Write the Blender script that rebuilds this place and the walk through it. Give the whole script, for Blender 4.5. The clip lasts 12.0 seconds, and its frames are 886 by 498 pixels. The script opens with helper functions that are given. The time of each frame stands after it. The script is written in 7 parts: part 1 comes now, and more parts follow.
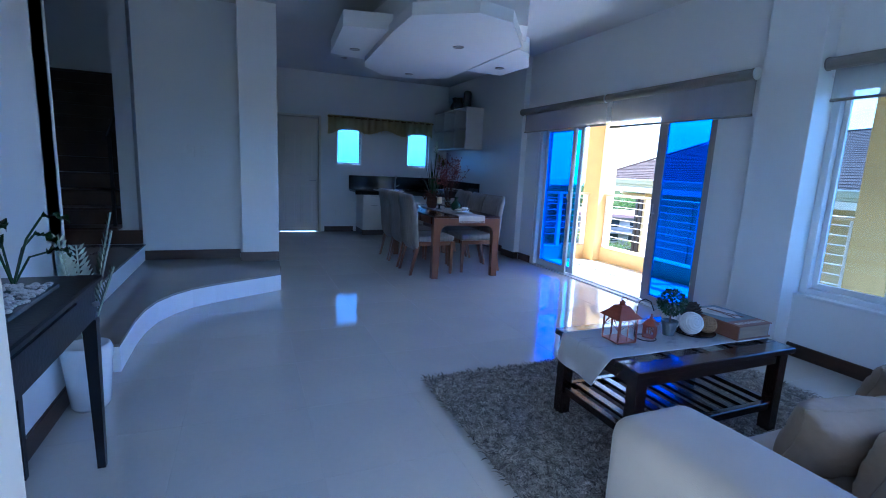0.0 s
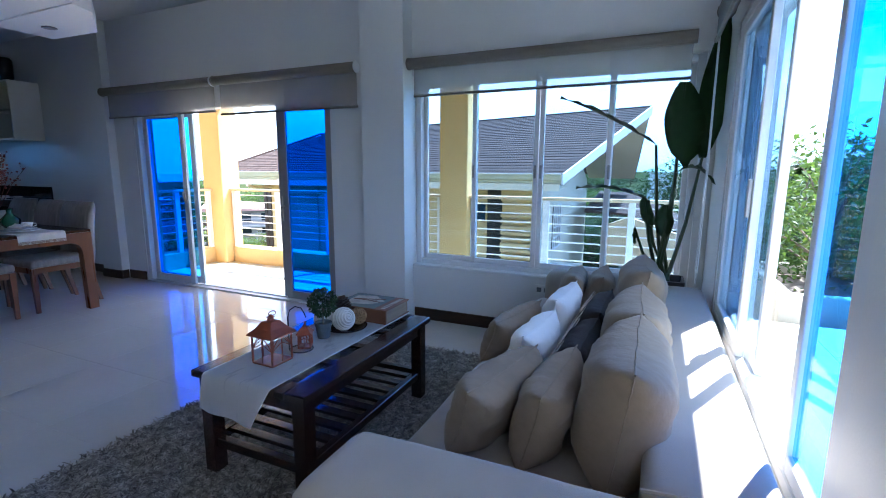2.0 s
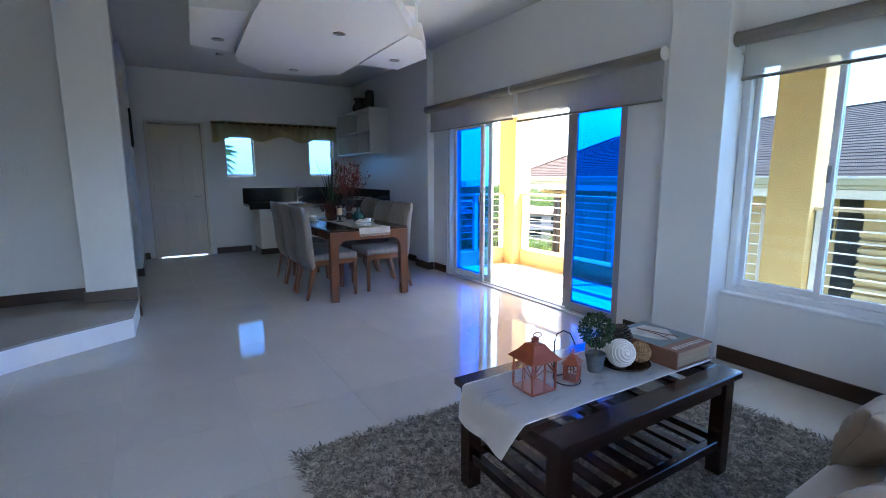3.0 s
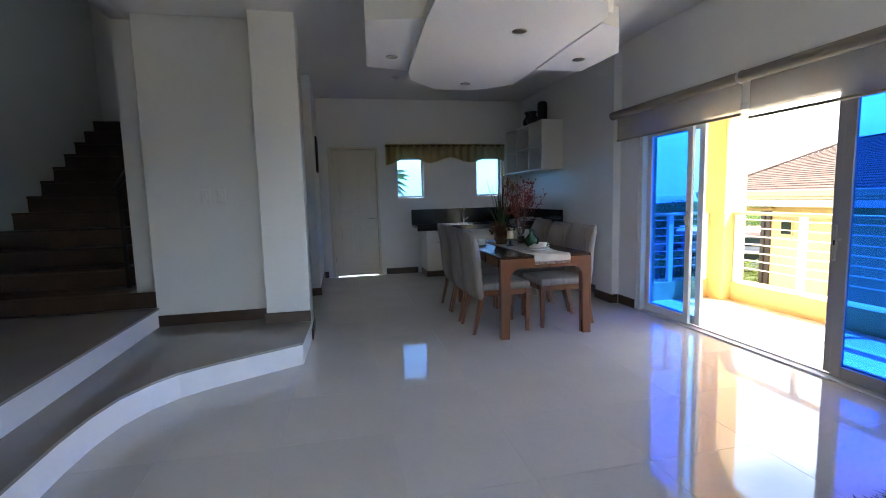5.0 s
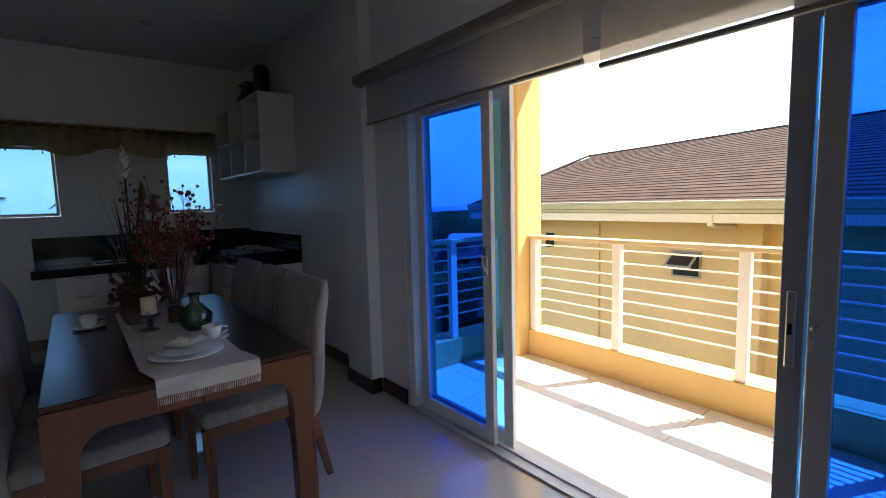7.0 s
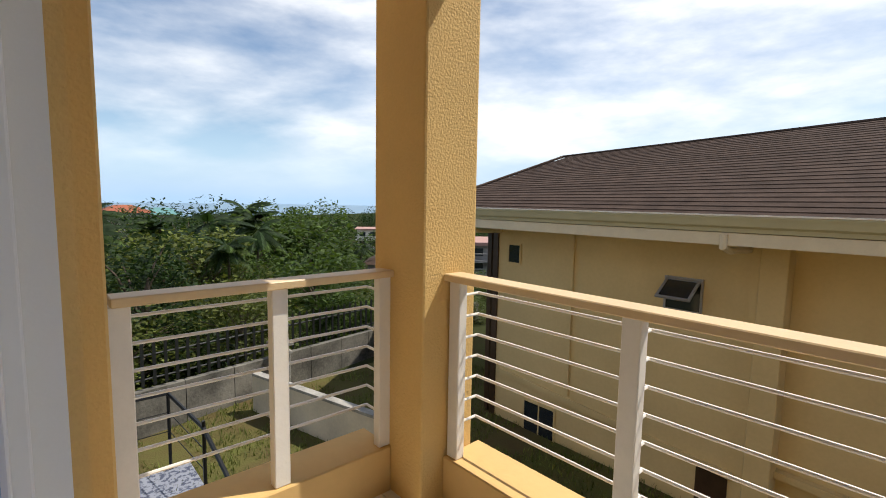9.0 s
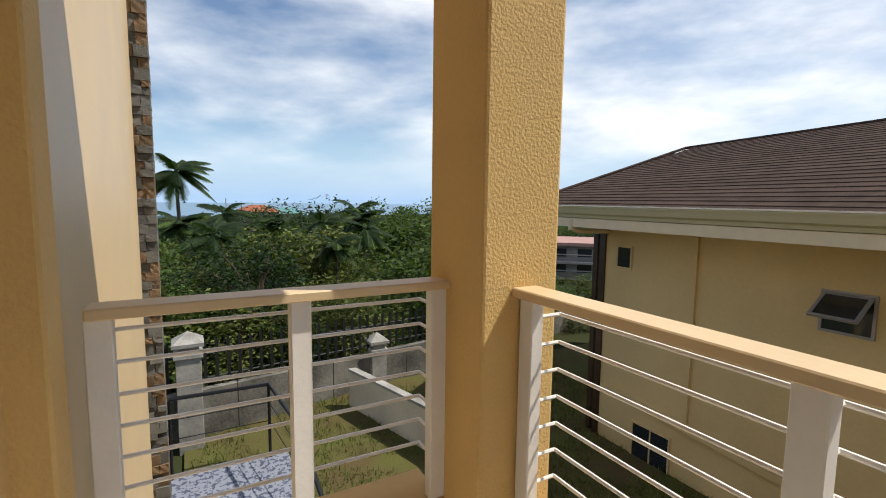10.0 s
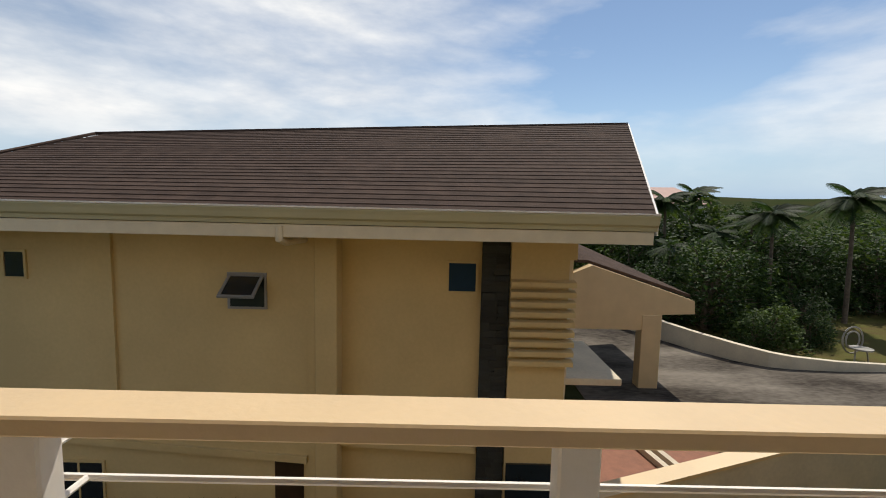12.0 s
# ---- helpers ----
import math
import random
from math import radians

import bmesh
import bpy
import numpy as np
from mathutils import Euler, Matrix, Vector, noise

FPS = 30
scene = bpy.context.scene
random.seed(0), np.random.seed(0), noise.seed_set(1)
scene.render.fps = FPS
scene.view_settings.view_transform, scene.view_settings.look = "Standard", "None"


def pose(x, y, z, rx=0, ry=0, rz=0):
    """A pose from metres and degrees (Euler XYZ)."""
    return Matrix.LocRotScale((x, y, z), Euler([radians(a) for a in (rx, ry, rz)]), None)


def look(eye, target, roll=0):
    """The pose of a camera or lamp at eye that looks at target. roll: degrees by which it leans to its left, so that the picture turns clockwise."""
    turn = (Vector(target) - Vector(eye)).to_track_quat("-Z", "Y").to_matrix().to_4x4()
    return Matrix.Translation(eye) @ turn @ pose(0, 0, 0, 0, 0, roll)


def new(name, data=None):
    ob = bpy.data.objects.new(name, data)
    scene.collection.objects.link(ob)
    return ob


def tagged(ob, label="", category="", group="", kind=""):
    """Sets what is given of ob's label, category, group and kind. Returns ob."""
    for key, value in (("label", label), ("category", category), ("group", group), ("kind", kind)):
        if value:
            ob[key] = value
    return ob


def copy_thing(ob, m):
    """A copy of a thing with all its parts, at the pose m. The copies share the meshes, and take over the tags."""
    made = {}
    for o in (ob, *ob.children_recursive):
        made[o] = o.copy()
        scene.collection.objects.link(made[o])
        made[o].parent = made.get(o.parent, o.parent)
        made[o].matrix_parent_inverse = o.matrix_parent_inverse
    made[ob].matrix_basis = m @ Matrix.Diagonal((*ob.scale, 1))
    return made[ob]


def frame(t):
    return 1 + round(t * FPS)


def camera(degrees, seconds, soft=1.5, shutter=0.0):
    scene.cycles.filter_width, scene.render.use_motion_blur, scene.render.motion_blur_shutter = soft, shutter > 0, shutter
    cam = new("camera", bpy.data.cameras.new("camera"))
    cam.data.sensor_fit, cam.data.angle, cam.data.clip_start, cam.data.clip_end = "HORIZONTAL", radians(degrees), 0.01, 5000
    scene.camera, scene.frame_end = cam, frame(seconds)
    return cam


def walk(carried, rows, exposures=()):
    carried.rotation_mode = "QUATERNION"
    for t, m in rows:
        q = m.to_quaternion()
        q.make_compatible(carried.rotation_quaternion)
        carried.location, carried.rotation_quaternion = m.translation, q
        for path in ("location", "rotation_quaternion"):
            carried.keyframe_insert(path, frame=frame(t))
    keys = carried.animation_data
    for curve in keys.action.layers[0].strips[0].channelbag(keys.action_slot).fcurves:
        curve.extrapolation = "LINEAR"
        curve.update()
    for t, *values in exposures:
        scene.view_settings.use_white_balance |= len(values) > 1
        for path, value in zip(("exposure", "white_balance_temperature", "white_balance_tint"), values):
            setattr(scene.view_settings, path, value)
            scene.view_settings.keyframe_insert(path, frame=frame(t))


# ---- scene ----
cam = camera(86.8, 12.0, soft=1.0)
PATH = [
    (0, (-0.527, 0.03, 1.277), (0.243, 1.845, 0.938), 2.7),
    (0.5, (-0.444, 0.101, 1.273), (0.934, 1.498, 0.889), 3.3),
    (1, (-0.391, 0.152, 1.279), (1.386, 0.988, 0.9), 3.1),
    (1.5, (-0.369, 0.198, 1.274), (1.497, 0.831, 0.931), 1.9),
    (2, (-0.257, 0.309, 1.277), (1.544, 1.115, 0.946), 0.3),
    (2.5, (-0.109, 0.447, 1.263), (1.403, 1.716, 0.941), -0.2),
    (3, (-0.002, 0.486, 1.273), (1.031, 2.17, 0.962), -0.2),
    (3.5, (0.002, 0.498, 1.267), (0.755, 2.327, 0.969), -0.1),
    (3.7, (-0.006, 0.503, 1.265), (0.654, 2.368, 0.974), -0.2),
    (5.3, (0.215, 1.488, 1.266), (0.632, 3.434, 1.059), -1.6),
    (5.5, (0.336, 1.737, 1.276), (0.857, 3.657, 1.073), -1.8),
    (6, (0.638, 2.284, 1.274), (1.443, 4.102, 1.053), -2.4),
    (6.5, (1.066, 2.748, 1.31), (2.093, 4.449, 1.076), -2.2),
    (7, (1.572, 3.163, 1.32), (2.806, 4.724, 1.117), -1.5),
    (7.5, (2.133, 3.503, 1.344), (3.527, 4.927, 1.17), -0.5),
    (7.7, (2.315, 3.646, 1.314), (3.762, 5.017, 1.153), 0.2),
    (9.3, (3.544, 4.533, 1.317), (4.763, 6.105, 1.113), 1.3),
    (9.5, (3.647, 4.591, 1.307), (4.753, 6.247, 1.123), 1.3),
    (10, (3.776, 4.703, 1.291), (4.734, 6.447, 1.082), 0.7),
    (10.5, (3.868, 4.795, 1.304), (4.991, 6.437, 1.094), 0.8),
    (11, (3.946, 4.747, 1.293), (5.488, 6.005, 1.087), 0.7),
    (11.3, (4.0, 4.70, 1.30), (5.777, 5.605, 1.08), 1.4),
    (11.5, (4.03, 4.612, 1.321), (5.926, 5.209, 1.097), 1.5),
    (11.7, (4.036, 4.566, 1.334), (5.992, 4.911, 1.113), 1.7),
    (12, (4.083, 4.459, 1.324), (6.073, 4.453, 1.119), 1.3),
]
EXPOSURES = [(0.0, 3.35, 4500, 10), (0.5, 3.65, 4650, 10), (1.0, 3.3, 4800, 10), (1.5, 3.1, 5050, 10), (2.5, 3.45, 5500, 10), (3.5, 3.95, 6250, 10), (5.5, 3.7, 6950, 10), (6.5, 3.05, 7050, 10),
             (7.0, 2.35, 6850, 10), (7.5, 1.65, 6900, 10), (8.4, 0.85, 6800, 10), (9.3, 0.35, 6650, 10), (10.5, 0.3, 6550, 10), (12.0, 0.05, 6800, 10)]
walk(cam, [(t, look(eye, target, roll)) for t, eye, target, roll in PATH], EXPOSURES)

# ---- light ----
SUN = Vector((0.57, -0.27, 0.98)).normalized()
sun = new("sun", bpy.data.lights.new("sun", "SUN"))
sun.data.energy, sun.data.angle, sun.data.color = 4.0, radians(0.5), (1.0, 0.95, 0.86)
sun.matrix_world = look(SUN * 50, (0, 0, 0))


def sky():
    w = bpy.data.worlds.new("sky")
    w.use_nodes = True
    scene.world = w
    nt = w.node_tree
    nt.nodes.clear()
    out, bg, st = (nt.nodes.new(k) for k in ("ShaderNodeOutputWorld", "ShaderNodeBackground", "ShaderNodeTexSky"))
    st.sky_type, st.sun_disc = "NISHITA", False
    st.sun_elevation, st.sun_rotation = math.asin(SUN.z), math.atan2(SUN.x, SUN.y)
    st.altitude, st.air_density, st.dust_density, st.ozone_density = 200, 1.0, 0.12, 2.2
    co, mp, n1, n2 = (nt.nodes.new(k) for k in ("ShaderNodeTexCoord", "ShaderNodeMapping", "ShaderNodeTexNoise", "ShaderNodeTexNoise"))
    mp.inputs["Scale"].default_value = (1.0, 1.0, 3.0)
    mp.inputs["Rotation"].default_value = (0.10, 0.05, 0.9)
    nt.links.new(co.outputs["Generated"], mp.inputs["Vector"])
    for n, sc, rough in ((n1, 1.5, 0.50), (n2, 4.2, 0.56)):
        n.inputs["Scale"].default_value, n.inputs["Detail"].default_value, n.inputs["Roughness"].default_value = sc, 8, rough
        nt.links.new(mp.outputs["Vector"], n.inputs["Vector"])
    n1.inputs["Distortion"].default_value = 0.25
    mul = nt.nodes.new("ShaderNodeMath")
    mul.operation, mul.inputs[1].default_value = "MULTIPLY_ADD", 0.30
    nt.links.new(n2.outputs["Fac"], mul.inputs[0])
    nt.links.new(n1.outputs["Fac"], mul.inputs[2])
    ramp = nt.nodes.new("ShaderNodeValToRGB")
    ramp.color_ramp.elements[0].position, ramp.color_ramp.elements[1].position = 0.56, 0.86
    nt.links.new(mul.outputs[0], ramp.inputs["Fac"])
    shade = nt.nodes.new("ShaderNodeValToRGB")
    shade.color_ramp.elements[0].position, shade.color_ramp.elements[1].position = 0.30, 0.62
    shade.color_ramp.elements[0].color, shade.color_ramp.elements[1].color = (6.2, 6.8, 7.7, 1), (9.4, 9.6, 9.8, 1)
    nt.links.new(n2.outputs["Fac"], shade.inputs["Fac"])
    # low sky: blue haze over the sea, clouds thinning towards the horizon
    sep, low, thin, haze = (nt.nodes.new(k) for k in ("ShaderNodeSeparateXYZ", "ShaderNodeMapRange", "ShaderNodeMath", "ShaderNodeMix"))
    nt.links.new(co.outputs["Generated"], sep.inputs[0])
    low.inputs["From Min"].default_value, low.inputs["From Max"].default_value = 0.0, 0.16
    nt.links.new(sep.outputs["Z"], low.inputs["Value"])
    haze.data_type = "RGBA"
    haze.inputs["A"].default_value = (3.6, 5.4, 7.8, 1)
    nt.links.new(low.outputs["Result"], haze.inputs["Factor"])
    nt.links.new(st.outputs["Color"], haze.inputs["B"])
    thin.operation = "MULTIPLY"
    fade = nt.nodes.new("ShaderNodeMapRange")
    fade.inputs["From Min"].default_value, fade.inputs["From Max"].default_value, fade.inputs["To Min"].default_value = 0.02, 0.14, 0.15
    nt.links.new(sep.outputs["Z"], fade.inputs["Value"])
    nt.links.new(ramp.outputs["Color"], thin.inputs[0])
    nt.links.new(fade.outputs["Result"], thin.inputs[1])
    mix = nt.nodes.new("ShaderNodeMix")
    mix.data_type = "RGBA"
    nt.links.new(thin.outputs[0], mix.inputs["Factor"])
    nt.links.new(haze.outputs["Result"], mix.inputs["A"])
    nt.links.new(shade.outputs["Color"], mix.inputs["B"])
    nt.links.new(mix.outputs["Result"], bg.inputs["Color"])
    bg.inputs["Strength"].default_value = 0.10
    nt.links.new(bg.outputs[0], out.inputs[0])


sky()


# ---- materials ----
def mat(name, color, rough=0.6, metal=0.0, vary=0.12, scale=6.0, fine=60.0, bump=0.1, spec=0.5, color2=None, island=0.0, obrand=0.0,
        stretch=(1, 1, 1), coat=0.0, sheen=0.0, dist=0.01, contrast=(0.3, 0.7)):
    m = bpy.data.materials.new(name)
    m.use_nodes = True
    nt = m.node_tree
    p = nt.nodes["Principled BSDF"]
    p.inputs["Metallic"].default_value = metal
    p.inputs["Specular IOR Level"].default_value = spec
    p.inputs["Coat Weight"].default_value = coat
    p.inputs["Sheen Weight"].default_value = sheen
    co, mp = nt.nodes.new("ShaderNodeTexCoord"), nt.nodes.new("ShaderNodeMapping")
    mp.inputs["Scale"].default_value = stretch
    nt.links.new(co.outputs["Object"], mp.inputs["Vector"])
    n1, n2 = nt.nodes.new("ShaderNodeTexNoise"), nt.nodes.new("ShaderNodeTexNoise")
    for n, sc in ((n1, scale), (n2, fine)):
        n.inputs["Scale"].default_value, n.inputs["Detail"].default_value = sc, 5
        nt.links.new(mp.outputs["Vector"], n.inputs["Vector"])
    ramp = nt.nodes.new("ShaderNodeValToRGB")
    e = ramp.color_ramp.elements
    e[0].position, e[1].position = contrast
    c2 = color2 or tuple(c * (1 - 2 * vary) for c in color)
    e[0].color, e[1].color = (*c2, 1), (*color, 1)
    add = nt.nodes.new("ShaderNodeMath")
    add.operation, add.inputs[1].default_value = "MULTIPLY_ADD", 0.35
    sub = nt.nodes.new("ShaderNodeMath")
    sub.operation, sub.inputs[1].default_value = "SUBTRACT", 0.175
    nt.links.new(n2.outputs["Fac"], add.inputs[0])
    nt.links.new(n1.outputs["Fac"], add.inputs[2])
    nt.links.new(add.outputs[0], sub.inputs[0])
    nt.links.new(sub.outputs[0], ramp.inputs["Fac"])
    col = ramp.outputs["Color"]
    for amount, kind, sock in ((island, "ShaderNodeNewGeometry", "Random Per Island"), (obrand, "ShaderNodeObjectInfo", "Random")):
        if amount:
            g, hsv, mr = nt.nodes.new(kind), nt.nodes.new("ShaderNodeHueSaturation"), nt.nodes.new("ShaderNodeMapRange")
            mr.inputs["To Min"].default_value, mr.inputs["To Max"].default_value = 1 - amount, 1 + amount
            nt.links.new(g.outputs[sock], mr.inputs["Value"])
            nt.links.new(mr.outputs["Result"], hsv.inputs["Value"])
            nt.links.new(col, hsv.inputs["Color"])
            col = hsv.outputs["Color"]
    nt.links.new(col, p.inputs["Base Color"])
    rr = nt.nodes.new("ShaderNodeMapRange")
    rr.inputs["To Min"].default_value, rr.inputs["To Max"].default_value = max(rough - 0.05, 0.02), min(rough + 0.07, 1)
    nt.links.new(n1.outputs["Fac"], rr.inputs["Value"])
    nt.links.new(rr.outputs["Result"], p.inputs["Roughness"])
    if bump:
        b = nt.nodes.new("ShaderNodeBump")
        b.inputs["Strength"].default_value, b.inputs["Distance"].default_value = bump, dist
        nt.links.new(n2.outputs["Fac"], b.inputs["Height"])
        nt.links.new(b.outputs["Normal"], p.inputs["Normal"])
    return m


def glass(name, tint=(1, 1, 1), rough=0.0):
    m = bpy.data.materials.new(name)
    m.use_nodes = True
    nt = m.node_tree
    nt.nodes.clear()
    out, mixs, tr, gl, fr = (nt.nodes.new(k) for k in ("ShaderNodeOutputMaterial", "ShaderNodeMixShader", "ShaderNodeBsdfTransparent", "ShaderNodeBsdfGlossy", "ShaderNodeLayerWeight"))
    tr.inputs["Color"].default_value = (*tint, 1)
    gl.inputs["Roughness"].default_value = rough
    pw, ma = nt.nodes.new("ShaderNodeMath"), nt.nodes.new("ShaderNodeMath")
    pw.operation, pw.inputs[1].default_value = "POWER", 4.0
    ma.operation, ma.inputs[1].default_value, ma.inputs[2].default_value = "MULTIPLY_ADD", 0.5, 0.025
    nt.links.new(fr.outputs["Facing"], pw.inputs[0])
    nt.links.new(pw.outputs[0], ma.inputs[0])
    nt.links.new(ma.outputs[0], mixs.inputs[0])
    nt.links.new(tr.outputs[0], mixs.inputs[1])
    nt.links.new(gl.outputs[0], mixs.inputs[2])
    nt.links.new(mixs.outputs[0], out.inputs[0])
    return m


def screen_cloth(name, color, through_share):
    m = mat(name, color, 0.8, bump=0.2, fine=900, scale=3)
    nt = m.node_tree
    p, out = nt.nodes["Principled BSDF"], nt.nodes["Material Output"]
    tr, mx, tl, mx2 = (nt.nodes.new(k) for k in ("ShaderNodeBsdfTransparent", "ShaderNodeMixShader", "ShaderNodeBsdfTranslucent", "ShaderNodeMixShader"))
    tl.inputs["Color"].default_value = (*color, 1)
    mx.inputs[0].default_value, mx2.inputs[0].default_value = through_share, 0.5
    nt.links.new(p.outputs[0], mx2.inputs[1])
    nt.links.new(tl.outputs[0], mx2.inputs[2])
    nt.links.new(mx2.outputs[0], mx.inputs[1])
    nt.links.new(tr.outputs[0], mx.inputs[2])
    nt.links.new(mx.outputs[0], out.inputs[0])
    return m


def leafy(name, color, color2, rough=0.65, share=0.25, obrand=0.25):
    m = mat(name, color, rough, color2=color2, scale=3, fine=25, bump=0.05, island=0.45, obrand=obrand, spec=0.2)
    nt = m.node_tree
    p, out = nt.nodes["Principled BSDF"], nt.nodes["Material Output"]
    tl, mx = nt.nodes.new("ShaderNodeBsdfTranslucent"), nt.nodes.new("ShaderNodeMixShader")
    tl.inputs["Color"].default_value = (color[0] * 1.5, color[1] * 1.5, color[2], 1)
    mx.inputs[0].default_value = share
    nt.links.new(p.outputs[0], mx.inputs[1])
    nt.links.new(tl.outputs[0], mx.inputs[2])
    nt.links.new(mx.outputs[0], out.inputs[0])
    return m


WALL = mat("white_wall_paint", (0.72, 0.72, 0.71), 0.33, vary=0.02, scale=1.5, fine=140, bump=0.06)
CEIL = mat("ceiling_paint", (0.64, 0.64, 0.63), 0.75, vary=0.02, scale=1.2, fine=120, bump=0.05)
# lighter copy of the ceiling paint: the slabs' brighter light is put into the colour
CEILLIT = mat("lit_ceiling_paint", (0.80, 0.80, 0.79), 0.6, vary=0.02, scale=1.2, fine=120, bump=0.04)
TILE = mat("polished_floor_tile", (0.57, 0.535, 0.475), 0.02, vary=0.03, scale=2.0, fine=30, bump=0.0, spec=1.0, obrand=0.02)
GROUT = mat("grout", (0.54, 0.51, 0.45), 0.3)
STEPM = mat("grey_step_tile", (0.27, 0.25, 0.22), 0.08, vary=0.05, scale=3, fine=40, bump=0.0, spec=0.6)
RISER = mat("white_riser", (0.82, 0.82, 0.82), 0.35, vary=0.02)
BASEB = mat("dark_wood_baseboard", (0.050, 0.022, 0.010), 0.3, vary=0.25, scale=4, fine=50, stretch=(1, 1, 6))
STAIRW = mat("brown_stair_wood", (0.06, 0.033, 0.018), 0.35, vary=0.2, scale=5, fine=40)
BLACKM = mat("black_metal", (0.012, 0.012, 0.013), 0.35, metal=0.3, vary=0.1)
ALU = mat("white_aluminium_frame", (0.70, 0.71, 0.72), 0.35, vary=0.02, bump=0.02)
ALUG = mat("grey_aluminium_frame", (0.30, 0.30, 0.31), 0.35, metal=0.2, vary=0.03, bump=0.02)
BLUEG = glass("blue_tinted_glass", (0.25, 0.54, 0.93))
CLEARG = glass("window_glass", (0.54, 0.66, 0.78))
GLASS = glass("clear_glass", (0.95, 0.97, 0.97))
KITG = glass("pale_blue_glass", (0.36, 0.52, 0.68))
BLIND = screen_cloth("grey_blind_cloth", (0.50, 0.48, 0.46), 0.48)
PELMET = mat("taupe_pelmet", (0.19, 0.17, 0.14), 0.5, vary=0.05)
YELLOW = mat("yellow_stucco", (0.70, 0.46, 0.17), 0.85, vary=0.07, scale=2.0, fine=85, bump=0.9, dist=0.005)
YSMOOTH = mat("yellow_plaster", (0.66, 0.43, 0.17), 0.8, vary=0.06, scale=1.5, fine=25, bump=0.15)
CREAM = mat("cream_paint", (0.68, 0.505, 0.29), 0.45, vary=0.05, scale=3, fine=60, bump=0.1)
WHITEP = mat("white_paint_metal", (0.78, 0.74, 0.68), 0.4, vary=0.04, scale=8)
BALC = mat("pale_balcony_tile", (0.70, 0.66, 0.58), 0.45, vary=0.05, scale=3, obrand=0.03)
DOORM = mat("off_white_door_paint", (0.66, 0.61, 0.52), 0.4, vary=0.02, scale=2, bump=0.03)
STEEL = mat("brushed_steel", (0.45, 0.43, 0.40), 0.3, metal=1.0, vary=0.05)
GRANITE = mat("black_granite", (0.012, 0.012, 0.014), 0.12, vary=0.3, scale=90, fine=200, bump=0.0)
CABW = mat("white_cabinet_lacquer", (0.70, 0.68, 0.64), 0.35, vary=0.02, bump=0.02)
TABLEW = mat("walnut_wood", (0.17, 0.062, 0.023), 0.28, color2=(0.125, 0.046, 0.018), scale=2, fine=40, stretch=(6, 6, 0.6), bump=0.05)
TABLED = mat("dark_walnut_top", (0.045, 0.018, 0.009), 0.22, color2=(0.045, 0.018, 0.01), scale=3, fine=40, stretch=(8, 1, 8), bump=0.04)
CHAIRF = mat("grey_woven_upholstery", (0.27, 0.24, 0.215), 0.9, vary=0.18, scale=30, fine=300, stretch=(1, 1, 0.15), bump=0.4, sheen=0.2, dist=0.004)
SOFAF = mat("beige_sofa_fabric", (0.37, 0.315, 0.255), 0.9, vary=0.06, scale=5, fine=350, bump=0.3, sheen=0.2, dist=0.003)
CUSHF = mat("taupe_cushion_fabric", (0.265, 0.20, 0.135), 0.9, vary=0.10, scale=7, fine=34, bump=0.3, sheen=0.05, dist=0.012)
CUSHW = mat("white_cushion_fabric", (0.72, 0.70, 0.68), 0.7, vary=0.06, scale=8, fine=200, bump=0.3, sheen=0.3, dist=0.004)
CUSHD = mat("dark_brown_cushion_fabric", (0.016, 0.009, 0.008), 0.9, vary=0.15, scale=9, fine=250, bump=0.3)
EMBR = mat("cream_embroidery", (0.62, 0.54, 0.48), 0.8, vary=0.1)
DARKW = mat("dark_mahogany", (0.024, 0.008, 0.005), 0.16, color2=(0.010, 0.004, 0.003), scale=4, fine=50, stretch=(1, 6, 6), bump=0.03, coat=0.15)
RUGM = mat("grey_shag_yarn", (0.37, 0.33, 0.265), 0.95, color2=(0.10, 0.088, 0.068), scale=25, fine=200, island=0.65, bump=0.0)
RUGB = mat("rug_backing", (0.22, 0.20, 0.18), 0.95)
ROOFM = mat("brown_roof_shingle", (0.080, 0.054, 0.043), 0.9, spec=0.1, vary=0.2, scale=4, fine=150, bump=0.5, obrand=0.10, dist=0.01)
GUTTER = mat("pale_olive_gutter", (0.45, 0.42, 0.27), 0.5, vary=0.05, scale=3)
SOFFIT = mat("cream_soffit", (0.66, 0.58, 0.42), 0.6, vary=0.05)
HWALL = mat("ochre_house_wall", (0.64, 0.495, 0.25), 0.85, vary=0.08, scale=0.8, fine=20, bump=0.2)
CONC = mat("weathered_concrete", (0.21, 0.195, 0.165), 0.9, color2=(0.05, 0.047, 0.04), scale=1.4, fine=18, bump=0.5, dist=0.02)
ASPH = mat("worn_concrete_road", (0.20, 0.175, 0.145), 0.9, spec=0.1, color2=(0.035, 0.028, 0.022), scale=0.9, fine=12, bump=0.4, stretch=(1, 0.4, 1))
STONE = mat("slate_ledgestone", (0.17, 0.155, 0.13), 0.85, color2=(0.09, 0.10, 0.10), scale=10, fine=60, bump=0.7, obrand=0.45, dist=0.01)
STONEB = mat("rusty_ledgestone", (0.27, 0.165, 0.08), 0.85, color2=(0.13, 0.10, 0.07), scale=10, fine=60, bump=0.7, obrand=0.35, dist=0.01)
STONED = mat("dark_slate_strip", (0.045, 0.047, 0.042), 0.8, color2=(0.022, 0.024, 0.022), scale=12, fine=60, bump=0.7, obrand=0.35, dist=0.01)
DGLASS = mat("dark_window_glass", (0.018, 0.025, 0.035), 0.06, vary=0.05, bump=0.0, spec=0.8)
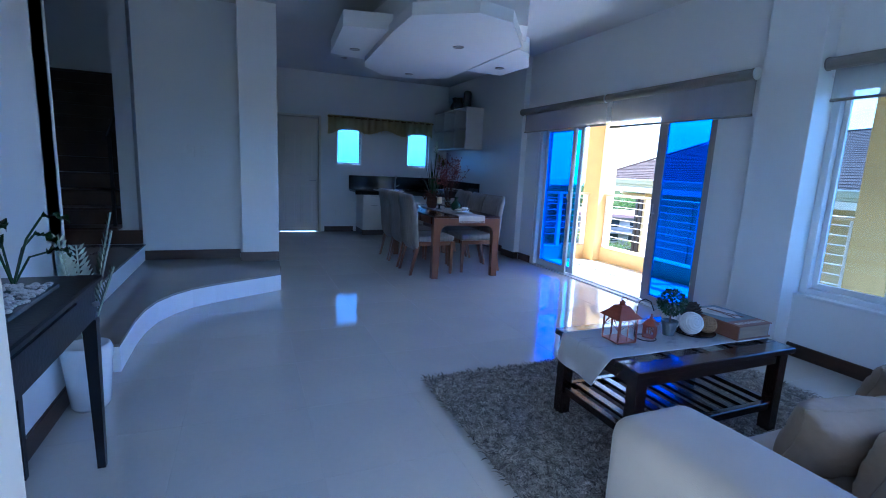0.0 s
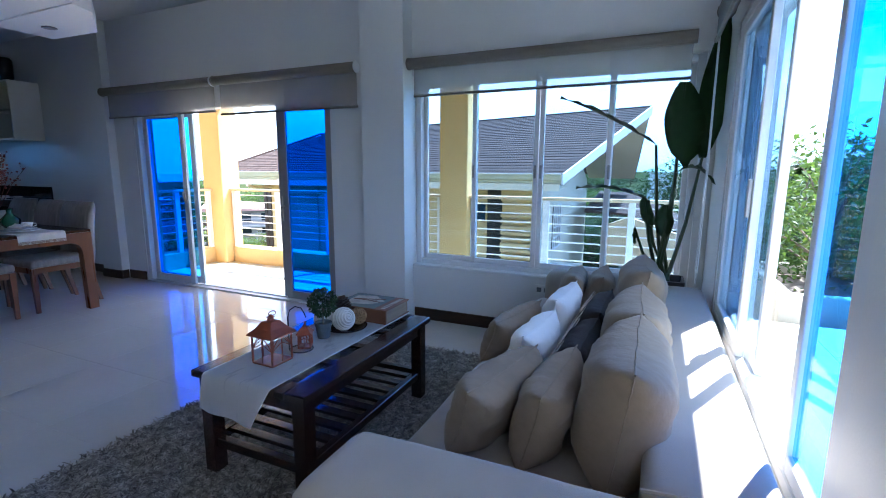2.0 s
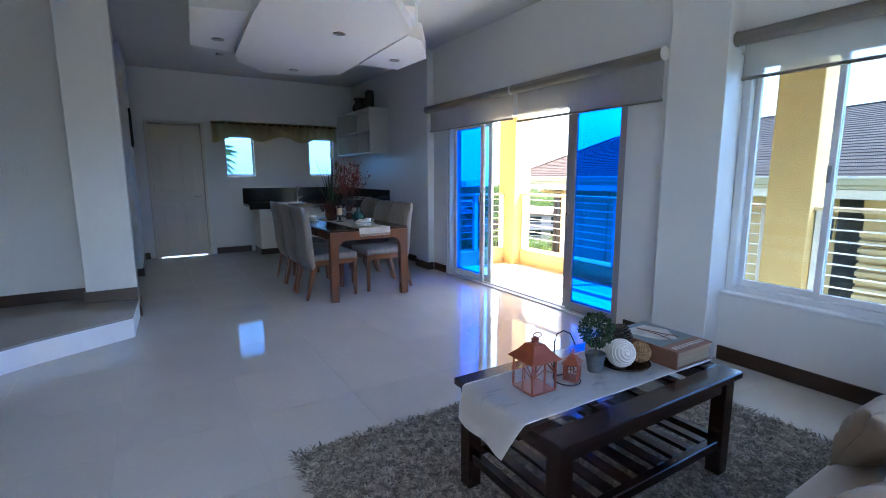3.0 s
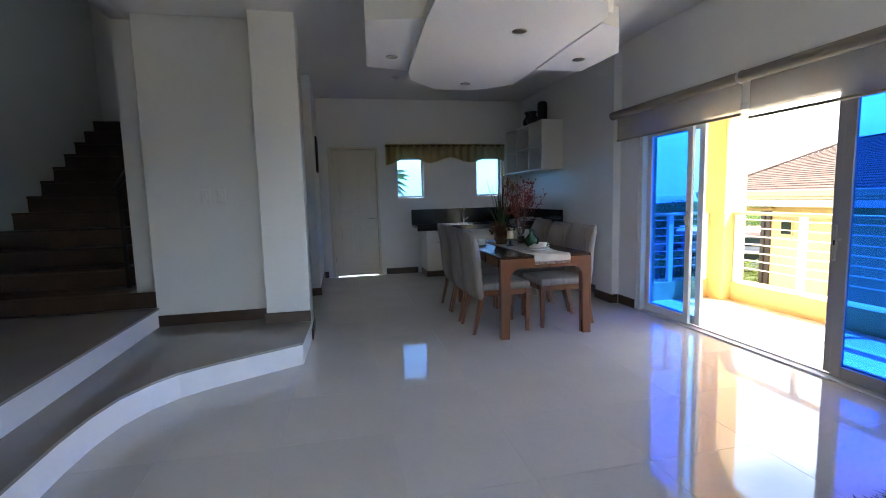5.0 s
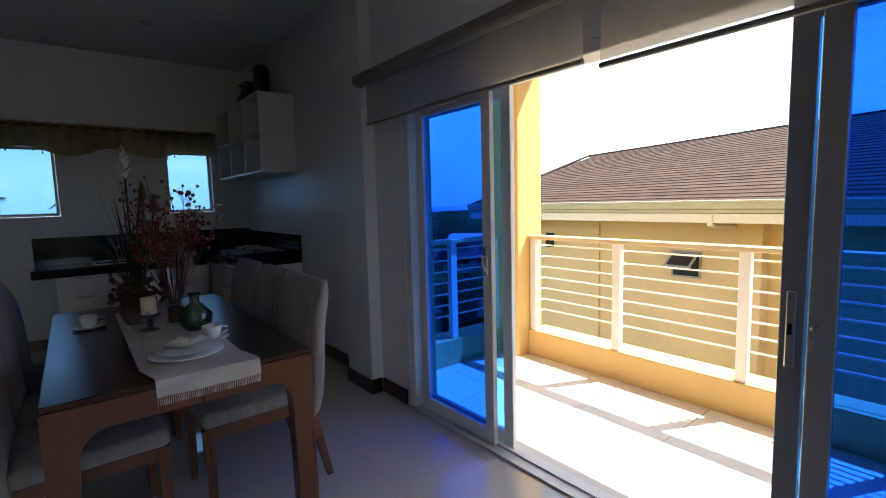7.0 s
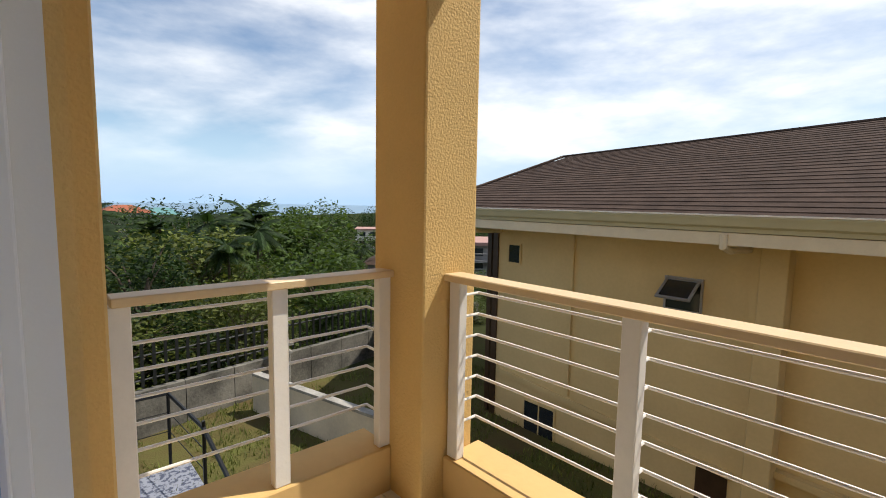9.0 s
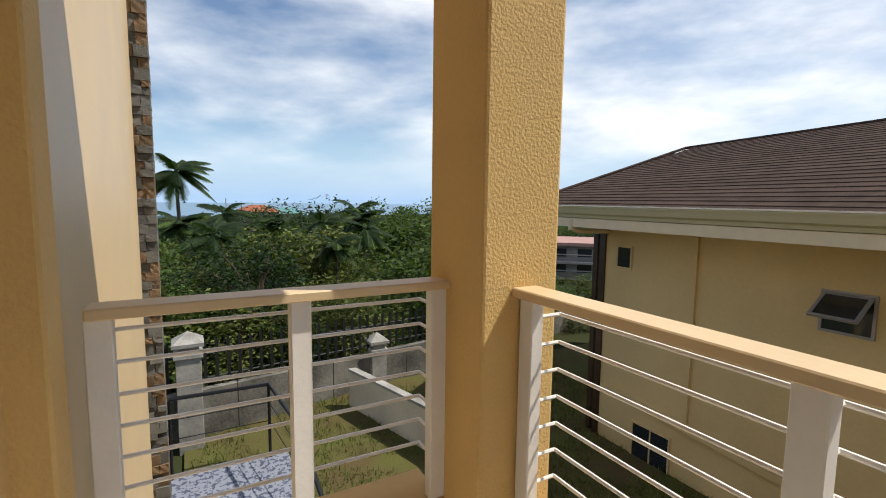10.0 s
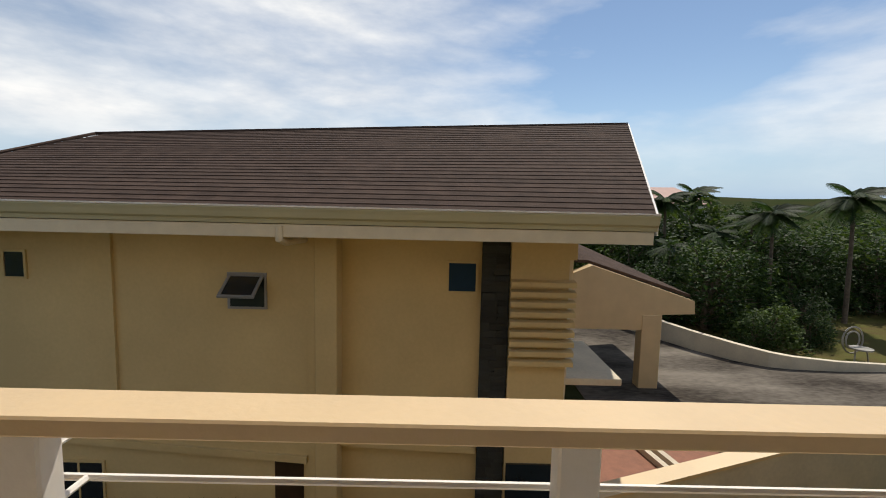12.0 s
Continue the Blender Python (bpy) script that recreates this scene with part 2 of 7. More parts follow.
GRASS = mat("grass_ground", (0.10, 0.105, 0.032), 0.95, spec=0.03, color2=(0.10, 0.075, 0.035), scale=1.5, fine=30, bump=0.6, dist=0.03)
FARG = mat("far_green_land", (0.026, 0.042, 0.016), 0.95, color2=(0.045, 0.046, 0.022), scale=0.02, fine=0.3, bump=0.0, spec=0.0)
# distance haze is put into the sea's pale blue, there is no haze volume
SEA = mat("hazy_distant_sea", (0.16, 0.26, 0.36), 0.5, vary=0.03, scale=0.002, fine=0.01, bump=0.0)
BRICKR = mat("terracotta_paver", (0.30, 0.13, 0.08), 0.85, vary=0.12, scale=8, bump=0.3, obrand=0.15)
LEAF1 = leafy("green_foliage", (0.075, 0.120, 0.024), (0.022, 0.042, 0.010))
LEAF2 = leafy("dark_foliage", (0.028, 0.056, 0.014), (0.012, 0.026, 0.008))
LEAF3 = leafy("yellow_green_foliage", (0.125, 0.150, 0.034), (0.05, 0.062, 0.016))
PLANTL = leafy("dark_green_plant_leaf", (0.035, 0.075, 0.025), (0.018, 0.040, 0.016), rough=0.3, share=0.12, obrand=0.1)
BARK = mat("grey_brown_bark", (0.16, 0.12, 0.085), 0.9, vary=0.25, scale=6, fine=40, bump=0.6)


# ---- builders ----
BASE = {}


def box(bm, x0, x1, y0, y1, z0, z1, bevel=0.0, seg=1, m=None):
    t = bmesh.new()
    bmesh.ops.create_cube(t, size=1)
    for v in t.verts:
        v.co = Vector((x0 + (x1 - x0) * (v.co.x + 0.5), y0 + (y1 - y0) * (v.co.y + 0.5), z0 + (z1 - z0) * (v.co.z + 0.5)))
    if bevel:
        bmesh.ops.bevel(t, geom=list(t.edges), offset=bevel, segments=seg, profile=0.5, affect="EDGES")
    if m is not None:
        bmesh.ops.transform(t, matrix=m, verts=t.verts)
    me = bpy.data.meshes.new("tmp")
    t.to_mesh(me)
    t.free()
    bm.from_mesh(me)
    bpy.data.meshes.remove(me)
    return bm


def B(*a, **k):
    return box(bmesh.new(), *a, **k)


def rings(bm, loops, cap=True, closed=True):
    """Skins a list of rings of points, all of one length."""
    rows = [[bm.verts.new(p) for p in loop] for loop in loops]
    n = len(rows[0])
    for a, b in zip(rows, rows[1:]):
        for i in range(n if closed else n - 1):
            j = (i + 1) % n
            bm.faces.new((a[i], a[j], b[j], b[i]))
    if cap and closed:
        bm.faces.new(rows[0][::-1])
        bm.faces.new(rows[-1])
    return bm


def lathe(bm, profile, seg=20, at=(0, 0, 0), cap=True):
    return rings(bm, [[(at[0] + r * math.cos(2 * math.pi * i / seg), at[1] + r * math.sin(2 * math.pi * i / seg), at[2] + z) for i in range(seg)] for r, z in profile], cap)


def tube(bm, pts, r, seg=8, cap=True):
    pts = [Vector(p) for p in pts]
    rs = r if isinstance(r, (list, tuple)) else [r] * len(pts)
    loops = []
    for i, p in enumerate(pts):
        d = (pts[min(i + 1, len(pts) - 1)] - pts[max(i - 1, 0)]).normalized()
        a = d.cross(Vector((0, 0, 1)) if abs(d.z) < 0.95 else Vector((1, 0, 0))).normalized()
        b = a.cross(d)
        loops.append([p + rs[i] * (math.cos(2 * math.pi * k / seg) * a + math.sin(2 * math.pi * k / seg) * b) for k in range(seg)])
    return rings(bm, loops, cap)


def prism(bm, pts, z0, z1):
    lo = [bm.verts.new((x, y, z0)) for x, y in pts]
    hi = [bm.verts.new((x, y, z1)) for x, y in pts]
    n = len(pts)
    bm.faces.new(lo[::-1])
    bm.faces.new(hi)
    for i in range(n):
        bm.faces.new((lo[i], lo[(i + 1) % n], hi[(i + 1) % n], hi[i]))
    return bm


def finish(name, bm, material, smooth=False):
    bmesh.ops.recalc_face_normals(bm, faces=bm.faces)
    me = bpy.data.meshes.new(name)
    bm.to_mesh(me)
    bm.free()
    me.materials.append(material)
    if smooth:
        me.shade_smooth()
    return me


def thing(name, at, label, category, group="", kind=""):
    ob = tagged(new(name), label, category, group, kind)
    ob.empty_display_size = 0.1
    ob.location = at
    BASE[ob] = Vector(at)
    return ob


def part(name, bm, material, parent, label="", smooth=False, local=False):
    """Links a bmesh as one mesh under a thing or part; its points are in the world unless local."""
    if not local:
        bmesh.ops.translate(bm, vec=-BASE[parent], verts=bm.verts)
    ob = new(name, finish(name, bm, material, smooth))
    ob.parent = parent
    BASE[ob] = BASE.get(parent, Vector())
    return tagged(ob, label)


def single(name, bm, material, label, category, group="", kind="", smooth=False, at=None):
    """A thing that is one mesh; its origin lies at its base."""
    if at is None:
        lo = [min(v.co[i] for v in bm.verts) for i in range(3)]
        hi = [max(v.co[i] for v in bm.verts) for i in range(3)]
        at = ((lo[0] + hi[0]) / 2, (lo[1] + hi[1]) / 2, lo[2])
    bmesh.ops.translate(bm, vec=-Vector(at), verts=bm.verts)
    ob = new(name, finish(name, bm, material, smooth))
    ob.location = at
    BASE[ob] = Vector(at)
    return tagged(ob, label, category, group, kind)


def struct(name, bm, material, label, category, smooth=False):
    ob = new(name, finish(name, bm, material, smooth))
    BASE[ob] = Vector()
    return tagged(ob, label, category, "", "structure")


def wall(axis, name, a0, a1, b0, b1, z0, z1, holes, material, label):
    """A wall of thickness a0..a1 across the axis, running b0..b1, with openings (b, b, z, z) cut through it."""
    bs = sorted({b0, b1, *(h[0] for h in holes), *(h[1] for h in holes)})
    zs = sorted({z0, z1, *(h[2] for h in holes), *(h[3] for h in holes)})
    bm = bmesh.new()
    solid = lambda i, j: 0 <= i < len(bs) - 1 and 0 <= j < len(zs) - 1 and not any(
        h[0] < (bs[i] + bs[i + 1]) / 2 < h[1] and h[2] < (zs[j] + zs[j + 1]) / 2 < h[3] for h in holes)
    P = (lambda a, b, z: (a, b, z)) if axis == "x" else (lambda a, b, z: (b, a, z))
    quad = lambda *ps: bm.faces.new([bm.verts.new(p) for p in ps])
    for i in range(len(bs) - 1):
        for j in range(len(zs) - 1):
            if not solid(i, j):
                continue
            p, q, r, s = bs[i], bs[i + 1], zs[j], zs[j + 1]
            for a in (a0, a1):
                quad(P(a, p, r), P(a, q, r), P(a, q, s), P(a, p, s))
            for di, dj, e in ((-1, 0, (p, r, p, s)), (1, 0, (q, r, q, s)), (0, -1, (p, r, q, r)), (0, 1, (p, s, q, s))):
                if not solid(i + di, j + dj):
                    quad(P(a0, e[0], e[1]), P(a1, e[0], e[1]), P(a1, e[2], e[3]), P(a0, e[2], e[3]))
    bmesh.ops.remove_doubles(bm, verts=bm.verts, dist=1e-5)
    return struct(name, bm, material, label, "wall")


CZ = 2.87
# ---- structure: the room ----
struct("floor", B(-3.4, 3.36, -1.5, 9.2, -0.12, -0.0012), GROUT, "pale grout bed under polished floor tiles", "floor")
struct("ceiling", B(-1.6, 3.40, -0.2, 9.19, CZ, CZ + 0.12), CEIL, "white painted flat ceiling", "ceiling")
wall("x", "wall_sliding_door", 3.21, 3.40, 2.57, 5.95, 0, CZ, [(2.90, 5.62, 0, 1.93)], WALL, "white wall round the balcony sliding door")
struct("wall_column_north", B(3.12, 3.40, 5.95, 6.30, 0, CZ, bevel=0.004), WALL, "white square column beside the sliding door", "column")
wall("x", "wall_kitchen_side", 3.25, 3.40, 6.30, 8.99, 0, CZ, [], WALL, "white kitchen side wall")
struct("wall_column", B(3.12, 3.40, 2.17, 2.57, 0, CZ, bevel=0.004), WALL, "white square column between door and window", "column")
wall("x", "wall_window", 3.27, 3.46, -0.03, 2.17, 0, CZ, [(0.06, 2.17, 0.47, 2.03)], WALL, "white wall below and above the wide window")
wall("y", "wall_south", -0.23, -0.03, -1.4, 3.46, 0, CZ, [(-0.80, -0.06, 0.0, 2.1), (0.74, 2.68, 0.49, 2.03)], WALL, "white wall with the entrance and sofa window")
wall("x", "wall_west", -1.6, -1.4, -0.23, 2.96, 0, CZ, [], WALL, "white wall behind the console table")
wall("y", "wall_north", 8.99, 9.19, -3.4, 3.40, 0, CZ, [(-0.045, 0.75, 0.0, 2.105), (1.045, 1.50, 1.27, 1.93), (2.42, 2.87, 1.27, 1.93)], WALL, "white kitchen wall with door and two small windows")
wall("y", "wall_stair_side", 5.74, 5.9, -1.54, -0.2, 0, CZ, [], WALL, "white wall behind the raised step")
struct("wall_pier", B(-0.58, -0.2, 5.52, 5.9, 0, CZ, bevel=0.004), WALL, "white pier at the corner of the step", "column")
struct("wall_hall_pier", B(-0.6, -0.2, 7.57, 8.99, 0, CZ), WALL, "white wall beside the kitchen door", "wall")
wall("x", "wall_hall_back", -1.75, -1.6, 5.9, 8.99, 0, 5.4, [], WALL, "white wall behind the hall opening")
wall("x", "wall_over_step", -1.75, -1.6, 2.8, 5.9, CZ, 5.4, [], WALL, "white wall above the stair opening")
wall("y", "wall_stairwell_north", 8.99, 9.19, -3.4, -1.6, CZ, 5.4, [], WALL, "white end wall of the stairwell")
struct("ceiling_stairwell", B(-3.4, -1.6, 2.8, 9.19, 5.4, 5.5), CEIL, "white ceiling over the stairwell", "ceiling")
wall("x", "wall_stairwell_west", -3.4, -3.2, 2.8, 9.19, 0, 5.4, [(6.6, 7.1, 3.4, 4.0)], WALL, "white outer wall of the stairwell")
wall("y", "wall_stairwell_south", 2.8, 3.0, -3.2, -1.4, 0, 5.4, [], WALL, "white wall closing the stairwell")
struct("door_lintel", B(-3.2, -1.4, 3.0, 3.2, 2.6, CZ), WALL, "white beam over the stair opening", "beam")

# raised step with a curved front, two levels
def step_plan(d=0.0):
    pts = [(-0.2 - d, 5.5), (-0.225 - d, 4.85)]
    pts += [(-0.56, 4.67), (-0.80, 4.54), (-0.97, 4.42), (-1.09, 4.27), (-1.18, 4.08), (-1.225, 3.85), (-1.24, 3.6), (-1.235, 3.16), (-1.4, 3.17), (-1.4, 3.0)]
    return pts + [(-3.2, 3.0), (-3.2, 5.74), (-0.58, 5.74), (-0.58, 5.52)]


raised = thing("raised_step", (-1.2, 4.5, 0), "curved raised step with white riser and grey tiled top", "step", kind="structure")
part("riser", prism(bmesh.new(), step_plan(), 0, 0.155), RISER, raised, "white painted riser")
part("tread", prism(bmesh.new(), step_plan(), 0.155, 0.172), STEPM, raised, "polished grey tile tread")
landing = thing("stair_landing", (-2.4, 4.5, 0.172), "second step of grey tile before the stairs", "step", kind="structure")
part("riser", B(-3.2, -1.53, 3.0, 5.74, 0.172, 0.325), WALL, landing)
part("tread", B(-3.2, -1.52, 3.0, 5.74, 0.325, 0.342, bevel=0.004), STEPM, landing)
stairs = thing("staircase", (-2.5, 6.0, 0.342), "dark brown wooden stairs rising into shade", "stairs", kind="structure")
for i in range(12):
    y = 5.76 + 0.27 * i
    part("riser", B(-3.2, -1.76 if y > 5.8 else -1.54, y, y + 0.02, 0.342 + 0.175 * i, 0.342 + 0.175 * (i + 1) - 0.03), STAIRW, stairs)
    part("tread", B(-3.2, -1.76, y - 0.02, y + 0.29, 0.342 + 0.175 * (i + 1) - 0.03, 0.342 + 0.175 * (i + 1), bevel=0.006), STAIRW, stairs)
rail = thing("stair_railing", (-1.8, 6.0, 0.342), "black metal railing beside the stairs", "railing")
for i in range(6):
    z = 0.342 + 0.175 * (2 * i + 1)
    part("baluster", B(-1.83, -1.80, 5.9 + 0.54 * i, 5.93 + 0.54 * i, z, z + 0.9), BLACKM, rail)
part("handrail", tube(bmesh.new(), [(-1.815, 5.85, 1.42), (-1.815, 8.9, 3.4)], 0.025), BLACKM, rail)

# baseboards
def baseboard(pts, h=0.10, z=0.0, th=0.016):
    bm = bmesh.new()
    for (x0, y0), (x1, y1), (nx, ny) in pts:
        box(bm, min(x0, x1) + min(nx * th, 0), max(x0, x1) + max(nx * th, 0), min(y0, y1) + min(ny * th, 0), max(y0, y1) + max(ny * th, 0), z, z + h, bevel=0.003)
    struct("baseboard", bm, BASEB, "dark brown wooden baseboard", "baseboard")


baseboard([((3.25, 6.31), (3.25, 7.4), (-1, 0)), ((3.12, 5.934), (3.12, 6.298), (-1, 0)), ((3.12, 5.95), (3.192, 5.95), (0, -1)), ((3.21, 5.64), (3.21, 5.932), (-1, 0)), ((3.21, 2.6), (3.21, 2.88), (-1, 0)), ((3.12, 2.19), (3.12, 2.586), (-1, 0)), ((3.27, 0.0), (3.27, 2.15), (-1, 0)),
           ((0.82, 8.99), (1.36, 8.99), (0, -1)), ((-0.2, 7.56), (-0.2, 8.98), (1, 0)), ((-0.6, 7.57), (-0.184, 7.57), (0, -1)), ((-0.2, 5.5), (-0.2, 5.9), (1, 0)),
           ((-1.4, 0.0), (-1.4, 2.97), (1, 0)), ((-0.04, -0.03), (0.5, -0.03), (0, 1)), ((-0.2, 8.99), (-0.12, 8.99), (0, -1))])
baseboard([((-1.535, 5.74), (-0.6, 5.74), (0, -1)), ((-0.596, 5.52), (-0.2, 5.52), (0, -1))], z=0.173)

# suspended ceiling feature in overlapping slabs
feature = thing("ceiling_feature", (1.5, 5.5, 2.5), "white overlapping angular ceiling panels with downlights", "ceiling panel", kind="structure")
part("slab", prism(bmesh.new(), [(0.83, 5.90), (0.90, 6.20), (1.25, 6.62), (1.60, 6.59), (1.80, 6.54), (2.07, 6.27), (2.06, 5.70), (2.03, 4.98), (2.03, 4.30), (1.56, 3.68), (1.21, 3.60), (0.76, 3.94), (0.76, 4.52)], 2.50, 2.60), CEILLIT, feature)
part("slab", prism(bmesh.new(), [(0.43, 5.96), (0.87, 6.06), (1.2, 6.1), (1.2, 4.6), (0.80, 4.64), (0.35, 4.75)], 2.555, 2.70), CEILLIT, feature)
part("slab", prism(bmesh.new(), [(2.085, 5.69), (2.575, 5.70), (2.60, 5.06), (2.24, 4.50), (2.055, 4.42)], 2.505, 2.66), CEILLIT, feature)
part("slab", prism(bmesh.new(), [(0.70, 5.8), (2.40, 5.75), (2.42, 4.9), (1.9, 4.0), (0.85, 4.1)], 2.601, CZ), CEILLIT, feature)
for x, y, z in ((1.52, 6.30, 2.5), (0.64, 5.60, 2.555), (2.34, 5.30, 2.505), (1.50, 4.65, 2.5)):
    lamp = thing("downlight", (x, y, z), "unlit recessed chrome downlight in a white panel", "ceiling lamp", "downlights")
    part("rim", lathe(bmesh.new(), [(0.055, 0), (0.058, -0.006), (0.042, -0.008), (0.040, -0.001)], 20, (x, y, z), cap=False), STEEL, lamp, smooth=True)
    part("lens", lathe(bmesh.new(), [(0.040, -0.004), (0.036, -0.006)], 20, (x, y, z)), STEEL, lamp)
for x, y in ((0.9, 7.6), (2.2, 7.9), (2.4, 7.1)):
    lamp = thing("downlight", (x, y, CZ), "small unlit recessed downlight in the ceiling", "ceiling lamp", "downlights")
    part("rim", lathe(bmesh.new(), [(0.045, 0), (0.048, -0.006), (0.034, -0.008), (0.032, -0.001)], 16, (x, y, CZ), cap=False), STEEL, lamp, smooth=True)
    part("lens", lathe(bmesh.new(), [(0.032, -0.004), (0.028, -0.006)], 16, (x, y, CZ)), STEEL, lamp)


# ---- sliding door, windows, blinds ----
def sash(parent, axis, a, b0, b1, z0, z1, w=0.05, d=0.03, glassm=CLEARG, frame=ALU, name="sash"):
    """A framed pane in the plane axis = a."""
    bm = bmesh.new()
    P = (lambda b, c, z, y: (a - d / 2, a + d / 2, b, c, z, y)) if axis == "x" else (lambda b, c, z, y: (b, c, a - d / 2, a + d / 2, z, y))
    for q in ((b0, b0 + w, z0, z1), (b1 - w, b1, z0, z1), (b0 + w, b1 - w, z0, z0 + w * 1.2), (b0 + w, b1 - w, z1 - w, z1)):
        box(bm, *P(*q), bevel=0.003)
    s = part(name, bm, frame, parent)
    g = bmesh.new()
    Q = (lambda b, c, z, y: (a - 0.003, a + 0.003, b, c, z, y)) if axis == "x" else (lambda b, c, z, y: (b, c, a - 0.003, a + 0.003, z, y))
    box(g, *Q(b0 + w - 0.006, b1 - w + 0.006, z0 + w - 0.006, z1 - w + 0.006))
    pane = part("pane", g, glassm, s)
    pane.visible_shadow = False
    return s


sd = thing("sliding_door", (3.27, 4.26, 0), "white aluminium sliding door, blue tinted glass, standing open", "sliding door", kind="structure")
fr = bmesh.new()
box(fr, 3.215, 3.34, 5.56, 5.62, 0.0, 1.93, bevel=0.004)
box(fr, 3.215, 3.34, 2.90, 2.96, 0.0, 1.93, bevel=0.004)
box(fr, 3.215, 3.34, 2.96, 5.56, 1.88, 1.93, bevel=0.004)
part("frame", fr, ALU, sd)
part("track", box(B(3.20, 3.34, 2.96, 5.56, -0.002, 0.012), 3.262, 3.272, 2.96, 5.56, 0.012, 0.022), ALU, sd)
# the two right-hand sashes take a darker grey frame than the left pair
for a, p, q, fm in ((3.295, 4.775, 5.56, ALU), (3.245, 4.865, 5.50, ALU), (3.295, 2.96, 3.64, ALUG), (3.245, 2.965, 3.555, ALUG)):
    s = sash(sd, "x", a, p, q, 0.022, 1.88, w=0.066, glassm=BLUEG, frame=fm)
hb = bmesh.new()
box(hb, 3.212, 3.230, 4.885, 4.912, 0.93, 1.08, bevel=0.006)
tube(hb, [(3.212, 4.898, 1.03), (3.196, 4.898, 1.03), (3.186, 4.885, 1.0), (3.186, 4.87, 0.96)], 0.007, 8)
part("latch", hb, ALUG, sd, "grey metal latch")
plate = part("latch", B(3.268, 3.280, 3.594, 3.620, 0.78, 1.02, bevel=0.004), STEEL, sd, "steel latch plate")
for z in (0.80, 1.00):
    part("screw", tube(bmesh.new(), [(3.270, 3.607, z), (3.2655, 3.607, z)], 0.006, 8), ALUG, plate)
part("keyhole", B(3.2655, 3.2685, 3.602, 3.612, 0.885, 0.92), BLACKM, plate)
part("thumb_turn", tube(bmesh.new(), [(3.228, 3.535, 0.93), (3.205, 3.535, 0.93), (3.195, 3.535, 0.90), (3.195, 3.535, 0.86)], 0.008, 8), STEEL, plate)

wn = thing("window_1", (3.38, 1.1, 0.47), "wide four-panel white aluminium sliding window", "window", kind="structure")
fr = bmesh.new()
for q in ((2.12, 2.17, 0.47, 2.03), (0.06, 0.11, 0.47, 2.03), (0.11, 2.12, 0.47, 0.52), (0.11, 2.12, 1.98, 2.03)):
    box(fr, 3.33, 3.43, *q, bevel=0.004)
part("frame", fr, ALU, wn)
part("sill", B(3.255, 3.33, 0.07, 2.165, 0.462, 0.482, bevel=0.004), ALU, wn)
for i, (p, q) in enumerate(((1.64, 2.12), (1.135, 1.67), (0.61, 1.13), (0.11, 0.64))):
    sash(wn, "x", 3.40 if i in (0, 3) else 3.365, p, q, 0.52, 1.98, w=0.035)
    hz = bmesh.new()
    box(hz, 3.34, 3.352, p + 0.01 if i < 2 else q - 0.03, p + 0.03 if i < 2 else q - 0.01, 1.22, 1.32, bevel=0.003)
    part("latch", hz, ALUG, wn)

ws = thing("window_2", (1.7, -0.1, 0.49), "white aluminium sliding window behind the sofa, half open", "window", kind="structure")
fr = bmesh.new()
for q in ((0.74, 0.79, 0.49, 2.03), (2.63, 2.68, 0.49, 2.03)):
    box(fr, q[0], q[1], -0.15, -0.036, q[2], q[3], bevel=0.004)
box(fr, 0.79, 2.63, -0.15, -0.036, 0.49, 0.53, bevel=0.004)
box(fr, 0.79, 2.63, -0.15, -0.036, 1.98, 2.03, bevel=0.004)
part("frame", fr, ALU, ws)
for y, p, q, gm in ((-0.055, 1.90, 2.63, CLEARG), (-0.095, 1.72, 2.55, CLEARG), (-0.055, 0.79, 1.115, BLUEG)):
    sash(ws, "y", y, p, q, 0.53, 1.98, w=0.04, glassm=gm)
part("latch", B(1.91, 1.93, -0.04, -0.022, 1.1, 1.25, bevel=0.004), ALUG, ws)


def roller(x, y0, y1, ztop, zlow, axis="x", gaps=()):
    t = thing("roller_blind", (x, (y0 + y1) / 2, zlow) if axis == "x" else ((y0 + y1) / 2, x, zlow), "taupe roller blind half lowered on its tube", "blind", "roller blinds")
    P = (lambda a, b, c: (x + a, b, c)) if axis == "x" else (lambda a, b, c: (b, x + a, c))
    part("tube", tube(bmesh.new(), [P(0, y0, ztop - 0.045), P(0, y1, ztop - 0.045)], 0.042, 14), PELMET, t, smooth=False)
    part("cap", tube(bmesh.new(), [P(0, y0 - 0.008, ztop - 0.045), P(0, y0, ztop - 0.045)], 0.048, 14), ALU, t)
    part("bracket", tube(bmesh.new(), [P(0, y1, ztop - 0.045), P(0, y1 + 0.012, ztop - 0.045)], 0.046, 14), PELMET, t)
    c = bmesh.new()
    vs = [[c.verts.new(P(0.038 + 0.004 * math.sin(9 * k / 12 * math.pi), y0 + 0.02 + (y1 - y0 - 0.04) * k / 12, z)) for k in range(13)] for z in (ztop - 0.06, zlow)]
    for k in range(12):
        c.faces.new((vs[0][k], vs[0][k + 1], vs[1][k + 1], vs[1][k]))
    part("cloth", c, BLIND, t, "translucent grey screen cloth")
    part("hem_bar", tube(bmesh.new(), [P(0.038, y0 + 0.02, zlow), P(0.038, y1 - 0.02, zlow)], 0.011, 8), PELMET, t)
    return t


roller(3.105, 2.60, 4.21, 2.15, 1.80)
roller(3.105, 4.245, 5.93, 2.15, 1.835)
roller(3.19, 0.13, 2.15, 2.15, 1.865)
roller(0.03, 0.99, 2.75, 2.16, 1.96, axis="y")
ch = thing("blind_chain", (3.05, 0.05, 0.62), "thin white bead chain loop of the blind", "chain")
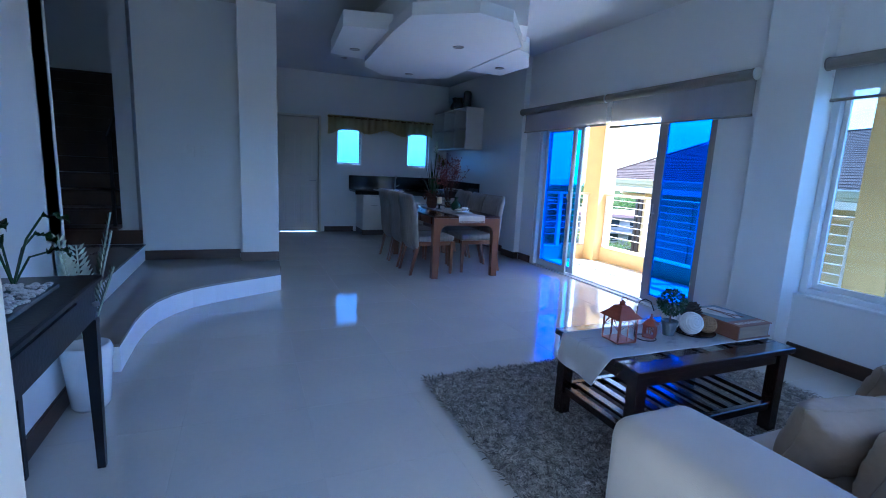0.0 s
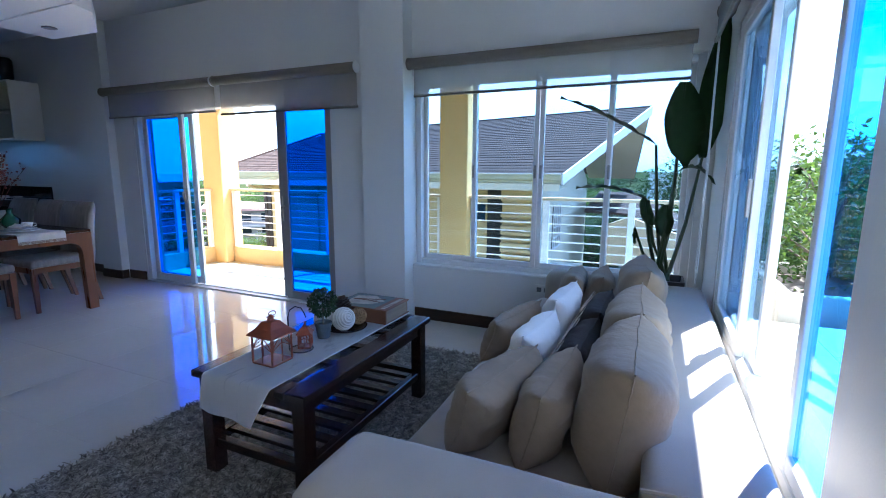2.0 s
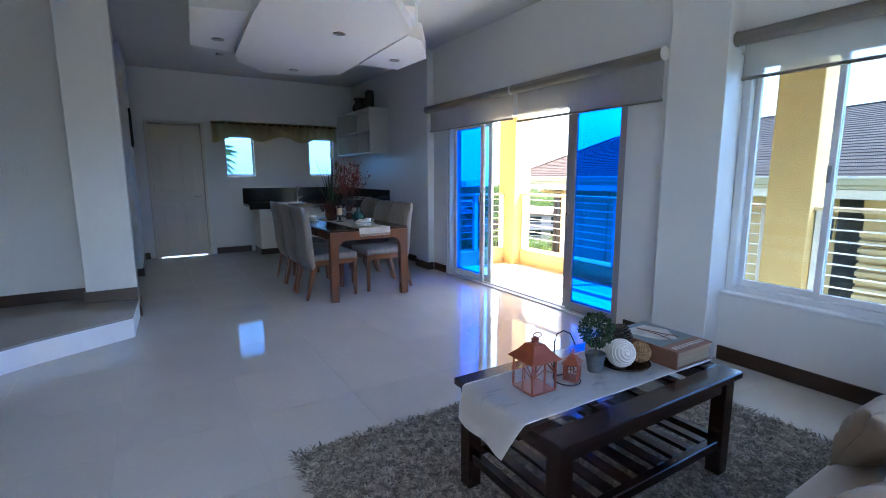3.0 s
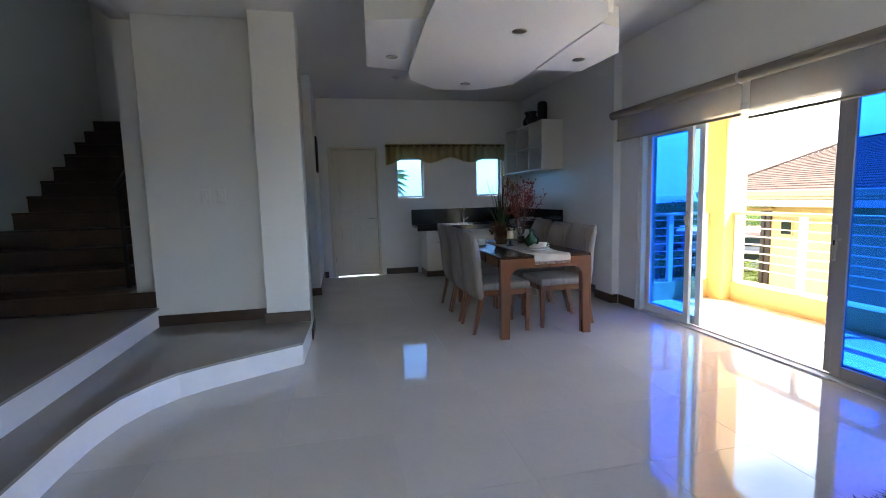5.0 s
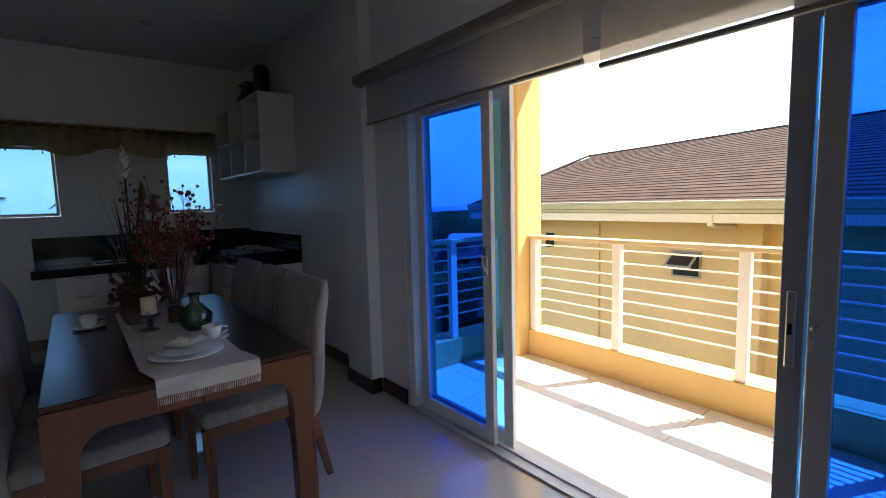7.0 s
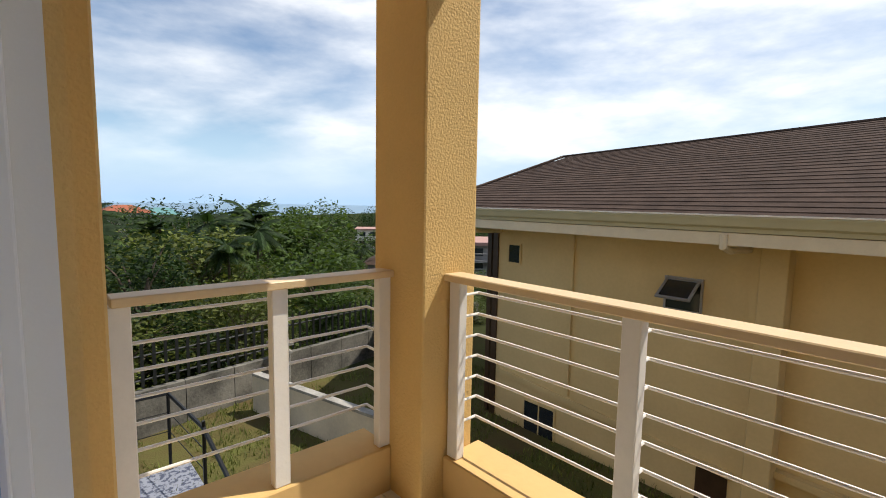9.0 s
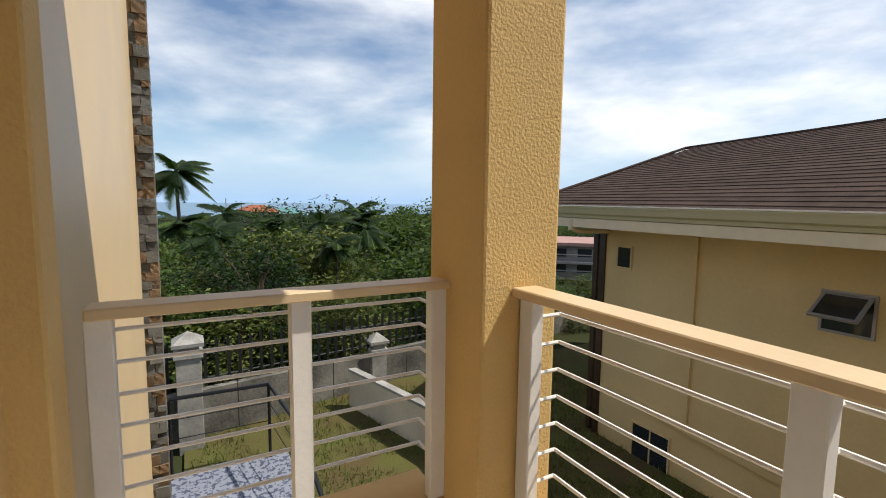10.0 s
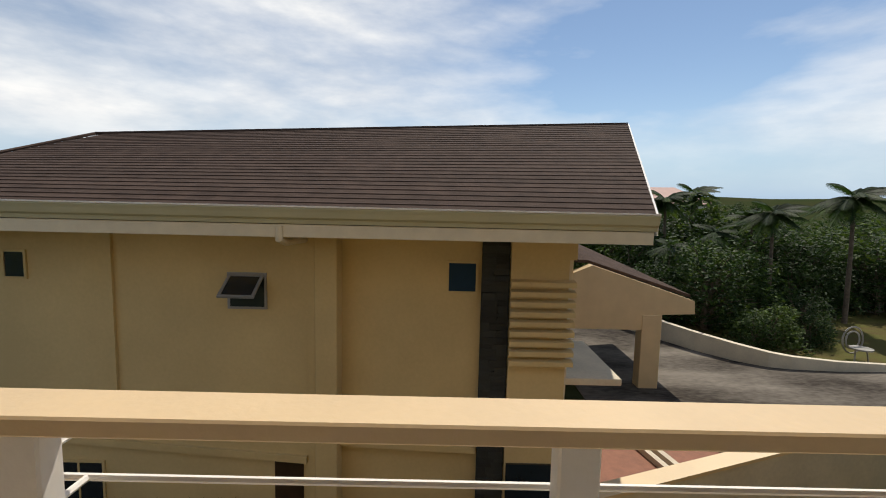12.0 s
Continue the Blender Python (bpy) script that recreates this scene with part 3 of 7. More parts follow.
part("chain", tube(bmesh.new(), [(2.80, 0.05, 2.05), (2.79, 0.05, 1.3), (2.78, 0.06, 0.72), (2.72, 0.06, 0.64), (2.66, 0.06, 0.72), (2.72, 0.05, 1.3), (2.76, 0.05, 2.05)], 0.0035, 6), ALU, ch)

# kitchen door
kd = thing("door_1", (0.35, 8.98, 0), "closed off-white panelled kitchen door in its frame", "door", kind="structure")
fr = bmesh.new()
for q in ((-0.05, 0.0, 0.0, 2.11), (0.705, 0.755, 0.0, 2.11), (0.0, 0.705, 2.065, 2.11)):
    box(fr, q[0], q[1], 8.955, 9.06, q[2], q[3], bevel=0.006)
part("frame", fr, DOORM, kd)
st_ = bmesh.new()
for q in ((0.0, 0.03, 0.0, 2.065), (0.675, 0.705, 0.0, 2.065), (0.03, 0.675, 2.03, 2.065)):
    box(st_, q[0], q[1], 9.041, 9.06, q[2], q[3])
part("stop", st_, DOORM, kd)
leaf = part("leaf", B(0.003, 0.702, 9.0, 9.04, 0.012, 2.06, bevel=0.003), DOORM, kd)
for p, q, r, s in ((0.09, 0.32, 0.16, 0.86), (0.385, 0.615, 0.16, 0.86), (0.09, 0.32, 1.02, 1.78), (0.385, 0.615, 1.02, 1.78)):
    bm = bmesh.new()
    box(bm, p, q, 8.992, 9.0, r, s, bevel=0.006)
    box(bm, p + 0.03, q - 0.03, 8.986, 8.994, r + 0.03, s - 0.03, bevel=0.005)
    if r > 1:
        cx = 0.3525
        rings(bm, [[(p + (q - p) * k / 8, yy, s + (0.10 * math.sin(math.pi / 2 * (k / 8 if p < 0.3 else 1 - k / 8))) + 0.002) for k in range(9)] + [(q, yy, s), (p, yy, s)] for yy in (8.992, 9.0)])
    part("panel", bm, DOORM, leaf)
hd = tube(bmesh.new(), [(0.655, 9.0, 0.95), (0.655, 8.955, 0.95), (0.60, 8.945, 0.95), (0.545, 8.95, 0.952)], 0.009)
lathe(hd, [(0.026, 0), (0.026, 0.01)], 14, (0, 0, 0))
part("door_handle", hd, STEEL, leaf, "steel lever handle")
for z in (0.25, 1.05, 1.85):
    part("hinge", B(-0.004, 0.008, 8.985, 9.0, z, z + 0.1), STEEL, leaf)
# open entrance door
ed = thing("door_2", (-0.79, 0.36, 0), "open cream-painted entrance door leaf", "door", kind="structure")
part("leaf", B(-0.825, -0.785, -0.02, 0.70, 0.012, 2.06, bevel=0.004), DOORM, ed)

# small kitchen windows
for k, (p, q) in enumerate(((1.045, 1.50), (2.42, 2.87))):
    t = thing("window_3" if k == 0 else "window_4", ((p + q) / 2, 9.08, 1.27), "small square kitchen window in a thin white frame", "window", kind="structure")
    sash(t, "y", 9.08, p + 0.002, q - 0.002, 1.272, 1.928, w=0.025, glassm=KITG)

# ---- balcony ----
struct("balcony_floor", B(3.40, 4.98, -0.32, 6.42, -0.30, -0.089), GROUT, "grout bed and slab of the balcony", "floor")
struct("door_threshold", B(3.345, 3.405, 2.90, 5.62, -0.30, -0.003), BALC, "pale tiled threshold of the sliding door", "threshold")
struct("balcony_kerb", box(B(4.742, 4.98, -0.32, 5.955, -0.30, 0.145, bevel=0.006), 3.52, 4.612, 6.18, 6.42, -0.30, 0.145, bevel=0.006), YSMOOTH, "yellow painted kerb under the railing", "kerb")
struct("balcony_ceiling", B(3.40, 5.0, -0.32, 6.38, 2.9, 3.1), YSMOOTH, "yellow slab over the balcony", "ceiling")
struct("balcony_beam", B(4.60, 4.98, -0.32, 6.36, 2.62, 2.9), YSMOOTH, "yellow beam over the balcony columns", "beam")


def balcony_column(x0, x1, y0, y1):
    return single("balcony_column", B(x0, x1, y0, y1, -3.2, 2.62, bevel=0.012, seg=2), YELLOW, "square yellow stucco balcony column", "column", "balcony columns", "structure")


balcony_column(4.612, 4.93, 5.955, 6.33)
balcony_column(4.66, 4.97, 2.22, 2.56)
struct("wall_exterior_pier", box(B(3.40, 3.43, 5.62, 5.95, -3.2, 2.9), 3.40, 3.508, 5.95, 6.10, -3.2, 2.9, bevel=0.008), YELLOW, "yellow stucco outside wall beside the sliding door", "wall")
struct("wall_exterior_side", B(3.40, 3.44, 2.17, 2.90, -0.3, 2.9), YELLOW, "yellow stucco outside wall", "wall")
struct("wall_exterior_top", B(3.40, 3.44, 2.90, 5.62, 1.93, 2.9), YELLOW, "yellow stucco above the sliding door", "wall")
struct("wall_exterior_trim", B(3.40, 3.455, 6.10, 9.0, -3.2, 3.4, bevel=0.006), CREAM, "cream trim beside the stone cladding", "trim")
struct("wall_exterior_low", box(B(3.30, 3.45, 9.0, 9.3, -3.2, 3.4), 3.46, 3.56, -0.3, -0.23, -0.3, 2.9), HWALL, "yellow outer wall behind cladding", "wall")
struct("wall_lower_storey", B(3.30, 4.9, -0.20, 6.30, -3.2, -0.31), YSMOOTH, "yellow lower storey under the balcony", "wall")

# railing
def rail_run(name, axis, fixed, start, stop, posts, bars=7, out=0.112):
    """One run of balcony railing; the bars run outside the posts on short straight stubs."""
    mid = (start + stop) / 2
    t = thing(name, (fixed, mid, 0.145) if axis == "y" else (mid, fixed, 0.145), "white metal railing with thin bars and cream top rail", "railing", "balcony railings")
    P = (lambda u, v, z: (fixed + v, u, z)) if axis == "y" else (lambda u, v, z: (u, fixed + v, z))
    def bx(u0, u1, v0, v1, z0, z1, b):
        a, c = P(u0, v0, z0), P(u1, v1, z1)
        return B(min(a[0], c[0]), max(a[0], c[0]), min(a[1], c[1]), max(a[1], c[1]), z0, z1, bevel=b)
    part("top_rail", bx(start, stop, -0.055, 0.05, 0.968, 1.0, 0.004), CREAM, t, "cream painted flat top rail")
    for p in posts:
        part("post", bx(p - 0.033, p + 0.033, -0.025, 0.025, 0.145, 0.968, 0.004), WHITEP, t)
    ends = sorted(posts)
    for k in range(bars):
        z = 0.312 + 0.0985 * k
        for a, b in zip(ends, ends[1:]):
            u0, u1 = a + (0.015 if a == ends[0] else 0.001), b - (0.015 if b == ends[-1] else 0.001)
            bm = tube(bmesh.new(), [P(u0, out, z), P(u1, out, z)], 0.007, 6)
            tube(bm, [P(u1, out, z), P(u1, 0.02, z)], 0.0065, 6)
            if a == ends[0]:
                tube(bm, [P(u0, out, z), P(u0, 0.02, z)], 0.0065, 6)
            part("bar", bm, WHITEP, t)
    return t


rail_run("balcony_railing", "y", 4.785, 2.56, 5.955, [5.915, 5.10, 4.24, 3.40, 2.60])
rail_run("balcony_railing", "y", 4.785, -0.30, 2.22, [2.18, 1.35, 0.5, -0.26])
rail_run("balcony_railing", "x", 6.22, 3.535, 4.612, [3.56, 4.085, 4.585])

# ---- ground and far land ----
def ground():
    """One sheet from the house to the horizon: level by the houses, falling to the coast in the north, hills in the south."""
    bm = bmesh.new()
    radii = [0, 3, 6, 9, 12, 15, 18, 22, 27, 34, 44, 60, 85, 120, 180, 260, 400, 650, 1000, 1600, 2600, 4200]
    n = 72
    rows = []
    for r in radii:
        row = []
        for k in range(n):
            a = 2 * math.pi * k / n
            x, y = 6 + r * math.cos(a), 6 + r * math.sin(a)
            z = -3.0
            if r > 14:
                north = max(0.0, math.sin(a - 0.15))
                south = max(0.0, -math.sin(a - 0.2))
                far = r - 14
                z -= north * (far * 0.10 if far < 60 else 6 + (far - 60) * 0.055 if far < 700 else 41 + (far - 700) * 0.016)
                z += south * (max(0, min(far, 80) - 26) * 0.02 + max(0, min(far, 700) - 120) * 0.035)
                z -= max(0.0, math.cos(a - 0.78)) ** 4 * min(max(0, far - 2), 16) / 16 * 2.4
                z += noise.noise(Vector((x * 0.01, y * 0.01, 0))) * min(max(0, far - 12) * 0.03, 9) * (1 if r < 1500 else 0.3)
            row.append(bm.verts.new((x, y, z)))
        rows.append(row)
    for a, b in zip(rows[1:], rows[2:]):
        for k in range(n):
            bm.faces.new((a[k], a[(k + 1) % n], b[(k + 1) % n], b[k]))
    c = bm.verts.new((6, 6, -3.0))
    for k in range(n):
        bm.faces.new((c, rows[1][k], rows[1][(k + 1) % n]))
    for v in rows[0]:
        bm.verts.remove(v)
    return struct("ground", bm, FARG, "green land falling away to the coast", "ground", smooth=True)


ground()
struct("water", B(-4800, 4800, 1500, 4900, -60, -52), SEA, "sea at the horizon with haze in its pale blue colour", "water")
struct("lawn", B(3.6, 16.0, 6.4, 14.6, -2.99, -2.94), GRASS, "patchy green lawn below the balcony", "lawn")

# ---- neighbouring house ----
HX, EX = 10.24, 9.40
nh = thing("neighbour_house", (13, 6, -3.0), "ochre two-storey house with a brown shingle roof", "house")
RZ, RS, RX = 2.58, 3.03, 14.3
wl = bmesh.new()
box(wl, HX, HX + 7.5, 5.85, 10.50, -3.0, 0.95)
box(wl, HX - 0.05, HX, 8.80, 8.84, -2.0, 0.80)
box(wl, HX + 0.22, HX + 7.5, 3.52, 5.85, -3.0, 0.95)
part("wall", wl, HWALL, nh)
part("wall", B(HX + 0.05, HX + 7.0, 2.74, 3.52, -3.0, 0.95), HWALL, nh)
part("pilaster", B(HX - 0.09, HX + 0.3, 5.82, 6.12, -3.0, 0.895, bevel=0.01), HWALL, nh)
part("pipe_casing", B(HX - 0.05, HX + 0.02, 6.121, 6.21, -3.0, 0.893), HWALL, nh)
# no door leaf: the alcove's shaded depth is a flat dark brown panel
part("door", B(HX - 0.012, HX + 0.02, 6.30, 6.70, -3.0, -2.22), STAIRW, nh, "dark brown panel in place of the shaded side alcove")
part("band", rings(bmesh.new(), [[(HX + 0.10, y, z), (HX + 0.10, y, z - 0.09), (HX + 0.24, y, z - 0.09), (HX + 0.24, y, z)] for y, z in ((5.818, -2.04), (3.93, -2.12))]), HWALL, nh)
# solid dark panel put where shade fills the lower opening
part("opening", B(HX + 0.01, HX + 0.06, 2.76, 3.50, -3.0, -2.30), DGLASS, nh, "dark panel standing in for the shaded lower opening")
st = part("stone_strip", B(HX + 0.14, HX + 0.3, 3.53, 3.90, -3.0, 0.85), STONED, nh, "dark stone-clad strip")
for k in range(9):
    z = 0.30 - 0.135 * k
    bm = rings(bmesh.new(), [[(HX + 0.05, y, z), (HX - 0.06, y, z - 0.02), (HX - 0.06, y, z - 0.085), (HX + 0.05, y, z - 0.10)] for y in (2.66, 3.525)])
    part("siding_board", bm, HWALL, nh)
part("beam", B(HX - 0.02, HX + 0.25, 2.66, 3.53, 0.58, 0.86), HWALL, nh)
part("corner_post", B(HX - 0.04, HX + 0.1, 10.50, 10.62, -3.0, 0.9), STAIRW, nh, "dark brown corner post")
part("corner_post", B(HX + 0.02, HX + 0.12, 10.72, 10.82, -3.0, 0.9), STAIRW, nh, "dark brown corner post")
bd = rings(bmesh.new(), [[(HX - 0.05, 10.45, -1.93), (HX - 0.05, 6.25, -2.22), (HX - 0.05, 6.25, -2.32), (HX - 0.05, 10.45, -2.03)], [(HX + 0.02, 10.45, -1.93), (HX + 0.02, 6.25, -2.22), (HX + 0.02, 6.25, -2.32), (HX + 0.02, 10.45, -2.03)]])
part("band", bd, HWALL, nh)


BLUEW = mat("blue_black_glass", (0.008, 0.035, 0.075), 0.5, vary=0.05, bump=0.0, spec=0.15)


def house_window(y0, y1, z0, z1, awning=False, bars=0, x=HX, pane=DGLASS):
    w = part("window", B(x - 0.015, x + 0.05, y0, y1, z0, z1), pane, nh, "dark glazed window")
    f = bmesh.new()
    for q in ((y0 - 0.03, y0, z0 - 0.03, z1 + 0.03), (y1, y1 + 0.03, z0 - 0.03, z1 + 0.03), (y0, y1, z0 - 0.03, z0), (y0, y1, z1, z1 + 0.03)):
        box(f, x - 0.03, x + 0.02, *q)
    for k in range(bars):
        c = y0 + (y1 - y0) * (k + 1) / (bars + 1)
        box(f, x - 0.025, x + 0.02, c - 0.012, c + 0.012, z0, z1)
    part("frame", f, ALUG if awning else HWALL, w)
    if awning:
        m = Matrix.Translation((x - 0.03, 0, z1)) @ Matrix.Rotation(radians(58), 4, "Y")
        bm = bmesh.new()
        h = z1 - z0
        for q in ((y0, y0 + 0.035, -h, 0), (y1 - 0.035, y1, -h, 0), (y0 + 0.035, y1 - 0.035, -h, -h + 0.035), (y0 + 0.035, y1 - 0.035, -0.035, 0)):
            box(bm, -0.015, 0.015, *q, m=m)
        part("sash", bm, ALUG, w, "tilted-out awning sash")
        part("pane", box(bmesh.new(), -0.004, 0.004, y0 + 0.035, y1 - 0.035, -h + 0.035, -0.035, m=m), DGLASS, w)


house_window(6.80, 7.26, -0.14, 0.29, awning=True)
house_window(9.97, 10.23, 0.20, 0.53)
house_window(3.98, 4.35, 0.09, 0.48, x=HX + 0.22, pane=BLUEW)
house_window(9.08, 9.74, -2.96, -2.38, bars=1)

# roof: slope in shingle courses, gutter, fascia
def roof():
    under = bmesh.new()
    a, b, c, d = (EX, 2.03, 1.17), (EX, 11.85, 1.17), (RX, 11.9, RZ - 0.04), (RX, 0.55, RS - 0.04)
    e, f = (2 * RX - EX, 11.85, 1.17), (2 * RX - EX, 1.0, 1.17)
    hn = (RX, 15.5, 1.17)
    V = {p: under.verts.new(p) for p in (a, b, c, d, e, f, hn)}
    for q in ((a, b, c, d), (d, c, e, f), (b, hn, c), (c, hn, e)):
        under.faces.new([V[p] for p in q])
    deck = part("roof_deck", under, ROOFM, nh)
    n = 28
    for k in range(n):
        u0, u1 = k / n, (k + 1) / n
        x0, x1 = EX + (RX - EX) * u0, EX + (RX - EX) * u1
        z0, z1 = 1.20 + (RZ - 1.20) * u0, 1.20 + (RZ - 1.20) * u1
        s0, s1 = 2.03 - 1.48 * u0, 2.03 - 1.48 * u1
        n0, n1 = 11.85 - 0.15 * u0, 11.85 - 0.15 * u1
        lift = 0.015
        bm = rings(bmesh.new(), [[(x0 - 0.01, y0, z0 + g * u0 + lift), (x1, y1, z1 + g * u1 + 0.006), (x1, y1, z1 + g * u1 - 0.02), (x0 - 0.01, y0, z0 + g * u0 - 0.02)] for y0, y1, g in ((s0, s1, RS - RZ), (n0, n1, 0.0))])
        part("shingle_course", bm, ROOFM, deck)
    for k in range(26):
        u0, u1 = k / 26, (k + 1) / 26
        w = lambda u: [(EX + (RX - EX) * u, 11.85 + (11.9 - 11.85) * u, 1.21 + (RZ - 1.21) * u), (RX, 15.5 + (11.9 - 15.5) * u, 1.21 + (RZ - 1.21) * u)]
        (p0, q0), (p1, q1) = w(u0), w(u1)
        up = Vector((0, 0, 0.02))
        bm = bmesh.new()
        bm.faces.new([bm.verts.new(Vector(p) + o) for p, o in ((p0, up), (q0, up), (q1, Vector()), (p1, Vector()))])
        part("shingle_course", bm, ROOFM, deck)
    prof = [(EX - 0.10, 1.225), (EX - 0.115, 1.20), (EX - 0.10, 1.16), (EX - 0.085, 1.10), (EX - 0.055, 1.075), (EX - 0.045, 1.03), (EX + 0.02, 1.02), (EX + 0.02, 1.20), (EX - 0.08, 1.21)]
    part("gutter", rings(bmesh.new(), [[(x, y, z) for x, z in prof] for y in (2.03, 11.92)]), GUTTER, nh, "pale olive gutter")
    part("fascia", B(EX - 0.03, EX + 0.02, 2.06, 11.9, 0.875, 1.02), SOFFIT, nh)
    part("soffit", B(EX + 0.02, HX + 0.25, 2.05, 11.9, 0.895, 0.93), SOFFIT, nh)
    part("gutter_lip", B(EX - 0.118, EX - 0.10, 2.03, 11.92, 1.215, 1.232), WHITEP, nh)
    for y in (6.30, 10.5):
        part("downpipe", tube(bmesh.new(), [(EX - 0.03, y, 1.0), (EX - 0.03, y, 0.85), (EX + 0.15, y - 0.02, 0.80), (HX - 0.03, y - 0.04, 0.78)], 0.045, 10), SOFFIT, nh)
    rk = bmesh.new()
    for (y0, z0, x0), (y1, z1, x1) in (((2.03, 1.22, EX), (0.55, RS + 0.03, RX)),):
        rings(rk, [[(x0, y0 - 0.03, z0 - 0.01), (x0, y0 - 0.002, z0 - 0.005), (x0, y0 - 0.002, z0 - 0.22), (x0, y0 - 0.03, z0 - 0.22)], [(x1, y1 - 0.03, z1 - 0.01), (x1, y1 - 0.002, z1 - 0.005), (x1, y1 - 0.002, z1 - 0.25), (x1, y1 - 0.03, z1 - 0.25)]])
    part("rake_board", rk, WHITEP, nh)
    gv = rings(bmesh.new(), [[(EX + 0.9, y, 0.9), (RX, y, RZ - 0.28), (RX + 4.2, y, 0.95), (RX + 4.2, y, -3.0), (HX + 0.3, y, -3.0)] for y in (2.68, 2.735)])
    part("gable", gv, SOFFIT, nh, "pale gable wall")
    sf = bmesh.new()
    sf.faces.new([sf.verts.new(p) for p in ((EX, 2.0, 0.98), (RX, 0.6, RS - 0.22), (RX, 2.72, RS - 0.26), (EX, 2.72, 0.98))])
    sf.faces.new([sf.verts.new(p) for p in ((RX, 0.6, RS - 0.22), (2 * RX - EX, 1.05, 1.0), (2 * RX - EX, 2.72, 1.0), (RX, 2.72, RS - 0.26))])
    part("rake_soffit", sf, SOFFIT, nh)
    # narrow dark panel just in front of the gable wall
    part("vent", B(13.3, 13.6, 2.66, 2.68, 1.05, 1.55), DGLASS, nh, "narrow dark panel")
    gw_ = part("window", B(12.0, 13.0, 2.655, 2.68, -0.75, 0.35), DGLASS, nh, "gridded window")
    gr = bmesh.new()
    for k in range(5):
        box(gr, 11.98 + 0.25 * k, 12.02 + 0.25 * k, 2.63, 2.655, -0.78, 0.38)
        box(gr, 11.98, 13.02, 2.632, 2.653, -0.77 + 0.28 * k, -0.73 + 0.28 * k)
    part("grille", gr, WHITEP, gw_)
    part("ridge_cap", tube(bmesh.new(), [(RX, 0.55, RS + 0.01), (RX, 11.9, RZ + 0.01), (EX, 11.88, 1.22)], 0.035, 6), ROOFM, nh)


roof()

# ---- furniture ----
def dining_table():
    x0, x1, y0, y1 = 1.445, 2.300, 4.975, 6.60
    t = thing("dining_table", (1.9, 5.8, 0), "walnut dining table with dark top and square legs", "table")
    part("tabletop", B(x0, x1, y0, y1, 0.712, 0.735, bevel=0.004), TABLED, t, "dark polished wooden top")
    for y in (y0, y1 - 0.07):
        bm = bmesh.new()
        pts = [(x0, 0.711), (x0, 0.0), (x0 + 0.075, 0.0), (x0 + 0.085, 0.53)]
        pts += [(x0 + 0.085 + 0.085 * (1 - math.cos(a)), 0.53 + 0.095 * math.sin(a)) for a in (0.4, 0.8, 1.2, 1.57)]
        right = [(x0 + x1 - x, z) for x, z in reversed(pts)]
        rings(bm, [[(x, yy, z) for x, z in pts + right] for yy in (y, y + 0.07)])
        part("leg_frame", bm, TABLEW, t, "walnut end frame with rounded inner corners")
    for x in (x0 + 0.01, x1 - 0.035):
        part("apron", B(x, x + 0.025, y0 + 0.07, y1 - 0.07, 0.63, 0.711), TABLEW, t)
    return t


dining_table()


def dining_chair():
    t = thing("dining_chair", (0, 0, 0), "high-backed grey upholstered dining chair on walnut legs", "chair", "dining chairs")
    part("seat", B(-0.235, 0.24, -0.23, 0.23, 0.405, 0.475, bevel=0.025, seg=3), CHAIRF, t, local=True, smooth=True)
    f = bmesh.new()
    for q in ((0.19, 0.22, -0.21, 0.21), (-0.21, -0.18, -0.21, 0.21), (-0.18, 0.19, -0.215, -0.19), (-0.18, 0.19, 0.19, 0.215)):
        box(f, *q, 0.355, 0.405)
    part("seat_frame", f, TABLEW, t, local=True)
    for y in (-0.2, 0.2):
        part("leg", rings(bmesh.new(), [[(0.215 - w, y - w, z), (0.215 + w, y - w, z), (0.215 + w, y + w, z), (0.215 - w, y + w, z)] for z, w in ((0, 0.014), (0.355, 0.021), (0.404, 0.024))]), TABLEW, t, local=True)
        part("leg", rings(bmesh.new(), [[(x - w, y - w, z), (x + w, y - w, z), (x + w, y + w, z), (x - w, y + w, z)] for z, x, w in ((0, -0.31, 0.014), (0.36, -0.225, 0.022), (0.404, -0.22, 0.023))]), TABLEW, t, local=True)
    loops = []
    for k in range(13):
        u = k / 12
        z = 0.30 + 0.66 * u
        cx = -0.235 - 0.10 * u ** 1.5 - 0.012 * math.sin(u * 6)
        th, w = 0.035 * min(1, 0.45 + 4 * min(u, 1 - u)), 0.235 * min(1, 0.90 + 1.2 * min(u, 1 - u))
        loops.append([(cx + sx * th * (1 if abs(sy) < 0.95 else 0.6), sy * w, z) for sx, sy in ((-1, -0.94), (-1, 0), (-1, 0.94), (-0.5, 1), (0.5, 1), (1, 0.94), (0.86, 0), (1, -0.94), (0.5, -1), (-0.5, -1))])
    part("backrest", rings(bmesh.new(), loops), CHAIRF, t, local=True, smooth=True)
    return t


c0 = dining_chair()
c0.matrix_basis = pose(1.562, 5.41, 0, 0, 0, 1)
for m in (pose(1.56, 5.90, 0, 0, 0, -1), pose(1.565, 6.38, 0), pose(2.16, 5.445, 0, 0, 0, 180.5), pose(2.17, 5.935, 0, 0, 0, 179), pose(2.165, 6.42, 0, 0, 0, 180)):
    copy_thing(c0, m)


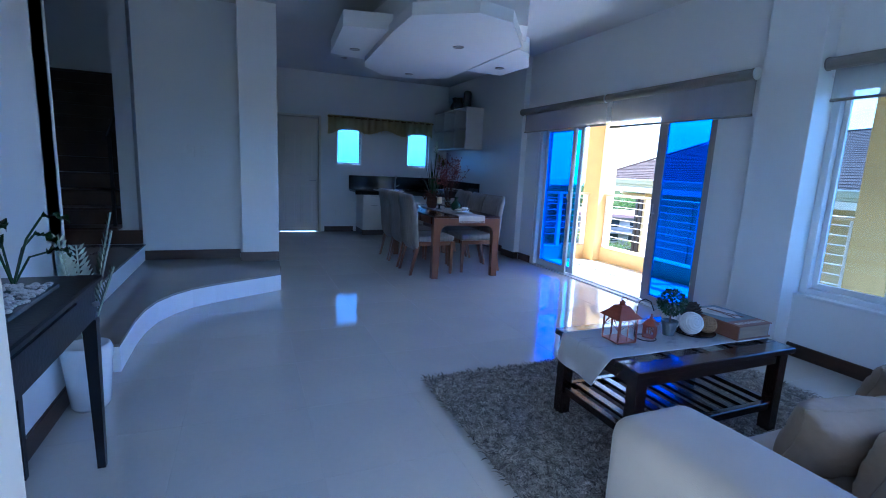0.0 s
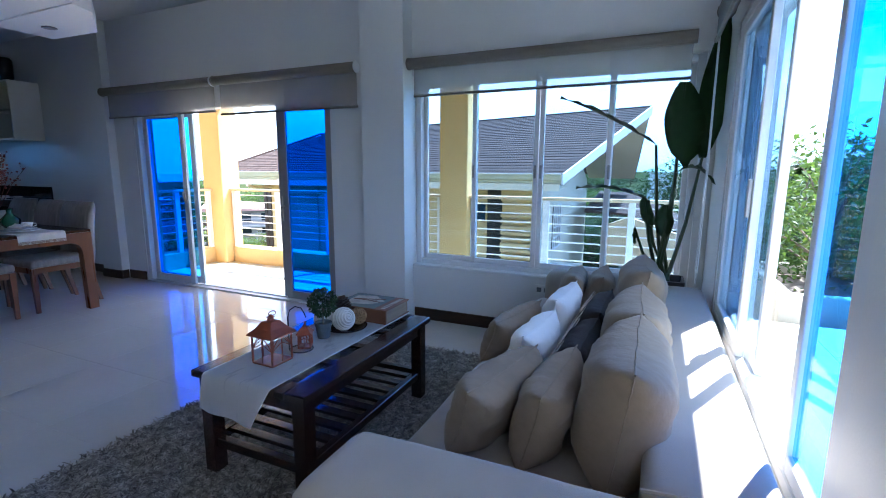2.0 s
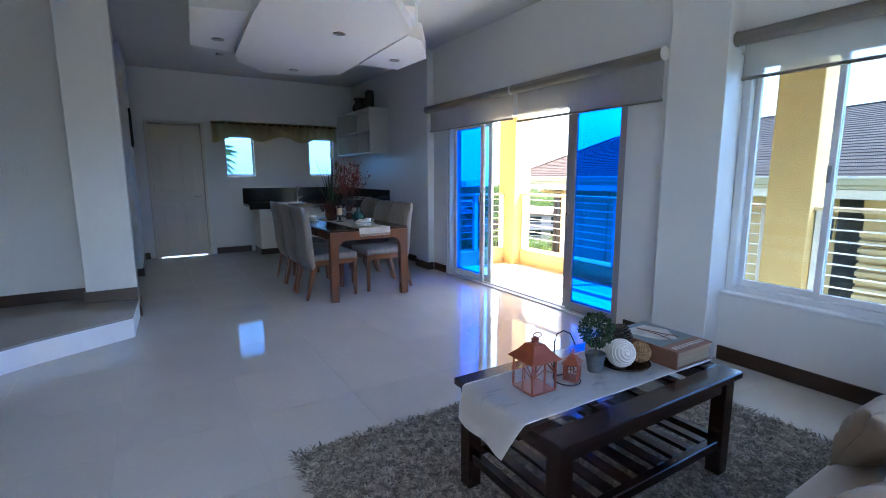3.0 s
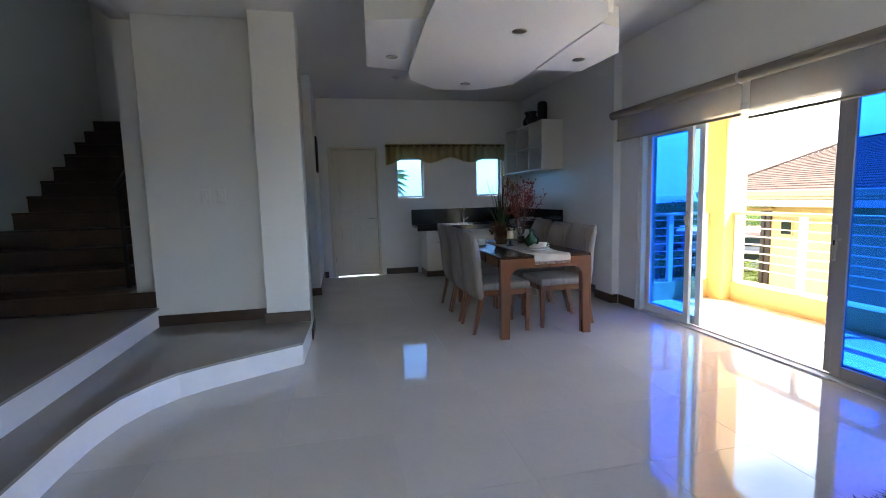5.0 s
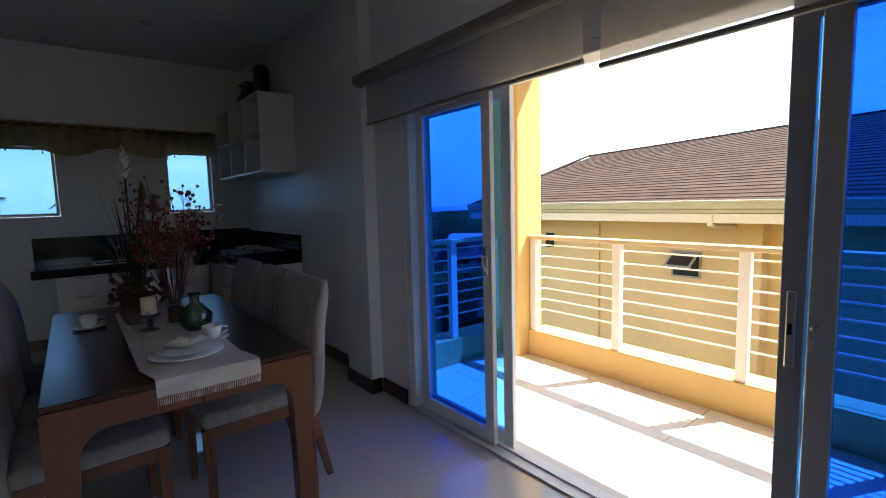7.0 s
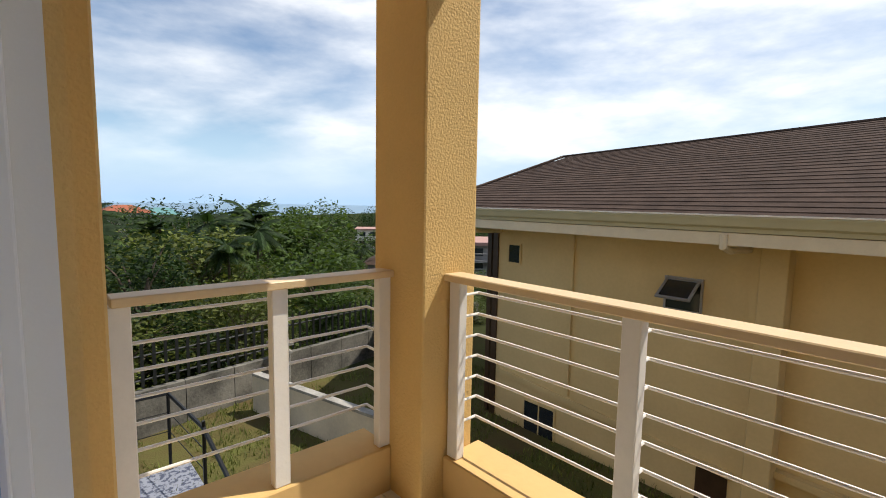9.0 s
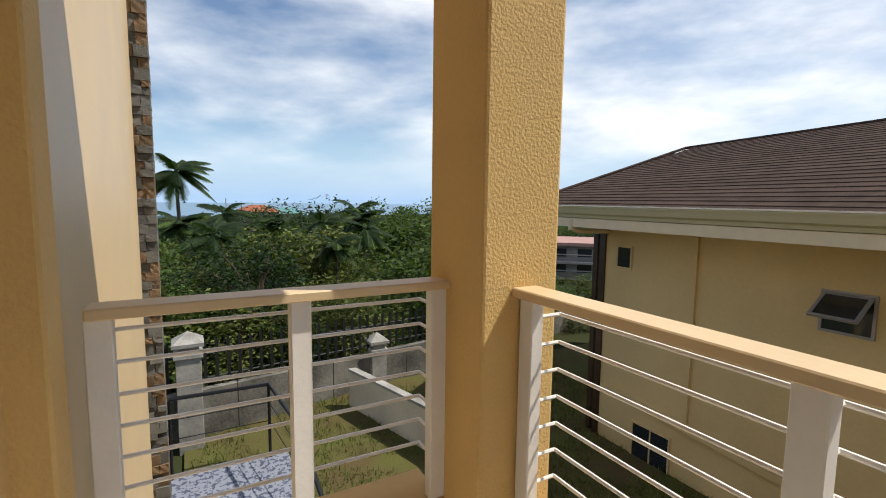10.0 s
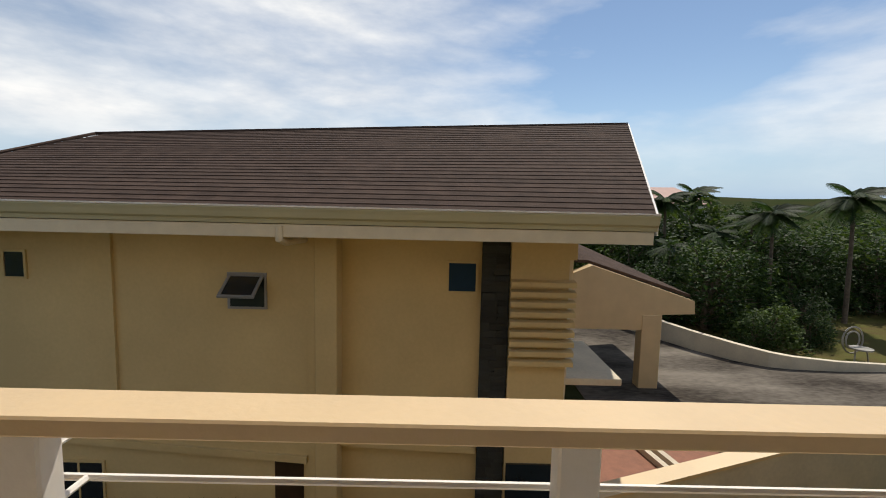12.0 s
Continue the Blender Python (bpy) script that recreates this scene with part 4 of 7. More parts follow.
def rounded(x0, x1, y0, y1, z0, z1, r, puff=0.0, seed=0):
    """A soft upholstered block with rounded edges and a slight swell."""
    bm = B(x0, x1, y0, y1, z0, z1, bevel=r, seg=4)
    bmesh.ops.subdivide_edges(bm, edges=[e for e in bm.edges if e.calc_length() > 0.15], cuts=6, use_grid_fill=True)
    c = Vector(((x0 + x1) / 2, (y0 + y1) / 2, (z0 + z1) / 2))
    h = Vector(((x1 - x0) / 2, (y1 - y0) / 2, (z1 - z0) / 2))
    for v in bm.verts:
        q = Vector(((v.co.x - c.x) / h.x, (v.co.y - c.y) / h.y, (v.co.z - c.z) / h.z))
        s = puff * (1 - q.x ** 2) * (1 - q.y ** 2)
        v.co.z += s * (1 if q.z > 0 else 0)
        v.co += 0.004 * noise.noise_vector(v.co * 6 + Vector((seed, 0, 0)))
    return bm


def sofa():
    t = thing("sofa", (1.65, 0.5, 0), "long beige fabric sofa with broad arms", "sofa")
    part("base", rounded(0.74, 2.86, 0.02, 0.93, 0.05, 0.30, 0.03), SOFAF, t, smooth=True)
    part("arm", rounded(0.42, 0.735, 0.0, 1.0, 0.05, 0.605, 0.06, 0.015, 1), SOFAF, t, smooth=True)
    part("arm", rounded(2.86, 3.06, 0.30, 0.95, 0.05, 0.60, 0.06, 0.01, 2), SOFAF, t, smooth=True)
    part("backrest", rounded(0.742, 2.84, 0.0, 0.29, 0.29, 0.60, 0.045, 0.01, 3), SOFAF, t, smooth=True)
    part("seat_cushion", rounded(0.742, 1.80, 0.285, 0.985, 0.302, 0.43, 0.04, 0.02, 4), SOFAF, t, smooth=True)
    part("seat_cushion", rounded(1.81, 2.85, 0.285, 0.985, 0.302, 0.43, 0.04, 0.02, 5), SOFAF, t, smooth=True)
    part("piping", tube(bmesh.new(), [(0.75, 0.29, 0.598), (0.76, 0.15, 0.606), (0.78, 0.0, 0.598)], 0.005, 6), SOFAF, t)
    for x in (0.5, 2.95):
        for y in (0.08, 0.9):
            part("foot", B(x - 0.03, x + 0.03, y - 0.03, y + 0.03, 0, 0.05), DARKW, t)


sofa()


def coffee_table():
    x0, x1, y0, y1, zt = 0.973, 1.962, 1.405, 1.944, 0.48
    t = thing("coffee_table", (1.5, 1.68, 0.03), "dark mahogany coffee table with glass insets and slatted shelf", "coffee table")
    for x in (x0, x1 - 0.06):
        for y in (y0, y1 - 0.06):
            part("leg", B(x, x + 0.06, y, y + 0.06, 0.03, zt - 0.03, bevel=0.003), DARKW, t)
    top = bmesh.new()
    for q in ((x0 - 0.02, x1 + 0.02, y0 - 0.02, y0 + 0.075), (x0 - 0.02, x1 + 0.02, y1 - 0.075, y1 + 0.02), (x0 - 0.02, x0 + 0.075, y0 + 0.075, y1 - 0.075), (x1 - 0.075, x1 + 0.02, y0 + 0.075, y1 - 0.075), (x0 + 0.075, x1 - 0.075, y0 + 0.205, y1 - 0.205)):
        box(top, *q, zt - 0.03, zt, bevel=0.004)
    for k in range(1, 4):
        x = x0 + 0.075 + (x1 - x0 - 0.15) * k / 4
        for y in (y0 + 0.075, y1 - 0.205):
            box(top, x - 0.02, x + 0.02, y, y + 0.13, zt - 0.03, zt - 0.001)
    tp = part("tabletop", top, DARKW, t)
    for k in range(4):
        xa, xb = x0 + 0.075 + (x1 - x0 - 0.15) * k / 4, x0 + 0.075 + (x1 - x0 - 0.15) * (k + 1) / 4
        for y in (y0 + 0.075, y1 - 0.205):
            part("glass_inset", B(xa + 0.015, xb - 0.015, y, y + 0.13, zt - 0.012, zt - 0.006), GLASS, tp)
    for q in ((x0 + 0.06, x1 - 0.06, y0 + 0.01, y0 + 0.04), (x0 + 0.06, x1 - 0.06, y1 - 0.04, y1 - 0.01), (x0 + 0.01, x0 + 0.04, y0 + 0.06, y1 - 0.06), (x1 - 0.04, x1 - 0.01, y0 + 0.06, y1 - 0.06)):
        part("apron", B(*q, zt - 0.085, zt - 0.031), DARKW, t)
    sh = bmesh.new()
    for q in ((x0 + 0.06, x1 - 0.06, y0 + 0.01, y0 + 0.045), (x0 + 0.06, x1 - 0.06, y1 - 0.045, y1 - 0.01), (x0 + 0.01, x0 + 0.045, y0 + 0.06, y1 - 0.06), (x1 - 0.045, x1 - 0.01, y0 + 0.06, y1 - 0.06)):
        box(sh, *q, 0.145, 0.185, bevel=0.003)
    part("shelf_frame", sh, DARKW, t)
    n = 9
    for k in range(n):
        x = x0 + 0.09 + (x1 - x0 - 0.22) * k / (n - 1)
        part("slat", B(x, x + 0.045, y0 + 0.045, y1 - 0.045, 0.165, 0.183, bevel=0.003), DARKW, t)
    return t


coffee_table()


def rug():
    x0, x1, y0, y1 = 0.44, 2.62, 0.98, 2.50
    t = thing("rug", (1.5, 1.75, 0), "grey and cream shaggy pile rug", "rug")
    part("backing", B(x0 + 0.01, x1 - 0.01, y0 + 0.01, y1 - 0.01, 0.001, 0.012), RUGB, t)
    rnd = np.random.RandomState(4)
    n = 58000
    px, py = rnd.uniform(x0, x1, n), rnd.uniform(y0, y1, n)
    an, ln, le, w = rnd.uniform(0, 6.283, n), rnd.uniform(0.024, 0.046, n), rnd.uniform(0.015, 0.045, n), rnd.uniform(0.0022, 0.0048, n)
    dx, dy = np.cos(an), np.sin(an)
    vs = np.zeros((n, 7, 3))
    for k, (f, wz) in enumerate(((0, 1.0), (0.55, 1.0), (0.9, 0.75))):
        cx, cy = px + dx * le * f * f * 1.2, py + dy * le * f * f * 1.2
        z = 0.010 + ln * (f - 0.38 * f * f)
        for s, off in ((-1, 0), (1, 1)):
            vs[:, 2 * k + off] = np.stack([cx - s * dy * w * wz, cy + s * dx * w * wz, z], -1)
    vs[:, 6] = np.stack([px + dx * le * 1.35, py + dy * le * 1.35, 0.010 + ln * 0.58], -1)
    o = np.arange(n)[:, None] * 7
    quads = np.concatenate([o + [0, 1, 3, 2], o + [2, 3, 5, 4]])
    tris = o + [4, 5, 6]
    me = bpy.data.meshes.new("yarn")
    me.from_pydata(((vs.reshape(-1, 3)) - np.array([1.5, 1.75, 0])).tolist(), [], quads.tolist() + tris.tolist())
    me.materials.append(RUGM)
    ob = new("yarn", me)
    ob.parent = t
    tagged(ob, kind="stuff")


rug()

# ---- small materials ----
RED = mat("rust_red_enamel", (0.26, 0.055, 0.022), 0.5, vary=0.15, scale=20, fine=90, bump=0.15)
RUNNER = mat("white_marbled_runner", (0.72, 0.70, 0.70), 0.6, color2=(0.48, 0.47, 0.48), scale=5, fine=22, stretch=(1, 4, 1), bump=0.05, contrast=(0.28, 0.42))
LINEN = mat("cream_linen", (0.58, 0.52, 0.44), 0.9, vary=0.08, scale=12, fine=250, bump=0.3)
ROPE = mat("white_rope", (0.72, 0.69, 0.64), 0.9, vary=0.08, scale=40)
TWINE = mat("brown_twine", (0.36, 0.22, 0.10), 0.85, vary=0.15, scale=30)
ZINC = mat("grey_zinc_pot", (0.12, 0.14, 0.15), 0.6, vary=0.2, scale=15)
CONEM = mat("dark_pine_cone", (0.055, 0.035, 0.025), 0.85, vary=0.2, island=0.3)
BOOKC = mat("brown_book_cloth", (0.20, 0.09, 0.05), 0.6, vary=0.12, scale=8)
BOOKG = mat("grey_green_cover", (0.13, 0.17, 0.15), 0.6, vary=0.2, scale=9)
PAGES = mat("tan_page_block", (0.30, 0.22, 0.14), 0.85, vary=0.1, scale=6, fine=200, stretch=(1, 1, 8))
PRINT = mat("pale_print", (0.50, 0.45, 0.36), 0.7, vary=0.2, scale=14)
CHINA = mat("white_china", (0.78, 0.77, 0.74), 0.15, vary=0.01, bump=0.0)
WAX = mat("cream_candle_wax", (0.72, 0.58, 0.36), 0.5, vary=0.03)
BERRY = mat("red_berry", (0.23, 0.035, 0.015), 0.45, vary=0.2, island=0.3)
TWIG = mat("dark_red_twig", (0.085, 0.025, 0.015), 0.7, vary=0.2)
GREENG = mat("green_glass_vase", (0.01, 0.07, 0.035), 0.08, vary=0.1, bump=0.0, spec=0.8)
DRIED = mat("dried_brown_bloom", (0.11, 0.045, 0.022), 0.9, vary=0.25, scale=30, island=0.3)
CURT = screen_cloth("pale_yellow_curtain", (0.78, 0.69, 0.42), 0.04)
BRASS = mat("aged_brass", (0.35, 0.25, 0.12), 0.35, metal=0.9, vary=0.1)
BLACKG = mat("black_ceramic", (0.015, 0.013, 0.012), 0.3, vary=0.2)
PLASW = mat("white_plastic", (0.72, 0.72, 0.70), 0.4, vary=0.02, bump=0.0)
WHITELEAF = mat("pale_artificial_leaf", (0.55, 0.60, 0.45), 0.6, vary=0.12, scale=20)
PEBBLE = mat("white_pebble", (0.62, 0.60, 0.57), 0.6, vary=0.1, scale=12)


# ---- cushions ----
def pillow_mesh(w, h, th, seed, pinch=0.13):
    """A stuffed square cushion standing in its xz plane, with drawn-out corners and creases."""
    n = 28
    bm = bmesh.new()
    grid = {}
    for s in (1, -1):
        for i in range(n + 1):
            for j in range(n + 1):
                u, v = 2 * i / n - 1, 2 * j / n - 1
                edge = i in (0, n) or j in (0, n)
                if edge and s < 0:
                    grid[s, i, j] = grid[1, i, j]
                    continue
                x, z = u * (1 - pinch * (1 - v * v) * u * u), v * (1 - pinch * (1 - u * u) * v * v)
                y = s * (max(0, (1 - u ** 4) * (1 - v ** 4))) ** 0.55
                q = Vector((x * 2.2 + seed * 3.1, y, z * 2.2))
                rim_near = max(abs(u), abs(v)) ** 3
                along = x if abs(v) > abs(u) else z
                cre = 0.010 * noise.noise(q * 1.3) + 0.012 * rim_near * (1 - rim_near * 0.6) * noise.noise(Vector((along * 11 + seed * 2, s * 2 + (abs(u) > abs(v)) * 5, 0.3))) + 0.004 * noise.noise(q * 5)
                cre *= 0.25 if edge else 1.0
                grid[s, i, j] = bm.verts.new((x * w / 2 + cre, y * th / 2 + cre * 1.2 * s, (z + 1) * h / 2 - 0.012 * (1 - abs(u)) * (v < 0)))
    for s in (1, -1):
        for i in range(n):
            for j in range(n):
                f = [grid[s, i, j], grid[s, i + 1, j], grid[s, i + 1, j + 1], grid[s, i, j + 1]]
                if len(set(f)) == 4:
                    bm.faces.new(f)
    rim = [grid[1, i, 0].co.copy() for i in range(n + 1)] + [grid[1, n, j].co.copy() for j in range(1, n + 1)] + [grid[1, i, n].co.copy() for i in range(n - 1, -1, -1)] + [grid[1, 0, j].co.copy() for j in range(n - 1, 0, -1)]
    return bm, rim


def cushion(x, y, z, w, h, th, rx, rz, material, label, seed, embroider=False):
    t = thing("cushion", (0, 0, 0), label, "cushion", "sofa cushions")
    bm, rim = pillow_mesh(w, h, th, seed)
    c = part("cover", bm, material, t, local=True, smooth=True)
    part("piping", tube(bmesh.new(), rim + rim[:1], 0.003, 5, cap=False), material, t, local=True)
    if embroider:
        for k in range(4):
            zc = h * (0.22 + 0.19 * k)
            bm = bmesh.new()
            for i in range(9):
                u = -0.36 * w + 0.72 * w * i / 8
                for s in (1, -1):
                    a = s * (0.8 + 0.1 * i % 0.3)
                    cy = th / 2 * 0.985 * max(0.05, (1 - (2 * u / w) ** 4) * (1 - (2 * zc / h - 1) ** 4)) ** 0.55
                    m = Matrix.Translation((u, cy + 0.009, zc + 0.012 * math.sin(i * 1.3) + s * 0.014)) @ Matrix.Rotation(a, 4, "Y")
                    pts = [m @ Vector((0.017 * math.cos(b), 0, 0.007 * math.sin(b))) for b in [2 * math.pi * q / 8 for q in range(8)]]
                    rings(bm, [pts, [p + Vector((0, 0.003, 0)) for p in pts]])
            part("embroidery", bm, EMBR, c, "cream leaf embroidery", local=True)
    t.matrix_basis = pose(x, y, z, rx, 0, rz)
    return t


BEI, TAU = "large taupe cotton cushion with crumpled creases on the sofa", "taupe cotton scatter cushion leaning on the sofa"
DRK, WHI = "dark brown cushion with cream leaf embroidery", "glossy white scatter cushion on the sofa"
cushion(1.16, 0.37, 0.435, 0.56, 0.37, 0.25, 8, 0, CUSHF, BEI, 1)
cushion(1.66, 0.37, 0.435, 0.50, 0.37, 0.24, 8, 2, CUSHF, BEI, 2)
cushion(2.34, 0.38, 0.435, 0.52, 0.39, 0.23, 10, 4, CUSHF, BEI, 3)
cushion(1.13, 0.59, 0.44, 0.44, 0.25, 0.16, 14, -4, CUSHF, TAU, 4)
cushion(1.56, 0.615, 0.44, 0.44, 0.26, 0.13, 28, -3, CUSHD, DRK, 5, True)
cushion(1.98, 0.605, 0.44, 0.44, 0.28, 0.13, 28, -2, CUSHD, DRK, 6, True)
cushion(2.55, 0.60, 0.44, 0.40, 0.28, 0.14, 14, 2, CUSHF, TAU, 7)
cushion(1.13, 0.77, 0.44, 0.46, 0.235, 0.17, 18, -12, CUSHF, TAU, 8)
cushion(1.56, 0.755, 0.44, 0.40, 0.25, 0.14, 16, -6, CUSHW, WHI, 9)
cushion(2.00, 0.725, 0.44, 0.42, 0.28, 0.14, 14, -4, CUSHW, WHI, 10)
cushion(1.83, 0.915, 0.44, 0.46, 0.21, 0.13, 22, -12, CUSHF, TAU, 11)
cushion(2.56, 0.76, 0.44, 0.38, 0.27, 0.14, 16, 2, CUSHF, TAU, 12)

# ---- things on the coffee table ----
ZT = 0.482
rn = thing("table_runner", (1.5, 1.72, ZT), "white marbled table runner hanging over the table end", "table runner")
bm = bmesh.new()
# rows run from the hanging hem up over the table edge and along the top: place along x, height, near and far side
RUN = [(0.928, 0.320, 1.622, 1.895), (0.926, 0.385, 1.585, 1.885), (0.930, 0.44, 1.555, 1.878), (0.936, 0.478, 1.535, 1.875), (0.946, 0.4855, 1.532, 1.875), (0.97, 0.486, 1.531, 1.875)]
RUN += [(1.06 + 0.102 * k, 0.486, 1.531 - 0.002 * k, 1.875 - 0.001 * k) for k in range(10)]
loops = []
for k, (x, z, ya, yb) in enumerate(RUN):
    row = []
    for j in range(11):
        u = j / 10
        wave = 0.007 * math.sin(u * 9 + 1) * max(0, 3 - k) / 3
        row.append((x - wave, ya + (yb - ya) * u, z + (0.022 * u if k == 0 else 0.012 * u if k == 1 else 0) + (0.0012 * math.sin(u * 8 + k * 1.7) if k > 5 else 0)))
    loops.append(row)
rings(bm, loops, cap=False, closed=False)
bmesh.ops.solidify(bm, geom=list(bm.faces), thickness=0.002)
part("cloth", bm, RUNNER, rn, smooth=True)
for e in (0, 10):
    part("hem", tube(bmesh.new(), [(x, y, z + 0.002) for x, y, z in (l[e] for l in loops)], 0.002, 4), RUNNER, rn)


def lantern(x, y, z, w, h, rz, label, group):
    t = thing("lantern", (0, 0, 0), label, "lantern", group)
    b = w / 2
    part("base", B(-b, b, -b, b, 0, 0.008, bevel=0.002), RED, t, local=True)
    for sx in (-1, 1):
        for sy in (-1, 1):
            part("post", B(sx * b - 0.006 * (sx > 0) , sx * b + 0.006 * (sx < 0), sy * b - 0.006 * (sy > 0), sy * b + 0.006 * (sy < 0), 0.008, 0.55 * h), RED, t, local=True)
    for k in range(4):
        m = Matrix.Rotation(k * math.pi / 2, 4, "Z")
        bm = bmesh.new()
        box(bm, -b, b, b - 0.005, b, 0.53 * h, 0.56 * h, m=m)
        for s in (-1, 1):
            arc = [m @ Vector((s * (b - 0.004) * (1 - q / 6), b - 0.003, 0.30 * h + 0.23 * h * math.sin(q / 6 * 1.57))) for q in range(7)]
            tube(bm, arc, 0.0022, 5)
            tube(bm, [m @ Vector((s * b * 0.9, b - 0.003, 0.30 * h)), m @ Vector((0, b - 0.003, 0.42 * h))], 0.0018, 5)
        tube(bm, [m @ Vector((0, b - 0.003, 0.01)), m @ Vector((0, b - 0.003, 0.54 * h))], 0.0022, 5)
        part("side_grille", bm, RED, t, local=True)
    sq = lambda r, z: [(-r, -r, z), (r, -r, z), (r, r, z), (-r, r, z)]
    part("roof", rings(bmesh.new(), [sq(b * 1.22, 0.555 * h), sq(b * 1.2, 0.575 * h), sq(b * 0.78, 0.68 * h), sq(b * 0.45, 0.80 * h), sq(b * 0.25, 0.82 * h)]), RED, t, local=True)
    part("finial", lathe(bmesh.new(), [(b * 0.26, 0.815 * h), (b * 0.22, 0.86 * h), (b * 0.3, 0.88 * h), (b * 0.1, 0.91 * h), (b * 0.1, 0.93 * h)], 12), RED, t, local=True)
    ring = [(b * 0.34 * math.cos(a) + 0.01, 0.004 * math.sin(a), 0.94 * h + b * 0.14 * math.sin(a)) for a in [2 * math.pi * k / 14 for k in range(15)]]
    part("ring", tube(bmesh.new(), ring, 0.0022, 5, cap=False), RED, t, local=True)
    t.matrix_basis = pose(x, y, z, 0, 0, rz)
    return t


lantern(1.145, 1.712, ZT + 0.006, 0.114, 0.218, -2, "rust-red metal lantern with arched grilles", "lanterns")
hook = thing("lantern_stand", (1.295, 1.70, ZT), "black wire stand holding a small lantern", "stand")
part("ring", tube(bmesh.new(), [(1.298 + 0.05 * math.cos(a), 1.692 + 0.05 * math.sin(a), ZT + 0.009) for a in [2 * math.pi * k / 20 for k in range(21)]], 0.003, 6, cap=False), BLACKM, hook)
part("hook", tube(bmesh.new(), [(1.262, 1.729, ZT + 0.009), (1.262, 1.729, ZT + 0.16), (1.268, 1.724, ZT + 0.19), (1.285, 1.708, ZT + 0.205), (1.303, 1.69, ZT + 0.195), (1.312, 1.682, ZT + 0.17), (1.318, 1.678, ZT + 0.15)], 0.003, 6), BLACKM, hook)
lantern(1.312, 1.682, ZT + 0.014, 0.056, 0.118, 30, "small rust-red hanging lantern", "lanterns")


def topiary():
    x, y = 1.462, 1.700
    t = thing("topiary", (x, y, ZT + 0.006), "small ball topiary in a grey zinc pot", "potted plant")
    part("pot", lathe(bmesh.new(), [(0.028, 0.006), (0.036, 0.055), (0.041, 0.075), (0.041, 0.082), (0.036, 0.082), (0.034, 0.07), (0.001, 0.07)], 18, (x, y, ZT)), ZINC, t)
    part("stem", tube(bmesh.new(), [(x, y, ZT + 0.07), (x + 0.003, y, ZT + 0.15)], 0.005, 6), BARK, t)
    bm = bmesh.new()
    rnd = random.Random(3)
    c = Vector((x, y, ZT + 0.178))
    for k in range(1100):
        d = Vector((rnd.gauss(0, 1), rnd.gauss(0, 1), rnd.gauss(0, 1))).normalized()
        p = c + d * (0.058 + rnd.uniform(-0.012, 0.006))
        a = d.orthogonal().normalized()
        a = (Matrix.Rotation(rnd.uniform(0, 6.3), 3, d) @ a)
        b = d.cross(a)
        q = (a * 0.5 + d * rnd.uniform(0.3, 1)).normalized()
        s = rnd.uniform(0.006, 0.011)
        bm.faces.new([bm.verts.new(v) for v in (p, p + q * s + b * s * 0.45, p + q * s * 1.9, p + q * s - b * s * 0.45)])
    part("foliage", bm, PLANTL, t)


topiary()
tr = single("tray", lathe(bmesh.new(), [(0.085, 0), (0.105, 0.008), (0.108, 0.014), (0.10, 0.013), (0.08, 0.006)], 28, (1.62, 1.685, ZT + 0.006)), DARKW, "round dark wooden tray on the runner", "tray", smooth=True)


def ball(name, x, y, z, r, material, label, kind):
    t = thing(name, (x, y, z - r), label, "decorative ball", "decorative balls")
    if kind == "rope":
        bm = bmesh.new()
        bmesh.ops.create_uvsphere(bm, u_segments=20, v_segments=14, radius=r * 0.95)
        bmesh.ops.translate(bm, vec=(x, y, z), verts=bm.verts)
        part("core", bm, material, t, smooth=True)
        m = Matrix.Rotation(radians(65), 3, "X") @ Matrix.Rotation(radians(-20), 3, "Y")
        pts = []
        for k in range(240):
            a = 2 * math.pi * k / 20
            th = math.pi * (k + 4) / 248
            pts.append(Vector((x, y, z)) + m @ Vector((r * math.sin(th) * math.cos(a), r * math.sin(th) * math.sin(a), r * math.cos(th))))
        part("coil", tube(bmesh.new(), pts, 0.0036, 5), material, t, smooth=True)
    else:
        rnd = random.Random(5)
        bm = bmesh.new()
        for k in range(22):
            n = Vector((rnd.gauss(0, 1), rnd.gauss(0, 1), rnd.gauss(0, 1))).normalized()
            a = n.orthogonal().normalized()
            b = n.cross(a)
            rr = r * rnd.uniform(0.93, 1.0)
            tube(bm, [Vector((x, y, z)) + rr * (math.cos(q) * a + math.sin(q) * b) for q in [2 * math.pi * i / 20 for i in range(21)]], 0.0022, 4, cap=False)
        part("weave", bm, material, t)


ball("rope_ball", 1.578, 1.668, ZT + 0.068, 0.055, ROPE, "white coiled rope ball on a dark tray", "rope")
ball("rope_ball", 1.548, 1.765, ZT + 0.062, 0.047, ROPE, "white coiled rope ball on a dark tray", "rope")
ball("twine_ball", 1.682, 1.652, ZT + 0.056, 0.043, TWINE, "woven brown twine ball on a dark tray", "weave")
pc = thing("pine_cone", (1.655, 1.748, ZT + 0.02), "large dark open pine cone", "pine cone")
bm = bmesh.new()
for k in range(90):
    a, u = k * 2.4, k / 90
    r = 0.056 * math.sin(math.pi * (0.18 + 0.75 * u)) + 0.004
    p = Vector((1.655 + r * math.cos(a) * 0.5, 1.748 + r * math.sin(a) * 0.5, ZT + 0.03 + 0.10 * u))
    d = Vector((math.cos(a), math.sin(a), 0.55)).normalized()
    s = d.cross(Vector((0, 0, 1))).normalized()
    up = s.cross(d)
    vs = [p - s * 0.006, p + s * 0.006, p + d * 0.031 + s * 0.014, p + d * 0.040, p + d * 0.031 - s * 0.014]
    rings(bm, [vs, [v + up * 0.004 for v in vs]])
